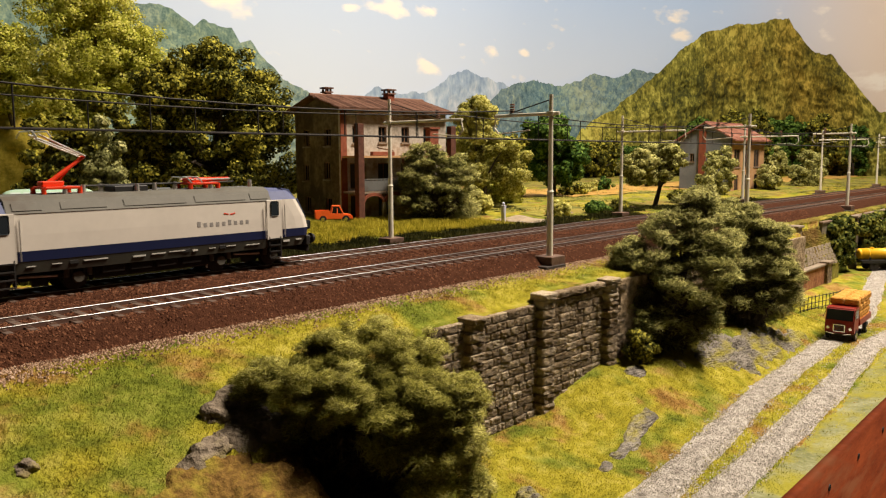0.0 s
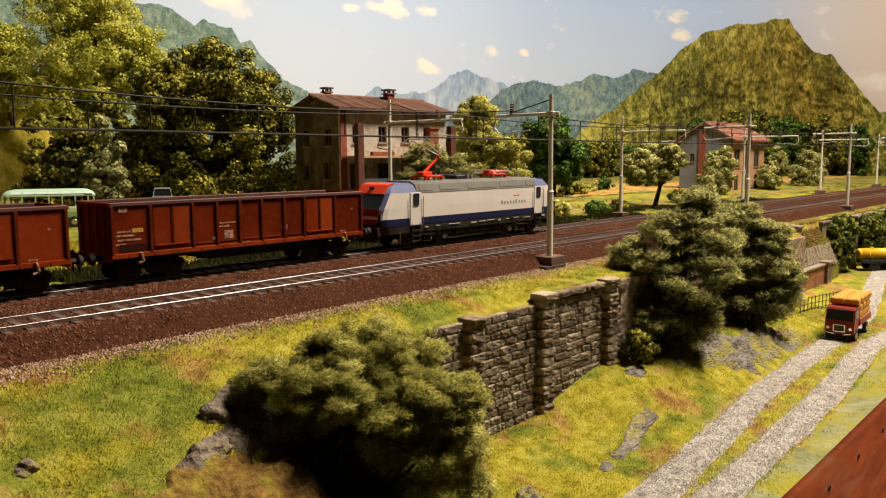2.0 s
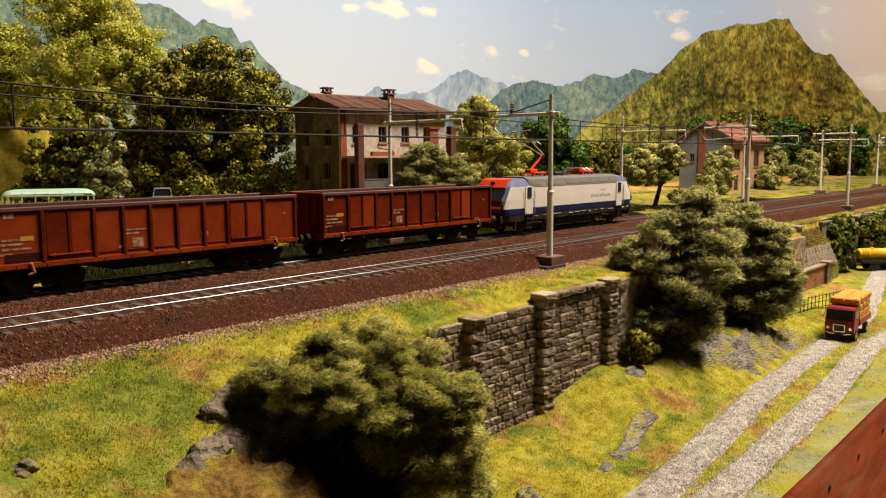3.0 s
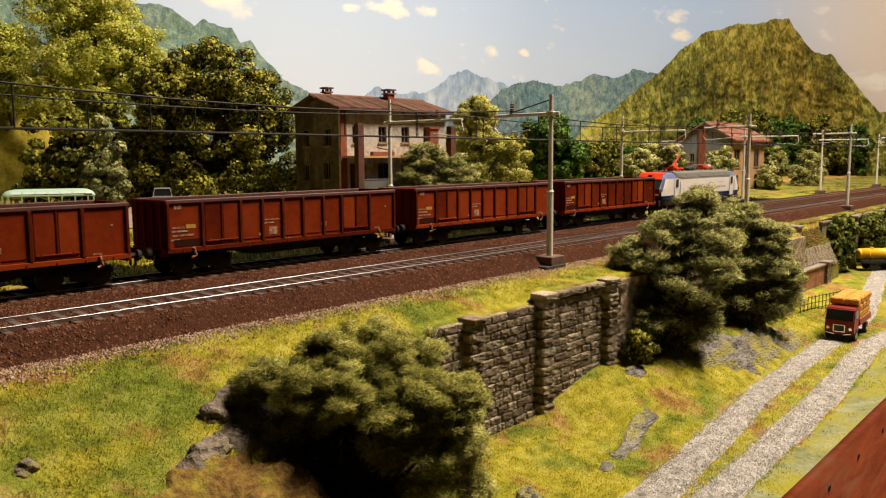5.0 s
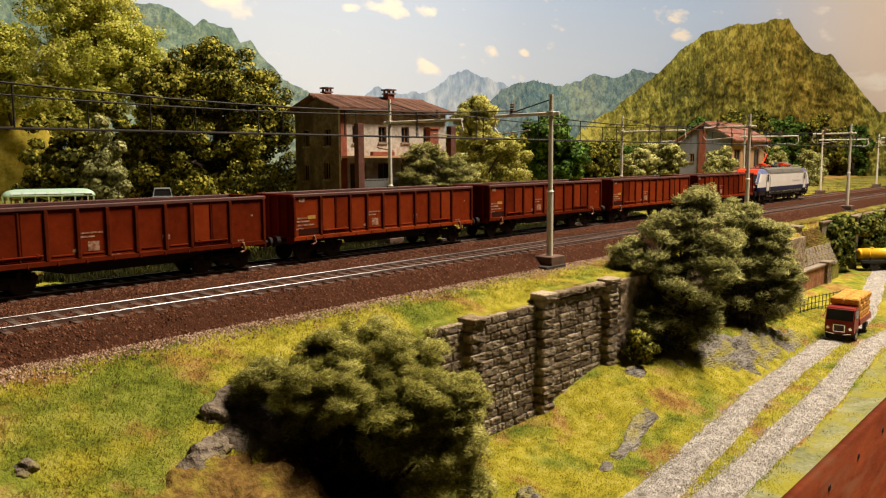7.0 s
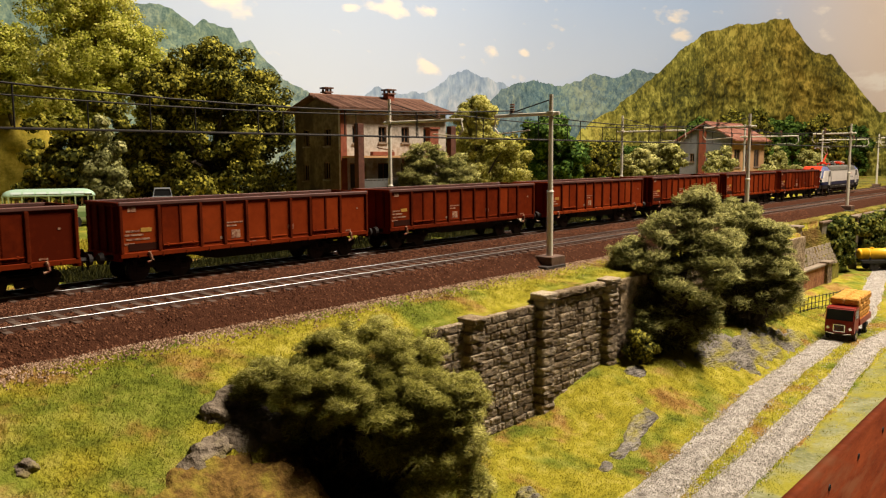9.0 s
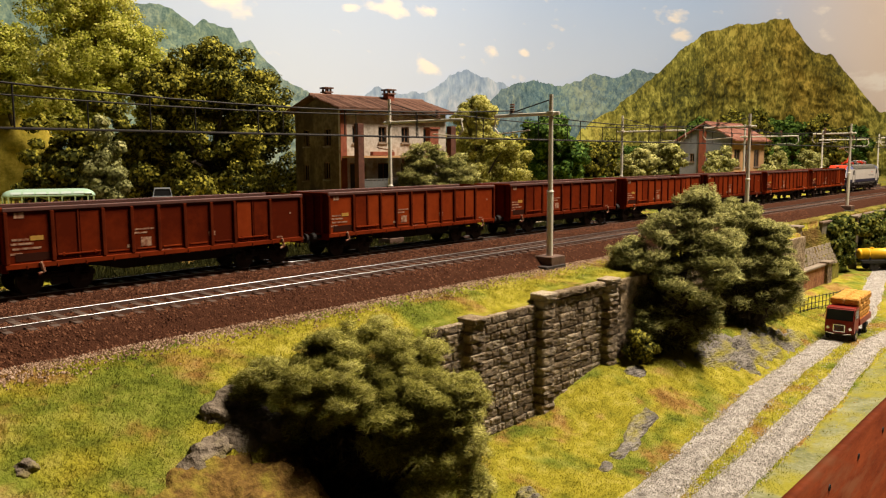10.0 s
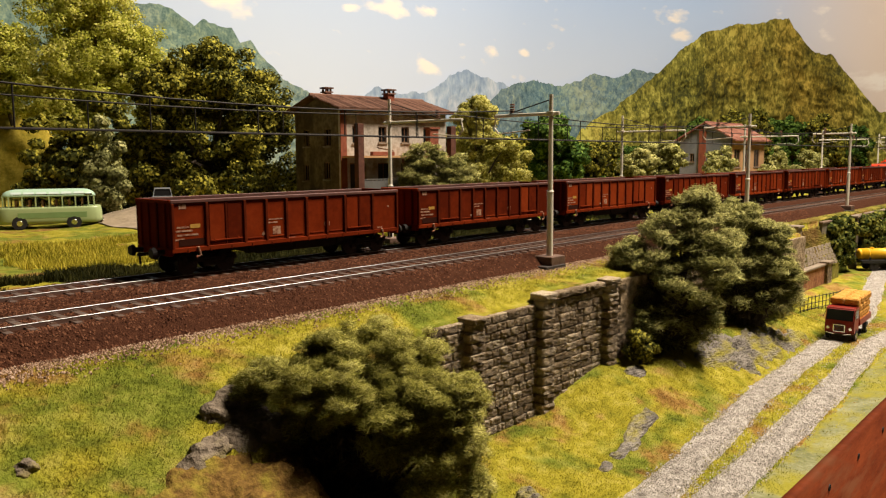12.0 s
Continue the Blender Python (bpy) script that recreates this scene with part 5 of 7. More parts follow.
# ivy on the far retaining wall
for i, (x0, x1, zz) in enumerate(((75, 82, -2.4), (85, 93, -2.6), (94, 108, -2.2))):
    g = np.random.default_rng(80 + i)
    cl = [(g.uniform(0, x1 - x0), g.uniform(-0.5, 0.1), g.uniform(-2.6, 1.3), g.uniform(0.35, 0.7)) for _ in range(60)]
    v, f, shade = leafage(cl, 8000, 0.34, 80 + i, 0.8, fill=0.4)
    iv = thing("ivy", spot(x0, -9.1, zz), "dark green ivy hanging over the retaining wall", "ivy", "trees and bushes")
    soup("foliage", v, f, L_IVY, iv, "", True, shade)
for i, (tx, ty, r, h) in enumerate(((92, 29, 3.0, 1.6), (99, 31, 3.4, 1.4), (107, 33, 3.0, 1.8), (88.5, 11.6, 1.6, 1.0), (93, 12, 1.8, 1.1), (66.5, 9.6, 1.5, 0.8), (70.5, 9.4, 1.2, 0.7), (61.5, 10.6, 1.4, 0.9), (135, 24, 4.0, 2.2), (122, 33, 3.6, 2.0), (57, 17, 1.8, 2.0))):
    tree(tx, ty, -0.55, [(0, 0, h * 0.45, r, r * 0.7, h * 0.5), (r * 0.4, 0.3, h * 0.6, r * 0.6, r * 0.5, h * 0.5)], 16, 0.3, 0.6, 3200, 0.3, (L_DARK, L_OLIVE, L_GREEN)[i % 3], 90 + i, "low rounded hedge bush in the meadow", "bush", 0.1, 0.7, 0.4, 0.35)

# ---- farmhouses ----
M_PLASTER = surface("old_plaster", [(0.24, 0.205, 0.165), (0.42, 0.375, 0.315), (0.55, 0.5, 0.44)], 0.6, 0.9, bump=0.05, fine=5, contrast=2.8, dirt=(0.2, 0.135, 0.085), dirt_scale=0.6, dirt_at=0.57)
# Brown plaster, darkened further because the gable faces away from the lamp.
M_PLASTER_BROWN_SHADE = surface("brown_plaster_shade", [(0.06, 0.042, 0.022), (0.12, 0.088, 0.05), (0.22, 0.17, 0.10)], 0.4, 0.95, bump=0.05, fine=6, contrast=3.0, dirt=(0.06, 0.042, 0.024), dirt_scale=0.35, dirt_at=0.55)
M_PILLAR = surface("pillar_brick", [(0.06, 0.025, 0.016), (0.13, 0.048, 0.03)], 2.5, 0.9, bump=0.05)
M_BRICK_OLD = surface("old_brick", [(0.14, 0.055, 0.025), (0.28, 0.115, 0.048), (0.36, 0.19, 0.09)], 1.8, 0.95, bump=0.06, fine=5)
M_BRICK = surface("brick_red", [(0.14, 0.038, 0.02), (0.25, 0.075, 0.038)], 2.5, 0.9, bump=0.04)
M_TILE = surface("roof_tile", [(0.07, 0.032, 0.02), (0.13, 0.062, 0.04), (0.19, 0.10, 0.068)], 1.0, 0.9, island=0.8)
M_TILE_RED = surface("roof_tile_red", [(0.13, 0.05, 0.032), (0.21, 0.085, 0.055), (0.29, 0.14, 0.1)], 1.0, 0.9, island=0.6)
# Near-black colour that stands in for shade in door openings.
M_OPENING_SHADE = plain("opening_shade", (0.02, 0.017, 0.014), 0.6)
M_PANE = glass("window_pane", (0.012, 0.012, 0.012))
M_WOOD = surface("old_wood", [(0.10, 0.06, 0.035), (0.2, 0.12, 0.07)], 2, 0.8, stretch=(1, 1, 0.2))
M_GREYWALL = surface("grey_plaster", [(0.11, 0.12, 0.13), (0.18, 0.19, 0.2)], 0.4, 0.9, dirt=(0.12, 0.12, 0.12))
M_OCHRE = surface("ochre_plaster", [(0.36, 0.2, 0.09), (0.5, 0.3, 0.15)], 0.4, 0.9)
M_RAILING = plain("railing_grey", (0.10, 0.10, 0.095), 0.8, dirt=(0.06, 0.045, 0.03))
M_SLAB = plain("terrace_slab", (0.42, 0.24, 0.11), 0.8)


def pierced(bm, W, H, openings, thick, to):
    """A wall W by H with openings (x0, x1, z0, z1); to(u, v, d) places it."""
    xs_ = sorted({0, W, *[o[0] for o in openings], *[o[1] for o in openings]})
    zs_ = sorted({0, H, *[o[2] for o in openings], *[o[3] for o in openings]})
    for a, b in zip(xs_[:-1], xs_[1:]):
        for c, d in zip(zs_[:-1], zs_[1:]):
            mx, mz = (a + b) / 2, (c + d) / 2
            if any(o[0] < mx < o[1] and o[2] < mz < o[3] for o in openings):
                continue
            p, q = Vector(to(a, c, 0)), Vector(to(b, d, thick))
            m, s = (p + q) / 2, q - p
            box(bm, *m, abs(s.x), abs(s.y), abs(s.z))
    bmesh.ops.remove_doubles(bm, verts=bm.verts, dist=0.002)


def window(parent, o, to, door=False):
    """Frame, pane and sill in an opening; a door's pane is near-black for the shade inside."""
    x0, x1, z0, z1 = o
    name = "door" if door else "window"

    def slab(bm, a, b, c, d, d0, d1):
        p, q = Vector(to(a, c, d0)), Vector(to(b, d, d1))
        m, s = (p + q) / 2, q - p
        box(bm, *m, abs(s.x), abs(s.y), abs(s.z))
    bm = B()
    for a, b, c, d in ((x0, x0 + 0.09, z0, z1), (x1 - 0.09, x1, z0, z1), (x0 + 0.09, x1 - 0.09, z1 - 0.09, z1), (x0 + 0.09, x1 - 0.09, z0, z0 + 0.09), ((x0 + x1) / 2 - 0.03, (x0 + x1) / 2 + 0.03, z0 + 0.09, z1 - 0.09)):
        slab(bm, a, b, c, d, 0.12, 0.2)
    w = part(name, bm, M_WOOD, parent)
    bm = B()
    slab(bm, x0, x1, z0, z1, 0.21, 0.24)
    part("pane", bm, M_PANE if not door else M_OPENING_SHADE, w)
    if not door:
        bm = B()
        slab(bm, x0 - 0.1, x1 + 0.1, z0 - 0.12, z0, -0.12, 0.1)
        part("sill", bm, M_CONCRETE, w)


def tiled_roof(parent, L0, L1, D, H, rise, over, material):
    """A ridge roof along x with tile rows down both slopes."""
    bm = B()
    e = over
    zr = H + rise
    ze = H - e * rise / (D / 2)
    prism(bm, [(-e, ze), (D / 2, zr), (D + e, ze), (D + e, ze + 0.16), (D / 2, zr + 0.18), (-e, ze + 0.16)], L0, L1, "x")
    r = part("roof", bm, material, parent)
    bm = B()
    k = L0 + 0.15
    while k < L1:
        for a in (-e, D + e):
            tube(bm, (k, a, ze + 0.17), (k, D / 2, zr + 0.19), 0.09, 0.09, 5)
        k += 0.3
    tube(bm, (L0, D / 2, zr + 0.2), (L1, D / 2, zr + 0.2), 0.16, 0.16, 6)
    tagged(part("tiling", bm, material, r), kind="stuff")
    return r


def chimney(parent, x, y, z, w=0.55, h=1.2):
    bm = box(B(), x, y, z + h / 2, w, w, h)
    c = part("chimney", bm, M_BRICK, parent)
    bm = box(B(), x, y, z + h + 0.04, w + 0.25, w + 0.25, 0.1)
    for sx in (-1, 1):
        for sy in (-1, 1):
            box(bm, x + sx * w * 0.4, y + sy * w * 0.4, z + h + 0.2, 0.14, 0.14, 0.3)
    box(bm, x, y, z + h + 0.4, w + 0.3, w + 0.3, 0.12)
    part("chimney_cap", bm, M_TILE, c)


def farmhouse():
    h = thing("farmhouse", spot(43.9, 20.9, -0.45, -6), "three-storey weathered farmhouse with loggia, brick pillars and tiled roof", "house")
    W, D, H = 12.0, 7.3, 9.5
    fr = [(1.2, 2.1, 6.5, 8.0), (4.0, 4.9, 6.6, 8.0), (6.6, 7.5, 6.6, 8.0), (9.2, 10.1, 6.6, 8.0)]
    # Doors widened, so their near-black panes carry the loggia's shade.
    mid = [(0.9, 2.6, 2.6, 4.8), (3.9, 5.3, 2.6, 4.8), (6.5, 8.0, 2.6, 4.8), (9.1, 10.6, 2.6, 4.8)]
    low = [(0.9, 2.5, 0.02, 2.05), (3.9, 5.4, 0.02, 2.1), (6.5, 8.0, 0.02, 2.1)]
    to = lambda u, v, d: (u, d, v)
    bm = B()
    pierced(bm, W, H, fr + mid + low, 0.35, to)
    front = part("front_wall", bm, M_PLASTER, h, "pale stained plaster front")
    for o in fr:
        window(front, o, to)
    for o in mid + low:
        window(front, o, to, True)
    gw = [(1.2, 2.2, 6.3, 7.8), (4.6, 5.5, 6.3, 7.8), (1.4, 2.3, 3.4, 4.9), (4.8, 5.7, 3.2, 4.7), (1.2, 2.1, 0.4, 1.8), (4.6, 5.5, 0.4, 1.8)]
    tg = lambda u, v, d: (d, u + 0.35, v)
    bm = B()
    pierced(bm, D - 0.7, H, gw, 0.35, tg)
    prism(bm, [(0.35, H), (D - 0.35, H), (D / 2, H + 0.98)], 0.0, 0.35, "x")
    side = part("gable_wall", bm, M_PLASTER_BROWN_SHADE, h, "brown bare plaster gable, shade put into its colour")
    for o in gw:
        window(side, o, tg)
    bm = box(B(), W / 2, D - 0.175, H / 2, W, 0.35, H)
    part("back_wall", bm, M_PLASTER_BROWN_SHADE, h)
    bm = box(B(), W - 0.175, D / 2, H / 2, 0.35, D - 0.7, H)
    prism(bm, [(0.35, H), (D - 0.35, H), (D / 2, H + 0.98)], W - 0.35, W, "x")
    part("end_wall", bm, M_PLASTER, h)
    part("corner_bricks", box(B(), 0.25, -0.03, H / 2, 0.62, 0.08, H - 0.1), M_BRICK, h, "red brick corner strip")
    tiled_roof(h, -0.7, W + 0.3, D, H + 0.02, 1.05, 0.8, M_TILE)
    chimney(h, 1.3, D / 2 + 0.3, H + 0.6, 0.6, 0.95)
    chimney(h, 7.6, D / 2 - 0.6, H + 0.5, 0.75, 1.15)
    # loggia before the front
    py = -2.2
    for px_, top in ((0.3, 8.1), (5.4, 5.3), (10.7, 8.1)):
        part("pillar", box(B(), px_, py, top / 2, 0.6, 0.6, top, 0.02), M_PILLAR, h, "red-brown brick pillar")
    part("balcony_slab", box(B(), 5.5, py / 2, 2.35, 10.8, 2.2, 0.2), M_CONCRETE, h)
    part("terrace_slab", box(B(), 5.5, py / 2, 5.35, 10.8, 2.3, 0.18), M_SLAB, h, "orange-brown terrace slab")
    for a, b in ((0.6, 5.1), (5.7, 10.4)):
        bm = box(B(), (a + b) / 2, py, 3.45, b - a, 0.06, 0.08)
        box(bm, (a + b) / 2, py, 2.9, b - a, 0.04, 0.85)
        k = a + 0.2
        while k < b:
            box(bm, k, py, 2.95, 0.05, 0.05, 1.0)
            k += 0.35
        part("balcony_railing", bm, M_RAILING, h, "grey balcony railing")
        n = 2
        for i in range(n):
            c0, c1 = a + (b - a) * i / n, a + (b - a) * (i + 1) / n
            cx, r = (c0 + c1) / 2, (c1 - c0) / 2 - 0.12
            out = [(cx + (r + 0.2) * math.cos(t * math.pi / 8), 1.45 + 0.7 * (1 + 0.25) * math.sin(t * math.pi / 8)) for t in range(9)]
            inn = [(cx + r * math.cos(t * math.pi / 8), 1.45 + 0.6 * math.sin(t * math.pi / 8)) for t in range(8, -1, -1)]
            bm = B()
            for t in range(8):
                o1, o2, i1, i2 = out[t], out[t + 1], inn[8 - t], inn[7 - t]
                prism(bm, [o1, o2, i2, i1], py - 0.12, py + 0.12)
            part("arch", bm, M_BRICK, h, "red brick arch")
            part("arch_pier", box(B(), c1 - 0.02, py, 0.75, 0.3, 0.26, 1.5), M_PLASTER, h)
    part("terrace_box", box(B(), 3.2, -1.6, 5.62, 2.4, 0.4, 0.35, 0.03), M_BRICK, h, "brick planter on the terrace")
    part("terrace_plank", box(B(), 3.6, -1.5, 6.0, 1.6, 0.3, 0.1, rx=12, ry=8), M_WOOD, h)
    bm = box(B(), 8.9, -1.6, 6.6, 1.0, 0.6, 2.4)
    box(bm, 8.9, -1.6, 7.9, 1.2, 0.8, 0.16)
    part("brick_stack", bm, M_BRICK, h, "red brick oven stack with capping")
    return h


farmhouse()


def barn_house():
    h = thing("country_house", spot(118.2, 17.4, -0.6, 0), "country house with grey gable, brick pilaster and red tiled roof", "house")
    W, D, H = 13.4, 8.2, 8.1
    tg = lambda u, v, d: (d, u, v)
    to = lambda u, v, d: (u, d, v)
    bm = B()
    pierced(bm, D, H, [(1.4, 2.2, 4.5, 5.8), (5.8, 6.6, 4.5, 5.8)], 0.3, tg)
    prism(bm, [(0, H), (D, H), (D / 2, H + 2.2)], 0.0, 0.3, "x")
    g_ = part("gable_wall", bm, M_GREYWALL, h, "blue-grey plaster gable")
    for o in ((1.4, 2.2, 4.5, 5.8), (5.8, 6.6, 4.5, 5.8)):
        window(g_, o, tg)
    part("pilaster", box(B(), -0.08, D / 2 + 0.4, 4.8, 0.25, 1.1, 9.6), M_BRICK, h, "red brick pilaster")
    ops = [(1.0, 3.4, 3.6, 6.4), (5.0, 7.4, 3.6, 6.4), (9.0, 11.4, 3.6, 6.4), (1.4, 3.0, 0.02, 2.4), (5.4, 7.0, 0.02, 2.4), (9.4, 11.0, 0.02, 2.4)]
    bm = B()
    pierced(bm, W, H, ops, 0.3, lambda u, v, d: (u + 0.3, d, v))
    f_ = part("front_wall", bm, M_OCHRE, h, "ochre plaster front with deep openings")
    for o in ops:
        window(f_, o, lambda u, v, d: (u + 0.3, d, v), o[2] < 1)
    part("back_wall", box(B(), W / 2 + 0.3, D - 0.15, H / 2, W, 0.3, H), M_OCHRE, h)
    part("end_wall", box(B(), W + 0.15, D / 2, H / 2, 0.3, D - 0.6, H), M_OCHRE, h)
    tiled_roof(h, -0.5, W + 0.9, D, H + 0.02, 2.3, 0.9, M_TILE_RED)
    return h


barn_house()

# ---- rocks ----


def rock(x, y, sx, sy, sz, seed, sink=0.45, name="rock", label="rugged grey-brown plaster rock set in the turf"):
    bm = B()
    bmesh.ops.create_icosphere(bm, subdivisions=4, radius=1)
    off = Vector((seed * 3.1, seed * 1.7, 0))
    for v in bm.verts:
        c = v.co.copy()
        d = 1 + 0.5 * noise.noise(c * 1.2 + off) + 0.24 * noise.noise(c * 2.4 + off) + 0.08 * noise.noise(c * 6 + off) - 0.3 * abs(noise.noise(c * 1.8 + off * 2)) + 0.03 * noise.noise(c * 13 + off)
        v.co = Vector((c.x * d * sx, c.y * d * sy, c.z * d * sz))
    z = float(land(x, y)) - sz * sink
    ob = part(name, bm, M_ROCK, None, "", True)
    ob.matrix_basis = spot(x, y, z)
    return tagged(ob, label, "rock", "rocks on the banks")


for i, (x_, y_, a, b, c) in enumerate(((11.5, -12.4, 0.95, 0.6, 0.75), (10.8, -12.6, 0.4, 0.3, 0.4), (10.0, -13.5, 0.9, 0.5, 0.5), (12.0, -13.4, 0.8, 0.5, 0.6),
                                         (6.2, -12.3, 0.3, 0.3, 0.2),
                                         (72.0, 13.5, 1.0, 0.8, 0.9), (64.0, 11.0, 1.0, 0.6, 0.35), (86.5, 9.5, 1.4, 1.0, 0.9))):
    rock(x_, y_, a, b, c, i + 1)

M_SLATE = surface("grey_outcrop", [(0.07, 0.062, 0.052), (0.19, 0.17, 0.145), (0.34, 0.31, 0.26)], 1.1, 0.95, bump=0.5, fine=6, spec=0.1, stretch=(0.5, 1, 1.8), dirt=(0.27, 0.24, 0.05), dirt_scale=0.8, dirt_at=0.53)


def outcrop(x, y, half_len, half_wide, turn, high, seed, material=None):
    """A ribbed rock face that breaks through the turf; its ragged rim runs under the ground."""
    a, b = np.meshgrid(np.linspace(-1, 1, 64), np.linspace(-1, 1, 40), indexing="ij")
    c, s = math.cos(radians(turn)), math.sin(radians(turn))
    X, Y = x + a * half_len * c - b * half_wide * s, y + a * half_len * s + b * half_wide * c
    r = np.sqrt(a ** 2 + b ** 2) + 0.62 * fbm(X, Y, 1.1, seed, 5)
    body = 1 - sstep(r, 0.35, 0.95)
    ribs = np.abs(fbm(X * 0.6 + Y * 0.5, Y * 1.6, 1.5, seed + 2, 4))
    Z = land(X, Y) - 0.07 + body * (0.1 + high * (0.35 + ribs) + 0.05 * fbm(X, Y, 6, seed + 4, 3))
    i = np.arange(X.size).reshape(X.shape)
    f = np.stack([i[:-1, :-1], i[1:, :-1], i[1:, 1:], i[:-1, 1:]], -1).reshape(-1, 4)
    ob = soup("rock_outcrop", np.stack([X, Y, Z], -1).reshape(-1, 3), f, material or M_SLATE, None, "", True)
    return tagged(ob, "grey ribbed rock face breaking through the turf", "rock", "rocks on the banks")


for i, q in enumerate(((45.6, -14.1, 5.2, 1.2, 4, 0.5), (40.6, -13.6, 3.0, 1.3, 8, 0.5), (50.2, -14.5, 3.6, 0.7, 4, 0.35), (36.6, -13.4, 0.9, 0.45, 70, 0.3), (28.4, -15.25, 3.6, 0.5, 11, 0.16), (20.9, -15.5, 0.7, 0.6, 30, 0.45), (33.6, -12.6, 0.9, 0.5, 0, 0.2))):
    outcrop(*q, 60 + i)

M_EARTH = surface("bare_earth", [(0.07, 0.038, 0.012), (0.17, 0.10, 0.028), (0.28, 0.19, 0.04)], 0.9, 0.95, bump=0.12, fine=8, spec=0.05, dirt=(0.24, 0.2, 0.03), dirt_scale=0.8, dirt_at=0.55)
for i, q in enumerate(((9.1, -14.3, 2.0, 0.9, 10, 0.2), (11.0, -14.9, 2.0, 1.2, 0, 0.25), (5.8, -13.6, 0.9, 0.6, 20, 0.15), (5.0, -12.2, 0.7, 0.4, 0, 0.12))):
    ob = outcrop(*q, 80 + i, M_EARTH)
    ob.name = "earth_patch"
    tagged(ob, "bare brown earth showing through the turf", "earth", "earth patches")
for i, q in enumerate(((11.2, -13.2, 1.3, 0.7, 15, 0.2),)):
    outcrop(*q, 90 + i, M_ROCK)

# ---- vehicles ----
M_BUS = plain("bus_green", (0.17, 0.26, 0.10), 0.35, 0, 0.08)
M_BUS_PALE = plain("bus_pale_green", (0.31, 0.38, 0.18), 0.35, 0, 0.06)
M_BUS_ROOF = plain("bus_roof_mint", (0.36, 0.52, 0.38), 0.4, 0, 0.06)
M_ROOF_LIGHT = plain("roof_light_glass", (0.50, 0.60, 0.56), 0.15, 0, 0.06, spec=0.5)
M_TYRE = plain("tyre", (0.012, 0.011, 0.01), 0.85)
M_CHROME = plain("chrome", (0.7, 0.68, 0.64), 0.2, 1.0, 0.05)
M_ORANGE = plain("orange_paint", (0.75, 0.12, 0.02), 0.4)
M_SILVERCAR = plain("car_silver", (0.22, 0.235, 0.24), 0.35, 0.3)
M_LORRY = plain("lorry_red", (0.20, 0.014, 0.007), 0.4, spec=0.25)
M_STRAW = surface("straw", [(0.40, 0.165, 0.022), (0.58, 0.275, 0.05), (0.68, 0.38, 0.1)], 2.2, 0.95, bump=0.12, fine=8, stretch=(1, 1, 2.5))
M_TANK = plain("tank_yellow", (0.75, 0.42, 0.015), 0.4)
M_SEAT = plain("seat_tan", (0.35, 0.17, 0.07), 0.8)


def wheel(parent, x, y, r, w, side):
    bm = tube(B(), (x, y, r), (x, y + side * w, r), r, r, 18)
    k = part("wheel", bm, M_TYRE, parent)
    bm = tube(B(), (x, y + side * (w - 0.01), r), (x, y + side * (w + 0.03), r), r * 0.55, r * 0.45, 14)
    part("hub_cap", bm, M_CHROME, k)


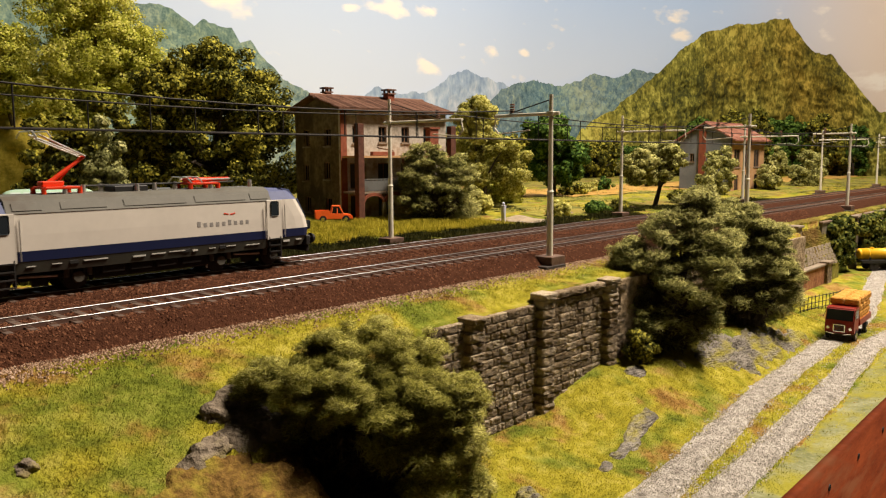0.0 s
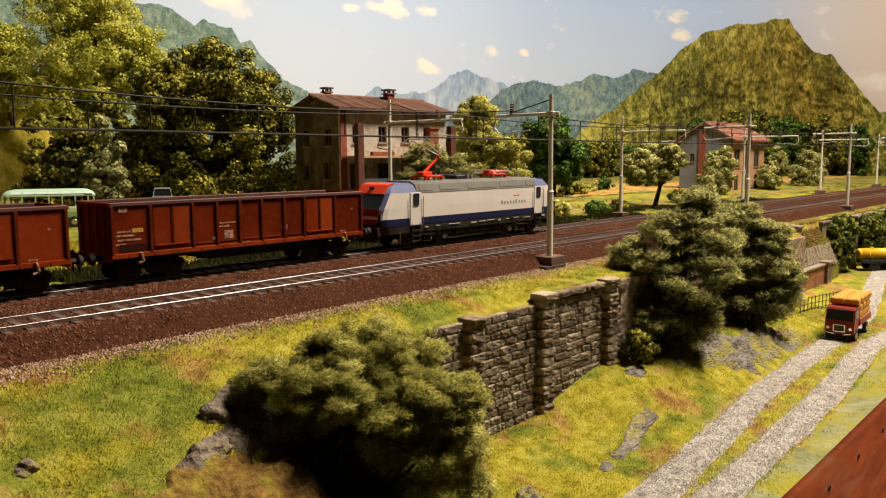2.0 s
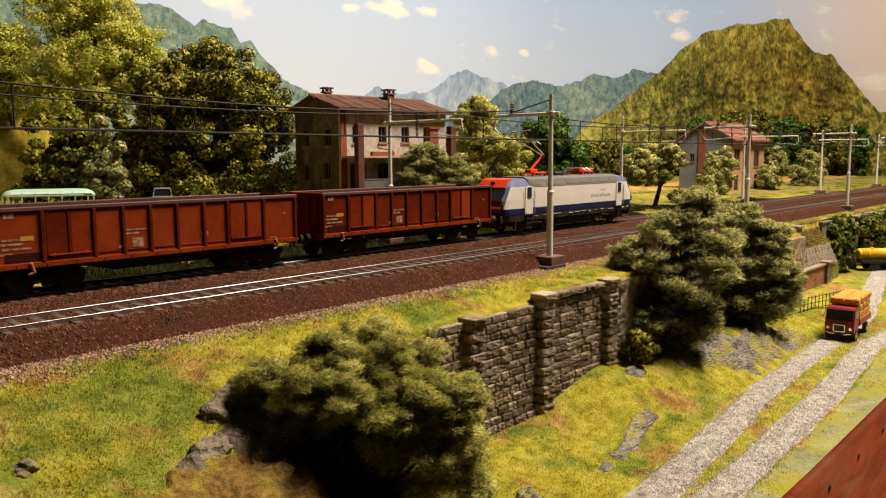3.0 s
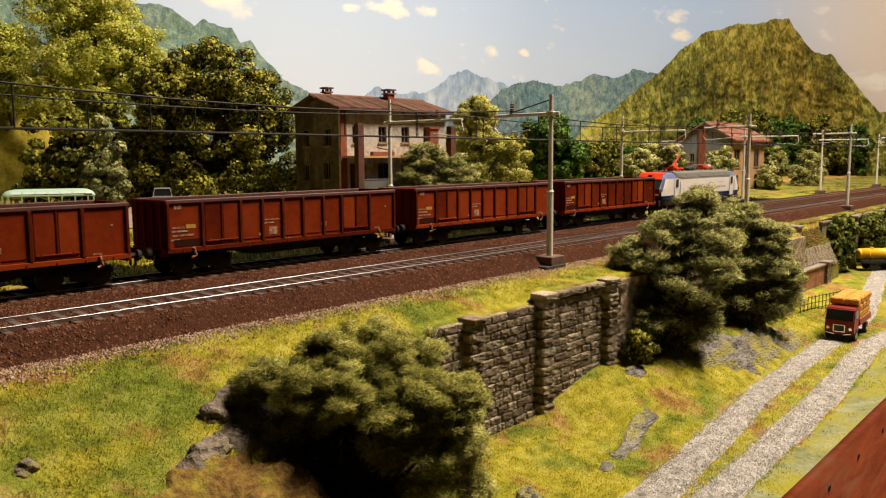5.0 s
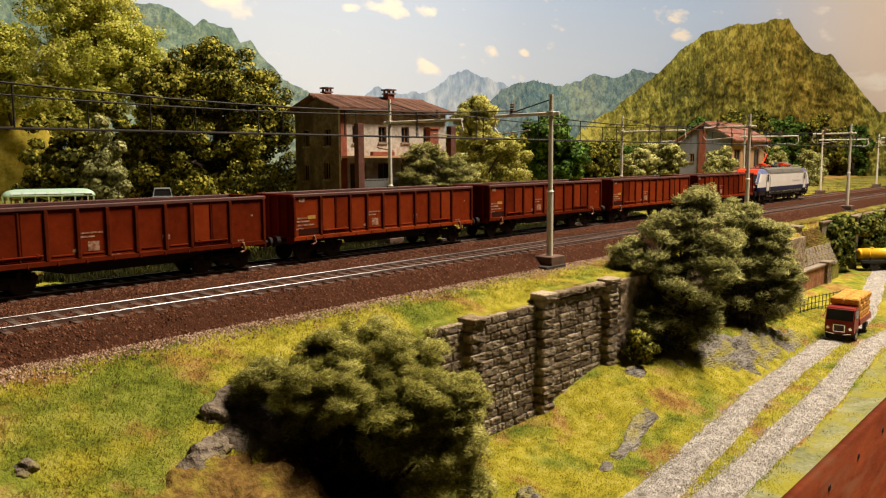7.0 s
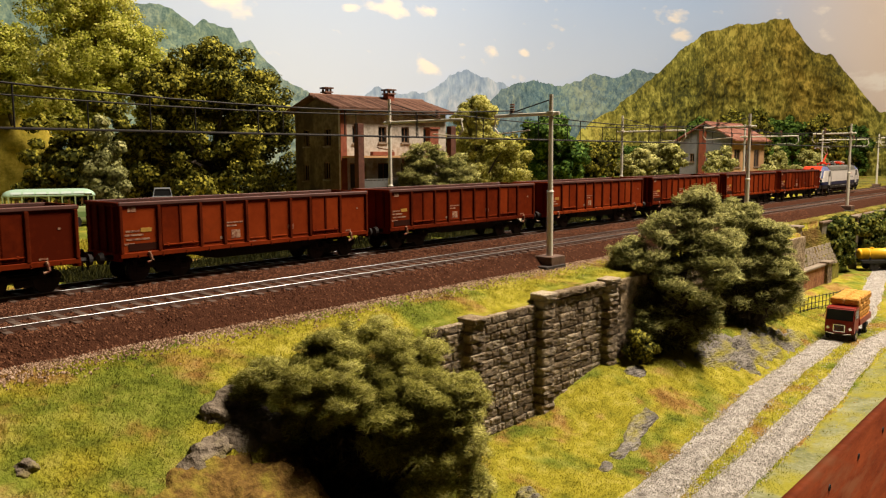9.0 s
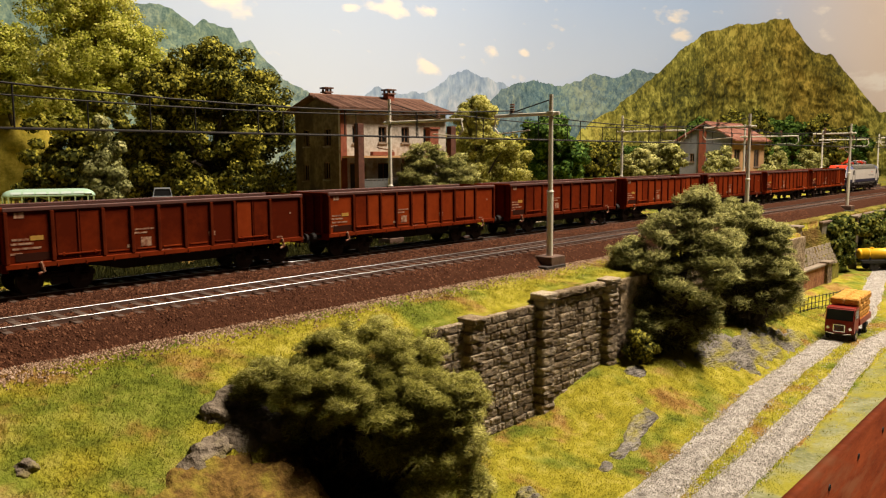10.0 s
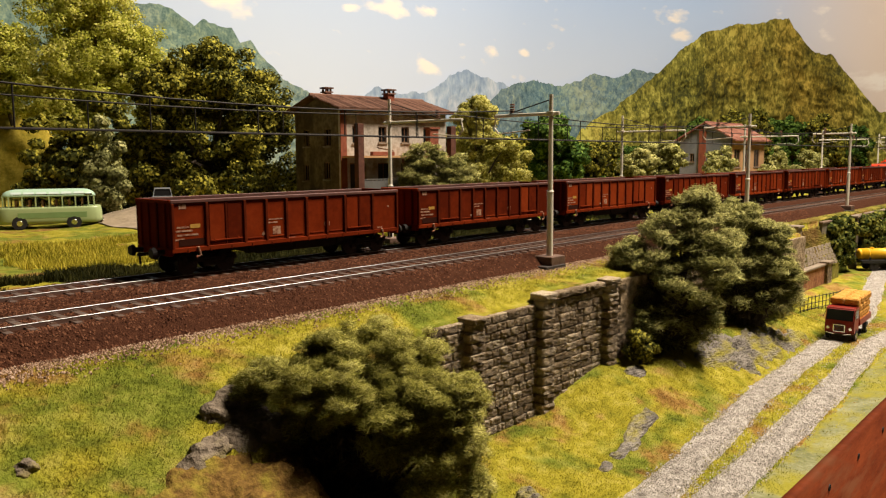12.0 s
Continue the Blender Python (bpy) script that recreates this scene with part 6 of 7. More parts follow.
def bus():
    """Small old coach, front towards -x."""
    b = thing("bus", spot(20.9, 33.6, float(land(22.5, 32.5)) + 0.02, -24), "small vintage coach in two greens with a mint roof", "bus")
    Lb, hw = 7.3, 1.12

    plan = [(0.0, -0.3), (0.05, -0.58), (0.2, -0.8), (0.45, -0.94), (0.85, -1.0), (Lb - 0.95, -1.0), (Lb - 0.5, -0.95), (Lb - 0.22, -0.82), (Lb - 0.06, -0.6), (Lb, -0.3)]
    plan += [(x, -y) for x, y in plan[::-1]]

    def shell(name, levels, mat, label=""):
        bm = B()
        rs = [[bm.verts.new((x0 + (Lb - 2 * x0) * x / Lb, y * hw * w, z)) for x, y in plan] for z, w, x0 in levels]
        for p, q in zip(rs[:-1], rs[1:]):
            for i in range(len(plan)):
                j = (i + 1) % len(plan)
                bm.faces.new((p[i], p[j], q[j], q[i]))
        bm.faces.new(rs[0][::-1])
        bm.faces.new(rs[-1])
        return part(name, bm, mat, b, label, True)
    shell("body", [(0.34, 0.9, 0.16), (0.45, 0.97, 0.05), (0.62, 1.0, 0.0), (1.1, 1.005, 0.0), (1.45, 0.995, 0.05), (1.6, 0.975, 0.1)], M_BUS_PALE, "pale green coach body")
    shell("roof", [(2.36, 0.94, 0.42), (2.5, 0.925, 0.46), (2.65, 0.87, 0.55), (2.78, 0.76, 0.72), (2.87, 0.6, 0.95), (2.92, 0.36, 1.3), (2.94, 0.1, 1.8)], M_BUS_ROOF, "mint green rounded roof")
    part("cabin_floor", box(B(), Lb / 2, 0, 1.5, Lb - 1, 1.9, 0.1), M_SEAT, b)
    for s in (-1, 1):
        part("side_panel", box(B(), Lb / 2 + 0.2, s * (hw + 0.004), 0.98, Lb - 2.6, 0.02, 0.42, 0.006), M_BUS, b, "darker green side flash")
        for i in range(7):
            x_ = 0.95 + i * 0.9
            part("window_post", box(B(), x_, s * 1.03, 2.0, 0.09, 0.05, 0.9), M_BUS_PALE, b)
        for x_ in (1.6, 5.3):
            bm = tube(B(), (x_, s * (hw - 0.05), 0.42), (x_, s * (hw + 0.012), 0.42), 0.52, 0.52, 18)
            part("wheel_arch", bm, M_BLACK, b)
            wheel(b, x_, s * (hw - 0.2), 0.42, 0.22, s)
        part("glazing", box(B(), Lb / 2 + 0.2, s * 0.99, 2.0, Lb - 1.5, 0.015, 0.84), bpy.data.materials.get("bus_glass") or clear_glass("bus_glass"), b)
        part("headlight", tube(B(), (0.1, s * 0.72, 0.85), (-0.02, s * 0.72, 0.85), 0.16, 0.13, 12), M_CHROME, b)
        for x_ in (0.55, Lb - 0.55):
            part("corner_post", box(B(), x_, s * 0.8, 2.0, 0.1, 0.1, 0.9), M_BUS_PALE, b)
    for i in range(6):
        part("seat", box(B(), 1.4 + i * 0.9, 0, 1.85, 0.16, 1.7, 0.6, 0.05), M_SEAT, b)
    for s in (-1, 1):
        part("roof_strip", box(B(), Lb / 2 + 0.3, s * 1.0, 2.5, Lb - 1.9, 0.06, 0.14, 0.02), M_CHROME, b, "bright silver strip above the windows")
    for s in (-1, 1):
        for i in range(6):
            part("roof_light", box(B(), 1.45 + i * 0.85, s * 0.955, 2.655, 0.7, 0.03, 0.22, 0.01, rx=s * 40), M_ROOF_LIGHT, b, "pale curved roof light")
    part("grille", box(B(), 0.02, 0, 0.85, 0.08, 0.8, 0.5, 0.04), M_BLACK, b)
    for x_ in (-0.05, Lb + 0.02):
        part("bumper", box(B(), x_, 0, 0.48, 0.12, 1.9, 0.14, 0.04), M_CHROME, b)
    return b


def clear_glass(name):
    m = bpy.data.materials.new(name)
    m.use_nodes = True
    q = m.node_tree.nodes["Principled BSDF"]
    q.inputs["Transmission Weight"].default_value, q.inputs["Roughness"].default_value, q.inputs["IOR"].default_value = 1.0, 0.02, 1.1
    q.inputs["Base Color"].default_value = (0.9, 0.93, 0.9, 1)
    return m


bus()


def saloon(name, m, length, width, height, mat, label, pickup=False):
    """A small car, front towards +x; with a load bed when it is a pickup."""
    c = thing(name, m, label, "pickup" if pickup else "car")
    Lc, h1 = length, height * 0.55
    bm = B()
    prism(bm, [(0, 0.3), (0, h1), (0.15, h1 + 0.05), (Lc - 0.9, h1), (Lc - 0.1, h1 - 0.12), (Lc, 0.3)], -width / 2, width / 2)
    bmesh.ops.bevel(bm, geom=list(bm.edges), offset=0.05, segments=2, affect="EDGES")
    part("body", bm, mat, c)
    a, b = (Lc * 0.42, Lc * 0.74) if pickup else (Lc * 0.1, Lc * 0.68)
    bm = B()
    for u, w in ((a, 0.25), (b, 0.55), ((a + b) / 2, 0.3)):
        for s in (-1, 1):
            tube(bm, (u + (0.15 if u == a else (-0.3 if u == b else 0)), s * (width / 2 - 0.2), height), (u, s * (width / 2 - 0.08), h1), 0.035)
    box(bm, (a + b) / 2 - 0.05, 0, height, b - a - 0.35, width - 0.35, 0.08, 0.03)
    part("cab_frame", bm, mat, c)
    bm = B()
    prism(bm, [(a + 0.04, h1), (a + 0.18, height - 0.05), (b - 0.34, height - 0.05), (b - 0.04, h1)], -width / 2 + 0.14, width / 2 - 0.14)
    part("glazing", bm, M_PANE, c)
    if pickup:
        bm = B()
        for s in (-1, 1):
            box(bm, Lc * 0.2, s * (width / 2 - 0.04), h1 + 0.12, Lc * 0.4, 0.06, 0.25)
        box(bm, 0.05, 0, h1 + 0.12, 0.06, width, 0.25)
        part("load_bed", bm, mat, c)
    for u in (Lc * 0.2, Lc * 0.8):
        for s in (-1, 1):
            wheel(c, u, s * (width / 2 - 0.16), 0.3, 0.18, s)
    return c


saloon("pickup", spot(40.5, 20.4, float(land(41, 20.4)), -35), 3.1, 1.4, 1.35, M_ORANGE, "bright orange pickup standing before the farmhouse", True)
saloon("car", spot(31.6, 28.6, float(land(32.2, 30)) - 0.05, 62), 3.8, 1.6, 1.4, M_SILVERCAR, "silver-grey small car parked under the trees")


def lorry():
    """Old forward-control lorry with straw bales; front towards -x."""
    t = thing("lorry", spot(53.6, -16.25, float(land(55, -16.2)) + 0.02, 3), "old dark red lorry loaded with golden straw bales", "lorry")
    hw = 0.86
    bm = B()
    prism(bm, [(0.06, 0.5), (0.0, 0.9), (0.04, 1.35), (0.22, 2.1), (0.34, 2.18), (1.4, 2.18), (1.4, 0.5)], -hw, hw)
    bmesh.ops.bevel(bm, geom=list(bm.edges), offset=0.06, segments=2, affect="EDGES")
    cab = part("cab", bm, M_LORRY, t, "dark red cab")
    bm = B()
    prism(bm, [(0.02, 1.38), (0.19, 2.05), (0.16, 2.05), (-0.01, 1.38)], -hw + 0.08, hw - 0.08)
    part("windscreen", bm, M_PANE, cab, "dark windscreen")
    for s in (-1, 1):
        part("side_window", box(B(), 0.8, s * (hw + 0.002), 1.72, 0.75, 0.02, 0.55, 0.005), M_PANE, cab)
        part("mirror_arm", tube(B(), (0.1, s * hw, 1.9), (-0.05, s * (hw + 0.12), 1.5), 0.02), M_CHROME, cab)
        part("headlight", tube(B(), (0.04, s * 0.66, 0.86), (-0.04, s * 0.66, 0.86), 0.11, 0.1, 12), M_CHROME, cab)
        part("bumper_bar", box(B(), -0.06, s * 0.5, 0.52, 0.08, 0.5, 0.08, 0.02, rx=s * 10), M_CHROME, cab, "pale bumper bar")
        for x_ in (0.75, 3.9):
            wheel(t, x_, s * (hw - 0.2), 0.38, 0.22, s)
        part("side_board", box(B(), 3.2, s * (hw + 0.03), 1.08, 3.4, 0.06, 0.4, 0.01), M_LORRY, t)
    bm = B()
    for a, b, c, d in ((-0.36, 0.36, 1.05, 1.12), (-0.36, 0.36, 0.62, 0.69), (-0.36, -0.29, 0.69, 1.05), (0.29, 0.36, 0.69, 1.05)):
        box(bm, -0.03, (a + b) / 2, (c + d) / 2, 0.07, b - a, d - c, 0.015)
    part("grille_frame", bm, M_CHROME, cab, "pale chrome grille frame")
    bm = B()
    for k in range(6):
        box(bm, -0.005, 0, 0.72 + k * 0.06, 0.04, 0.58, 0.025)
    part("grille", bm, M_GREY, cab)
    part("chassis", box(B(), 2.6, 0, 0.6, 4.6, 0.9, 0.2), M_BLACK, t)
    part("load_floor", box(B(), 3.2, 0, 0.86, 3.5, 1.7, 0.08), M_LORRY, t)
    part("tail_board", box(B(), 4.93, 0, 1.08, 0.06, 1.75, 0.4, 0.01), M_LORRY, t)
    part("head_board", box(B(), 1.52, 0, 1.2, 0.06, 1.75, 0.7, 0.01), M_LORRY, t)
    return t


lorry()
bale_bm = box(B(), 0, 0, 0.23, 1.0, 0.82, 0.44, 0.07)
g_ = random.Random(9)
for v in bale_bm.verts:
    v.co += Vector((g_.uniform(-.02, .02), g_.uniform(-.02, .02), g_.uniform(-.015, .015)))
bale_mesh = None
base_z = float(land(55, -16.2)) + 0.92
for lay in range(4):
    for i in range(4 if lay == 3 else 3):
        for s in (-1, 1):
            x0 = (1.55 + 0.53 if lay < 3 else 1.0 + 0.45) + i * 1.05
            m = Matrix.Translation((53.6 * K, -16.25 * K, base_z * K)) @ pose(0, 0, 0, 0, 0, 3) @ spot(x0 + g_.uniform(-.03, .03), s * 0.43, lay * 0.445, g_.uniform(-3, 3))
            if bale_mesh is None:
                ob = part("straw_bale", bale_bm, M_STRAW)
                bale_mesh = ob.data
            else:
                ob = new("straw_bale", bale_mesh)
            ob.matrix_basis = m
            tagged(ob, "golden yellow straw bale stacked on the lorry", "straw bale", "bales on the lorry")


def tank_wagon():
    t = thing("tank_wagon", spot(82.2, -9.9, float(land(83, -10.6)) + 0.05, -47), "yellow cylindrical tank wagon on a black frame", "tank wagon")
    Lw = 7.5
    bm = tube(B(), (0.2, 0, 1.5), (Lw, 0, 1.5), 0.55, 0.55, 24)
    tube(bm, (0.05, 0, 1.5), (0.2, 0, 1.5), 0.38, 0.55, 24)
    tank = part("tank", bm, M_TANK, t, "bright yellow tank", True)
    for x_ in (0.9, 2.6, 4.3, 6.0):
        part("tank_band", tube(B(), (x_, 0, 1.5), (x_ + 0.1, 0, 1.5), 0.575, 0.575, 24), M_TANK, tank)
        part("manhole", tube(B(), (x_ + 0.5, 0, 2.0), (x_ + 0.5, 0, 2.15), 0.2, 0.2, 12), M_TANK, tank)
    bm = box(B(), Lw / 2, 0, 0.85, Lw, 1.9, 0.28)
    for x_ in (0.8, 2.4, 4.0, 5.6, 7.0):
        box(bm, x_, -0.85, 0.95, 0.16, 0.1, 0.6)
        box(bm, x_, 0.85, 0.95, 0.16, 0.1, 0.6)
    part("frame", bm, M_BLACK, t)
    for x_ in (1.3, 3.0, 5.6):
        wheelset(t, x_)
    return t


tank_wagon()

# ---- abutment, brick wall, ivy wall and railing down by the road ----
M_IVYWALL = surface("ivy_wall_stone", [(0.12, 0.10, 0.07), (0.24, 0.2, 0.15)], 0.8, 0.95, bump=0.1)


def masonry(name, x0, x1, y0, y1, z0, z1, mat, label, cap=True):
    w = thing(name, spot(0, 0, 0), label, "wall", kind="structure")
    part("core", box(B(), (x0 + x1) / 2, (y0 + y1) / 2, (z0 + z1) / 2, x1 - x0, y1 - y0, z1 - z0, 0.02), mat, w)
    if cap:
        part("coping", box(B(), (x0 + x1) / 2, (y0 + y1) / 2, z1 + 0.1, x1 - x0 + 0.25, y1 - y0 + 0.25, 0.2, 0.04), M_CONCRETE, w)
    return w


masonry("rear_wall", 34.45, 62.4, -11.25, -10.9, -7.2, -1.3, M_STONE, "plain stone retaining wall shaded by the trees", False)
masonry("abutment", 64.6, 65.8, -9.9, -8.5, -7, -0.95, M_STONE, "stone bridge abutment pier with pale coping")
masonry("brick_wall", 64.9, 71.0, -10.25, -9.85, -7, -4.55, M_BRICK_OLD, "low orange-red brick wall with stone coping beside the road")
masonry("brick_pillar", 71.0, 72.2, -10.5, -9.7, -7, -4.4, M_STONE, "dark stone pillar ending the brick wall")
masonry("ivy_wall", 74.0, 120.0, -9.0, -8.5, -7, -1.25, M_IVYWALL, "ivy-grown retaining wall below the railway")
masonry("wall_post", 82.6, 83.4, -9.6, -9.0, -7, -1.2, M_MORTAR, "dark weathered wall post")
w = thing("paved_slope", spot(0, 0, 0), "sloping bank paved with pale flat stones", "paving", kind="structure")
bm = B()
prism(bm, [(-10.0, -4.9), (-8.5, -1.0), (-8.3, -1.0), (-8.3, -7), (-10.0, -7)], 66.6, 76, "x")
part("slope", bm, M_FIELD_GREEN, w)
n = 9000
u = rng.random(n)
v = rng.normal(size=(n, 4, 3)) * 0.06
v += np.stack([rng.uniform(66.6, 76, n), -10.0 + 1.5 * u, -4.9 + 3.9 * u], -1)[:, None]
tagged(soup("slope_turf", v.reshape(-1, 3), (np.array([(0, 1, 2), (0, 2, 3), (0, 3, 1), (1, 3, 2)])[None] + (np.arange(n) * 4)[:, None, None]).reshape(-1, 3), M_FIELD_GREEN, w), kind="stuff")
gp = random.Random(8)
for i in range(11):
    for k in range(4):
        bm = box(B(), 0, 0, 0, 0.78, 0.5, 0.16, 0.05)
        o = part("paving_stone", bm, M_CONCRETE, w)
        u = 0.08 + k * 0.115
        o.matrix_basis = spot(66.9 + i * 0.82 + 0.3 * (k % 2), -10.0 + 1.5 * u * 1.0, -4.9 + 3.9 * u + 0.03, gp.uniform(-8, 8), 69)


def railing():
    r = thing("railing", spot(58.2, -12.4, float(land(60, -12.9)), -12), "thin dark iron railing beside the road", "railing")
    bm = B()
    for z in (0.95, 0.5, 0.1):
        tube(bm, (0, 0, z), (6.5, 0, z), 0.03)
    part("rails", bm, M_WIRE, r)
    for i in range(14):
        part("baluster", tube(B(), (i * 0.5, 0, -0.2), (i * 0.5, 0, 1.05), 0.025), M_WIRE, r)


railing()

# ---- screws in the fascia ----
for x_ in (27.5, 31.5, 35.5, 39.5, 43.5):
    z_ = float(land(x_, EDGE_Y)) - 0.9
    ob = part("screw", tube(tube(B(), (0, 0, 0), (0, -0.03, 0), 0.14, 0.12, 10), (0, -0.03, 0), (0, -0.035, 0), 0.08, 0.06, 6), M_BLACK)
    ob.matrix_basis = spot(x_, EDGE_Y - 0.4, z_)
    tagged(ob, "dark countersunk screw in the brown board", "screw", "screws of the fascia")

# ---- a small painted figure on the lane ----
bm = B()
tube(bm, (0, 0.1, 0), (0, 0.08, 0.85), 0.1, 0.13)
tube(bm, (0, -0.1, 0), (0, -0.08, 0.85), 0.1, 0.13)
tube(bm, (0, 0, 0.8), (0, 0, 1.45), 0.2, 0.24)
bmesh.ops.create_icosphere(bm, subdivisions=2, radius=0.14, matrix=Matrix.Translation((0, 0, 1.62)))
ob = part("figurine", bm, plain("figurine_paint", (0.5, 0.5, 0.6), 0.6))
ob.matrix_basis = spot(52.6, 10.2, float(land(52.6, 10.2)))
tagged(ob, "tiny painted figurine standing on the lane", "figurine")

# ---- printed backdrop ----


def wall_line(s):
    """Place on the backdrop's plan at length s: straight, then a rounded corner."""
    s = np.asarray(s, float)
    a = np.clip((s - 150) / 80, 0, np.pi / 2)
    x = np.where(s < 150, s, 150 + 80 * np.sin(a))
    y = np.where(s < 150, 80.0, 80 * np.cos(a)) - np.clip(s - 150 - 40 * np.pi, 0, 400)
    return x, y


def relief(name, s0, s1, ds, peaks, z0, off, material, bulge, rough, seed, label, rows=30):
    """A range of hills before the backdrop: crest through a few peaks, made uneven by noise."""
    s = np.arange(s0, s1, ds)
    ps, pz = zip(*peaks)
    crest = np.interp(s, ps, pz) + fbm(s, s * 0, 0.35, seed, 5) * rough + np.abs(fbm(s, s * 0 + 4, 0.22, seed + 3, 4)) * rough * 1.2 - 0.3 * rough + fnoise(s, s * 0, 1.7, seed + 1) * 0.22
    t = np.linspace(0, 1, rows)
    S, T = np.meshgrid(s, t, indexing="ij")
    Z = z0 + (crest[:, None] - z0) * T
    O = off + bulge * (1 - T) + np.abs(fbm(S + Z * 0.25, Z * 0.12, 0.22, seed + 5, 4)) * bulge * 0.5 * (1 - T ** 4) + fbm(S, Z, 1.1, seed + 2, 4) * 0.6 * (1 - T ** 8) + fbm(S, Z, 0.16, seed + 9, 5) * bulge * 0.35 * np.minimum(1, 4 * (1 - T) * T + 0.1)
    x0, y0 = wall_line(S)
    x1, y1 = wall_line(S + 0.1)
    nx, ny = (y1 - y0) / 0.1, -(x1 - x0) / 0.1
    V = np.stack([x0 + nx * O, y0 + ny * O, Z], -1)
    n, m = S.shape
    i = np.arange(n * m).reshape(n, m)
    f = np.stack([i[:-1, :-1], i[1:, :-1], i[1:, 1:], i[:-1, 1:]], -1).reshape(-1, 4)
    tagged(soup(name, V.reshape(-1, 3), f, material, None, "", True), label, "mountains", kind="structure")


def wooded(name, dark, mid, light, warm, scale, upright=0.4):
    """A printed wooded slope: broad light and warm areas under a grain of upright tree crowns."""
    m = bpy.data.materials.new(name)
    m.use_nodes = True
    nd, lk = m.node_tree.nodes, m.node_tree.links
    bsdf = nd["Principled BSDF"]
    bsdf.inputs["Roughness"].default_value, bsdf.inputs["Specular IOR Level"].default_value = 0.95, 0.04
    tc = nd.new("ShaderNodeTexCoord")

    def noise_node(size, zscale, detail, distort=0.0):
        mp = nd.new("ShaderNodeMapping")
        mp.inputs["Scale"].default_value = (1, 1, zscale)
        lk.new(tc.outputs["Object"], mp.inputs[0])
        n = nd.new("ShaderNodeTexNoise")
        n.inputs["Scale"].default_value, n.inputs["Detail"].default_value, n.inputs["Distortion"].default_value = size / K, detail, distort
        lk.new(mp.outputs[0], n.inputs["Vector"])
        return n.outputs["Fac"]

    def calc(op, a, b):
        n = nd.new("ShaderNodeMath")
        n.operation = op
        for i, v in enumerate((a, b)):
            if isinstance(v, (int, float)):
                n.inputs[i].default_value = v
            else:
                lk.new(v, n.inputs[i])
        return n.outputs[0]
    broad, crowns, fine = noise_node(0.06 * scale, 0.6, 2.0), noise_node(0.8 * scale, upright, 4.0, 0.6), noise_node(2.6 * scale, upright * 1.2, 4.0)
    value = calc("ADD", calc("MULTIPLY", broad, 1.5), calc("ADD", calc("MULTIPLY", crowns, 1.9), calc("MULTIPLY", fine, 1.4)))
    value = calc("ADD", calc("MULTIPLY", calc("SUBTRACT", value, 2.4), 0.85), 0.46)
    ramp = nd.new("ShaderNodeValToRGB")
    el = ramp.color_ramp.elements
    el[0].position, el[0].color, el[1].position, el[1].color = 0.12, (*dark, 1), 0.9, (*light, 1)
    el.new(0.5).color = (*mid, 1)
    lk.new(value, ramp.inputs[0])
    f = nd.new("ShaderNodeMapRange")
    f.inputs["From Min"].default_value, f.inputs["From Max"].default_value, f.inputs["To Max"].default_value = 0.45, 0.62, 0.75
    lk.new(noise_node(0.05 * scale, 0.5, 3.0), f.inputs["Value"])
    mix = nd.new("ShaderNodeMix")
    mix.data_type, mix.blend_type = "RGBA", "MULTIPLY"
    lk.new(f.outputs[0], mix.inputs["Factor"])
    lk.new(ramp.outputs[0], mix.inputs[6])
    mix.inputs[7].default_value = (*warm, 1)
    lk.new(mix.outputs[2], bsdf.inputs["Base Color"])
    return m


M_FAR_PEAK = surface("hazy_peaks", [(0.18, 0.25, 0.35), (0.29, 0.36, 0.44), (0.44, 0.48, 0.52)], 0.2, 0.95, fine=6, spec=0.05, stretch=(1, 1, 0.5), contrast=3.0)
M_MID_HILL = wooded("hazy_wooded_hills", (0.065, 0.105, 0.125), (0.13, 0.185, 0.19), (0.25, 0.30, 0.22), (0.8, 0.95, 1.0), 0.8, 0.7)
M_HILL = wooded("wooded_hill", (0.042, 0.044, 0.012), (0.15, 0.14, 0.025), (0.37, 0.335, 0.07), (0.85, 0.62, 0.5), 0.85)
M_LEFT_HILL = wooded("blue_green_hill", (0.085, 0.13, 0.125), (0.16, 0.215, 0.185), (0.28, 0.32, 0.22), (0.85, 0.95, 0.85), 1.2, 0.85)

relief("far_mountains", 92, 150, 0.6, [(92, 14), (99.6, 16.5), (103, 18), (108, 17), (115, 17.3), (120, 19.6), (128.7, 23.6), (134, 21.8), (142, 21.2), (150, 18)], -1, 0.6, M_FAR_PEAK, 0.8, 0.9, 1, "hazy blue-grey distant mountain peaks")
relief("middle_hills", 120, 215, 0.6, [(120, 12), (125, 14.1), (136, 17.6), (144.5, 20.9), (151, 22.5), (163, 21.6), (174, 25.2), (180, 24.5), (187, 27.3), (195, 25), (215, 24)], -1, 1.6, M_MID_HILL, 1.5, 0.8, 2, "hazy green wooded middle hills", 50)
relief("near_hill", 165, 290, 0.35, [(165, 10), (173, 13.7), (180.6, 17.4), (192.5, 25.6), (204, 34.8), (207, 37.2), (220, 39.2), (229, 40.3), (233, 34.3), (236, 31), (240, 31), (244.6, 24.5), (252, 16), (270, 14), (290, 12)], -1, 2.6, M_HILL, 5.0, 0.9, 3, "steep olive-green wooded hill", 110)
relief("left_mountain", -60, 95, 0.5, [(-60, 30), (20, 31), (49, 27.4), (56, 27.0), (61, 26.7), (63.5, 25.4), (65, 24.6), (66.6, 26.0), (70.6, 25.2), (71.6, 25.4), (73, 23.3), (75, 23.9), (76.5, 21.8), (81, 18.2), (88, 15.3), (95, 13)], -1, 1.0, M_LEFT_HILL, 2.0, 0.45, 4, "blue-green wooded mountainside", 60)


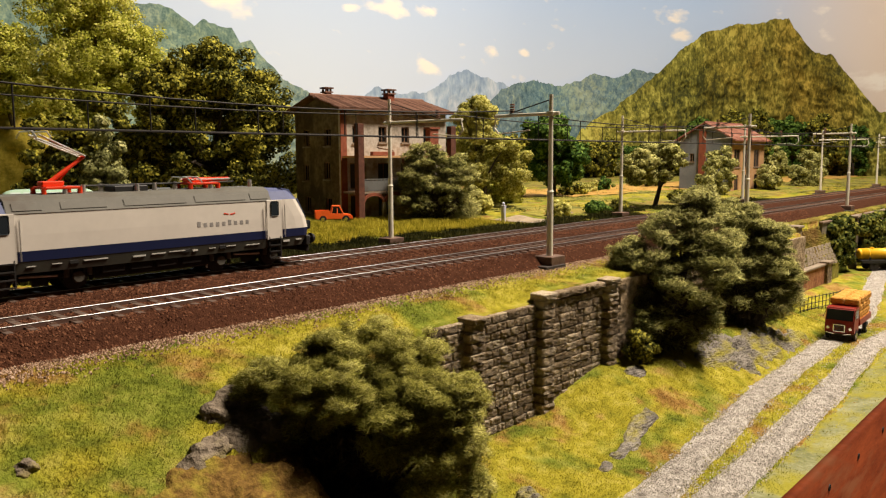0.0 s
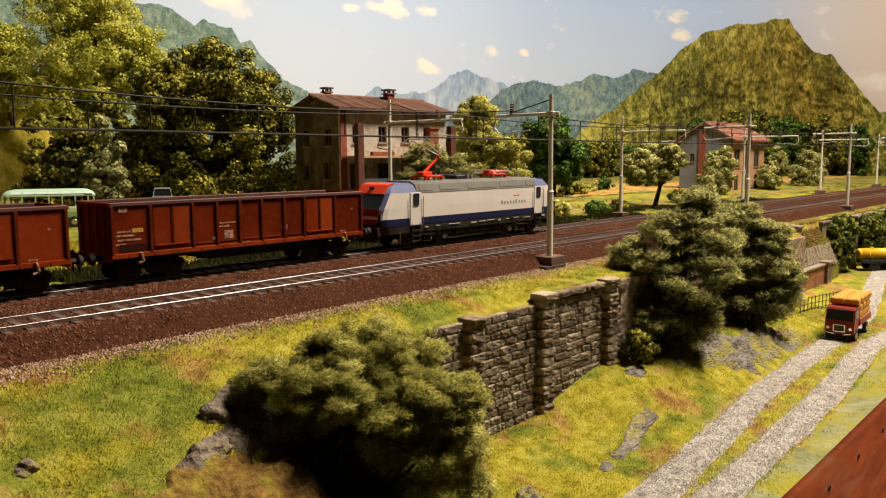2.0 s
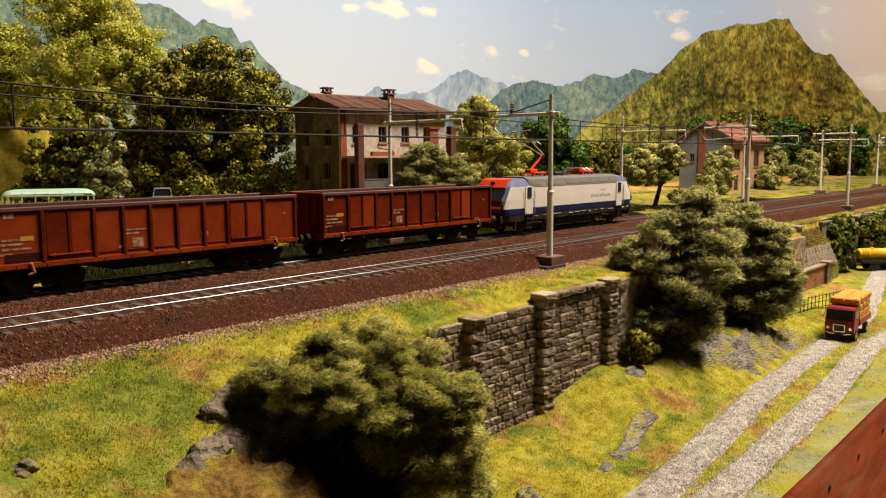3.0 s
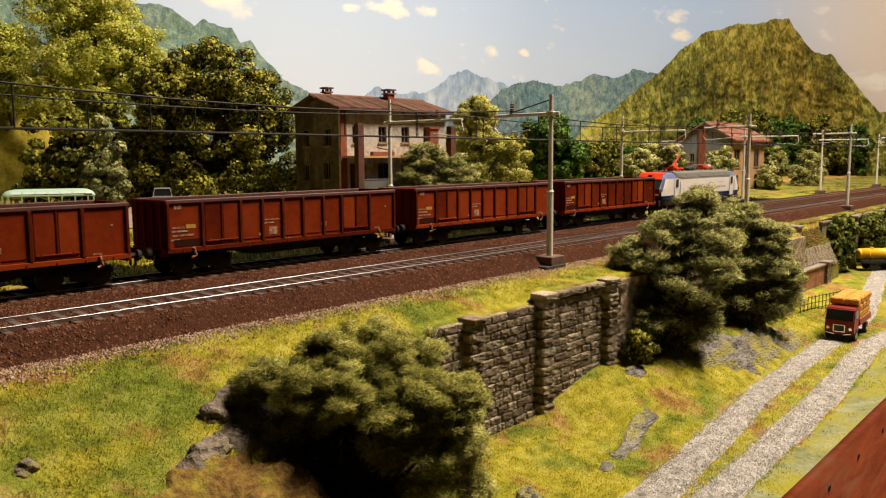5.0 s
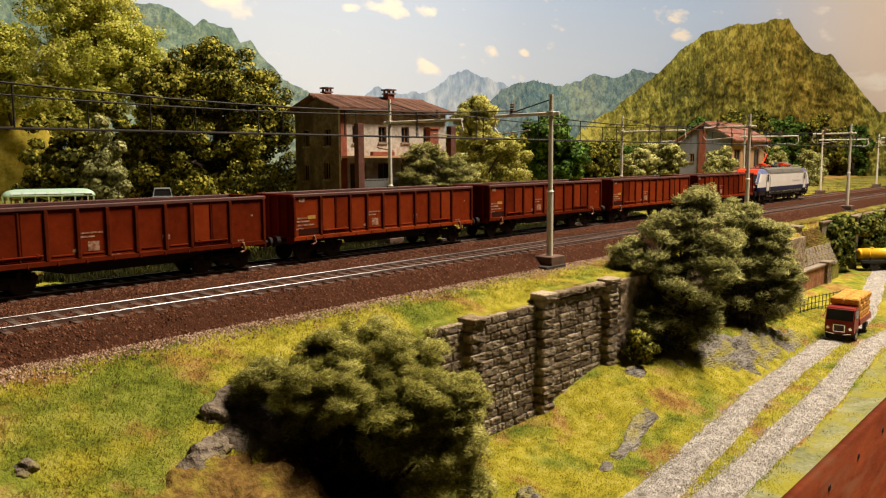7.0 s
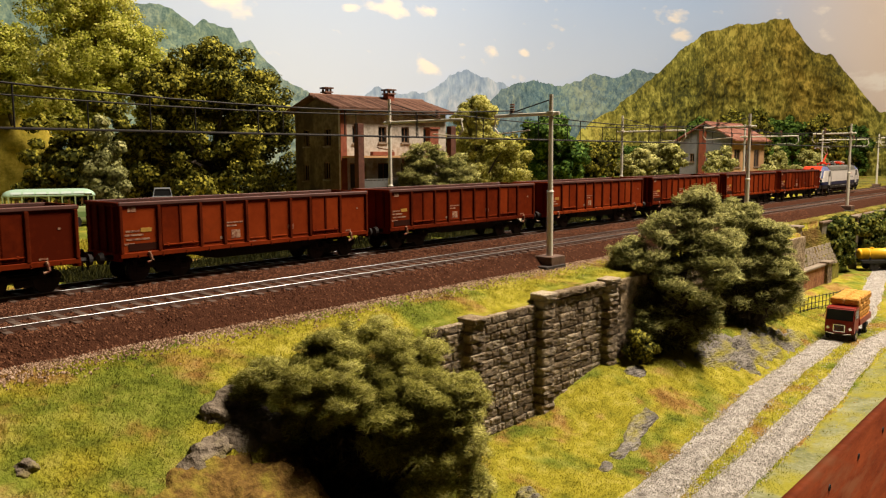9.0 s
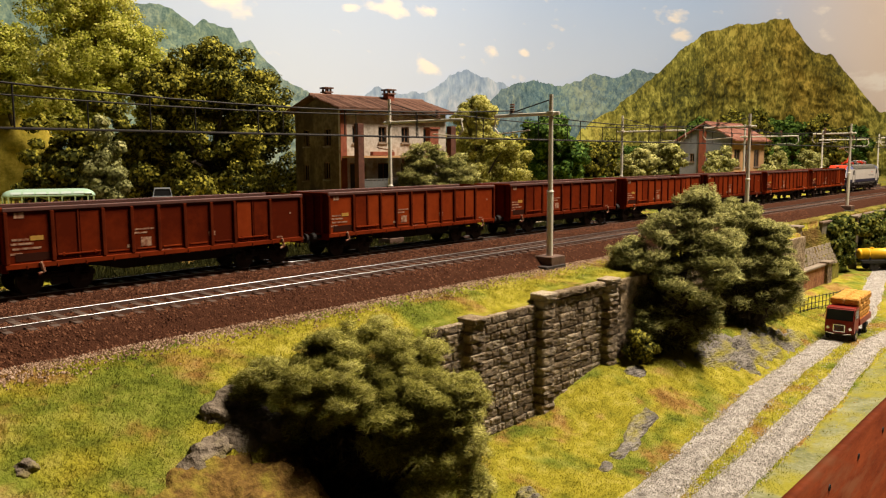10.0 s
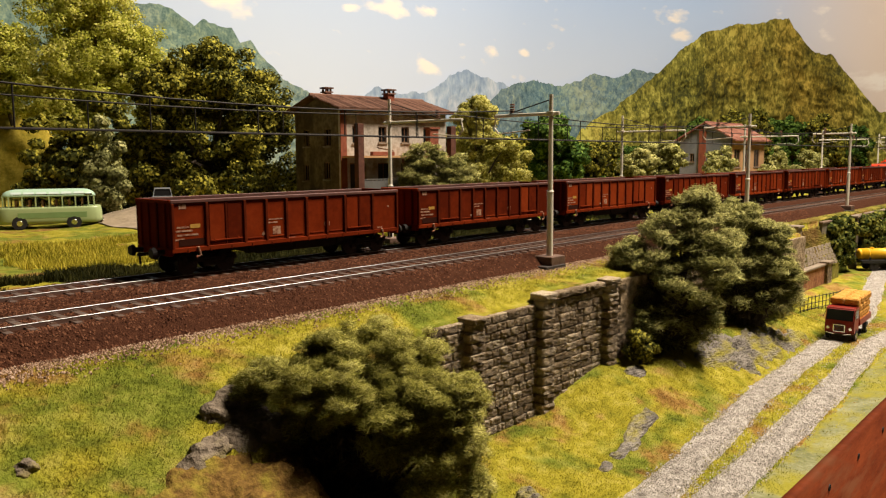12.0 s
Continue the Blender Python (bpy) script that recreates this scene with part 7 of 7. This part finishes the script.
relief("meadow_slope", 5, 45.5, 0.5, [(5, 12.5), (30, 12.6), (37.4, 12.2), (41, 11.4), (43, 6.5), (45.5, 0)], -1, 3.2, M_MEADOW, 3.0, 0.3, 6, "golden-green meadow slope with hedges")


def sky_paper():
    m = bpy.data.materials.new("printed_sky")
    m.use_nodes = True
    nd, lk = m.node_tree.nodes, m.node_tree.links
    b = nd["Principled BSDF"]
    b.inputs["Roughness"].default_value, b.inputs["Specular IOR Level"].default_value = 0.9, 0.1
    tc = nd.new("ShaderNodeTexCoord")
    sep = nd.new("ShaderNodeSeparateXYZ")
    lk.new(tc.outputs["Object"], sep.inputs[0])
    mr = nd.new("ShaderNodeMapRange")
    mr.inputs["From Min"].default_value, mr.inputs["From Max"].default_value = 14 * K, 46 * K
    lk.new(sep.outputs[2], mr.inputs["Value"])
    ramp = nd.new("ShaderNodeValToRGB")
    ramp.color_ramp.elements[0].color = (0.53, 0.59, 0.68, 1)
    ramp.color_ramp.elements[1].color = (0.34, 0.45, 0.64, 1)
    lk.new(mr.outputs[0], ramp.inputs[0])
    # warm lamp light put into the sky's colour towards the rounded end of the room
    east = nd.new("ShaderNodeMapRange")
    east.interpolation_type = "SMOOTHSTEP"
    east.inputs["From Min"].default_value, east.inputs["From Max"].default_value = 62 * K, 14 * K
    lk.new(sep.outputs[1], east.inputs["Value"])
    lamp_tint = nd.new("ShaderNodeMix")
    lamp_tint.data_type = "RGBA"
    lk.new(east.outputs[0], lamp_tint.inputs["Factor"])
    lk.new(ramp.outputs[0], lamp_tint.inputs[6])
    lamp_tint.inputs[7].default_value = (0.66, 0.545, 0.455, 1)
    mp = nd.new("ShaderNodeMapping")
    mp.inputs["Scale"].default_value = (1, 1, 2.0)
    lk.new(tc.outputs["Object"], mp.inputs[0])
    n = nd.new("ShaderNodeTexNoise")
    n.inputs["Scale"].default_value, n.inputs["Detail"].default_value = 0.16 / K, 6
    lk.new(mp.outputs[0], n.inputs["Vector"])
    cr = nd.new("ShaderNodeValToRGB")
    cr.color_ramp.elements[0].position, cr.color_ramp.elements[1].position = 0.52, 0.72
    puff = n.outputs["Fac"]
    total = None
    for s_, z_, r_ in ((71.3, 29.2, 7), (107, 33.9, 6), (118, 34.0, 4.5), (138.3, 28.6, 5), (150.5, 29, 3), (199, 41, 6), (201, 36.5, 4.5), (97, 31.8, 3), (250, 24, 9), (118, 23, 5)):
        x_, y_ = wall_line(s_)
        dist = nd.new("ShaderNodeVectorMath")
        dist.operation = "DISTANCE"
        lk.new(mp.outputs[0], dist.inputs[0])
        dist.inputs[1].default_value = (float(x_) * K, float(y_) * K, z_ * 2.0 * K)
        far_ = nd.new("ShaderNodeMapRange")
        far_.inputs["From Min"].default_value, far_.inputs["From Max"].default_value = r_ * K, 0.2 * r_ * K
        far_.inputs["To Min"].default_value, far_.inputs["To Max"].default_value = 0, 0.3
        lk.new(dist.outputs["Value"], far_.inputs["Value"])
        add = nd.new("ShaderNodeMath")
        lk.new(far_.outputs[0], add.inputs[0])
        lk.new(total if total else puff, add.inputs[1])
        total = add.outputs[0]
    low = nd.new("ShaderNodeMath")
    low.operation = "SUBTRACT"
    lk.new(total, low.inputs[0])
    low.inputs[1].default_value = 0.12
    lk.new(low.outputs[0], cr.inputs[0])
    mix = nd.new("ShaderNodeMix")
    mix.data_type = "RGBA"
    lk.new(cr.outputs[0], mix.inputs["Factor"])
    lk.new(lamp_tint.outputs[2], mix.inputs[6])
    mix.inputs[7].default_value = (0.74, 0.69, 0.63, 1)
    lk.new(mix.outputs[2], b.inputs["Base Color"])
    return m


S = np.concatenate([[-150], np.arange(-100, 150, 10), np.arange(150, 276, 3), [320, 420]])
bx, by = wall_line(S)
n = len(S)
V = np.concatenate([np.stack([bx, by, bx * 0 - 12], -1), np.stack([bx, by, bx * 0 + 62], -1)])
F = np.stack([np.arange(n - 1), np.arange(1, n), np.arange(1, n) + n, np.arange(n - 1) + n], -1)
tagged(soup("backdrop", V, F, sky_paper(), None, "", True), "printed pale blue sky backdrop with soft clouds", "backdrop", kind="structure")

# ---- the room and the edge of the layout ----
M_ROOM = surface("room_paint", [(0.06, 0.052, 0.044), (0.08, 0.07, 0.06)], 0.02, 0.9)
M_ROOM_FLOOR = surface("room_floor", [(0.06, 0.045, 0.035), (0.09, 0.07, 0.05)], 0.05, 0.7)
for name, c, s in (("wall_north", (70, 100, 40), (480, 4, 280)), ("wall_south", (70, -252, 40), (480, 4, 280)), ("wall_east", (312, -76, 40), (4, 352, 280)), ("wall_west", (-172, -76, 40), (4, 352, 280))):
    tagged(part(name, box(B(), *c, *s), M_ROOM), "plain painted room wall", "wall", kind="structure")
tagged(part("ceiling", box(B(), 70, -76, 182, 484, 356, 4), M_ROOM), "plain painted ceiling", "ceiling", kind="structure")
tagged(part("floor", box(B(), 70, -76, -102, 484, 356, 4), M_ROOM_FLOOR), "plain brown floor", "floor", kind="structure")


def fascia():
    """The board along the front edge of the layout, its top following the land."""
    x_ = np.concatenate([np.arange(-126, -6, 3.0), np.arange(-6, 231, 1.0)])
    z = land(x_, x_ * 0 + EDGE_Y) + 0.05
    n_ = len(x_)
    rows = [(EDGE_Y, z), (EDGE_Y - 0.4, z), (EDGE_Y - 0.4, z * 0 - 99.9), (EDGE_Y, z * 0 - 99.9)]
    v = np.concatenate([np.stack([x_, x_ * 0 + yy, zz], -1) for yy, zz in rows])
    f = []
    for k in range(4):
        a, b = k * n_, ((k + 1) % 4) * n_
        i = np.arange(n_ - 1)
        f.append(np.stack([a + i, b + i, b + i + 1, a + i + 1], -1))
    return tagged(soup("layout_fascia", v, np.concatenate(f), M_BROWN_BOARD), "red-brown painted board edging the layout", "fascia board", kind="structure")


fascia()


def motions():
    for ob, off in MOVERS:
        walk(ob, [(t, spot(x + off, 0, 0)) for t, x in V_TRAIN])


motions()
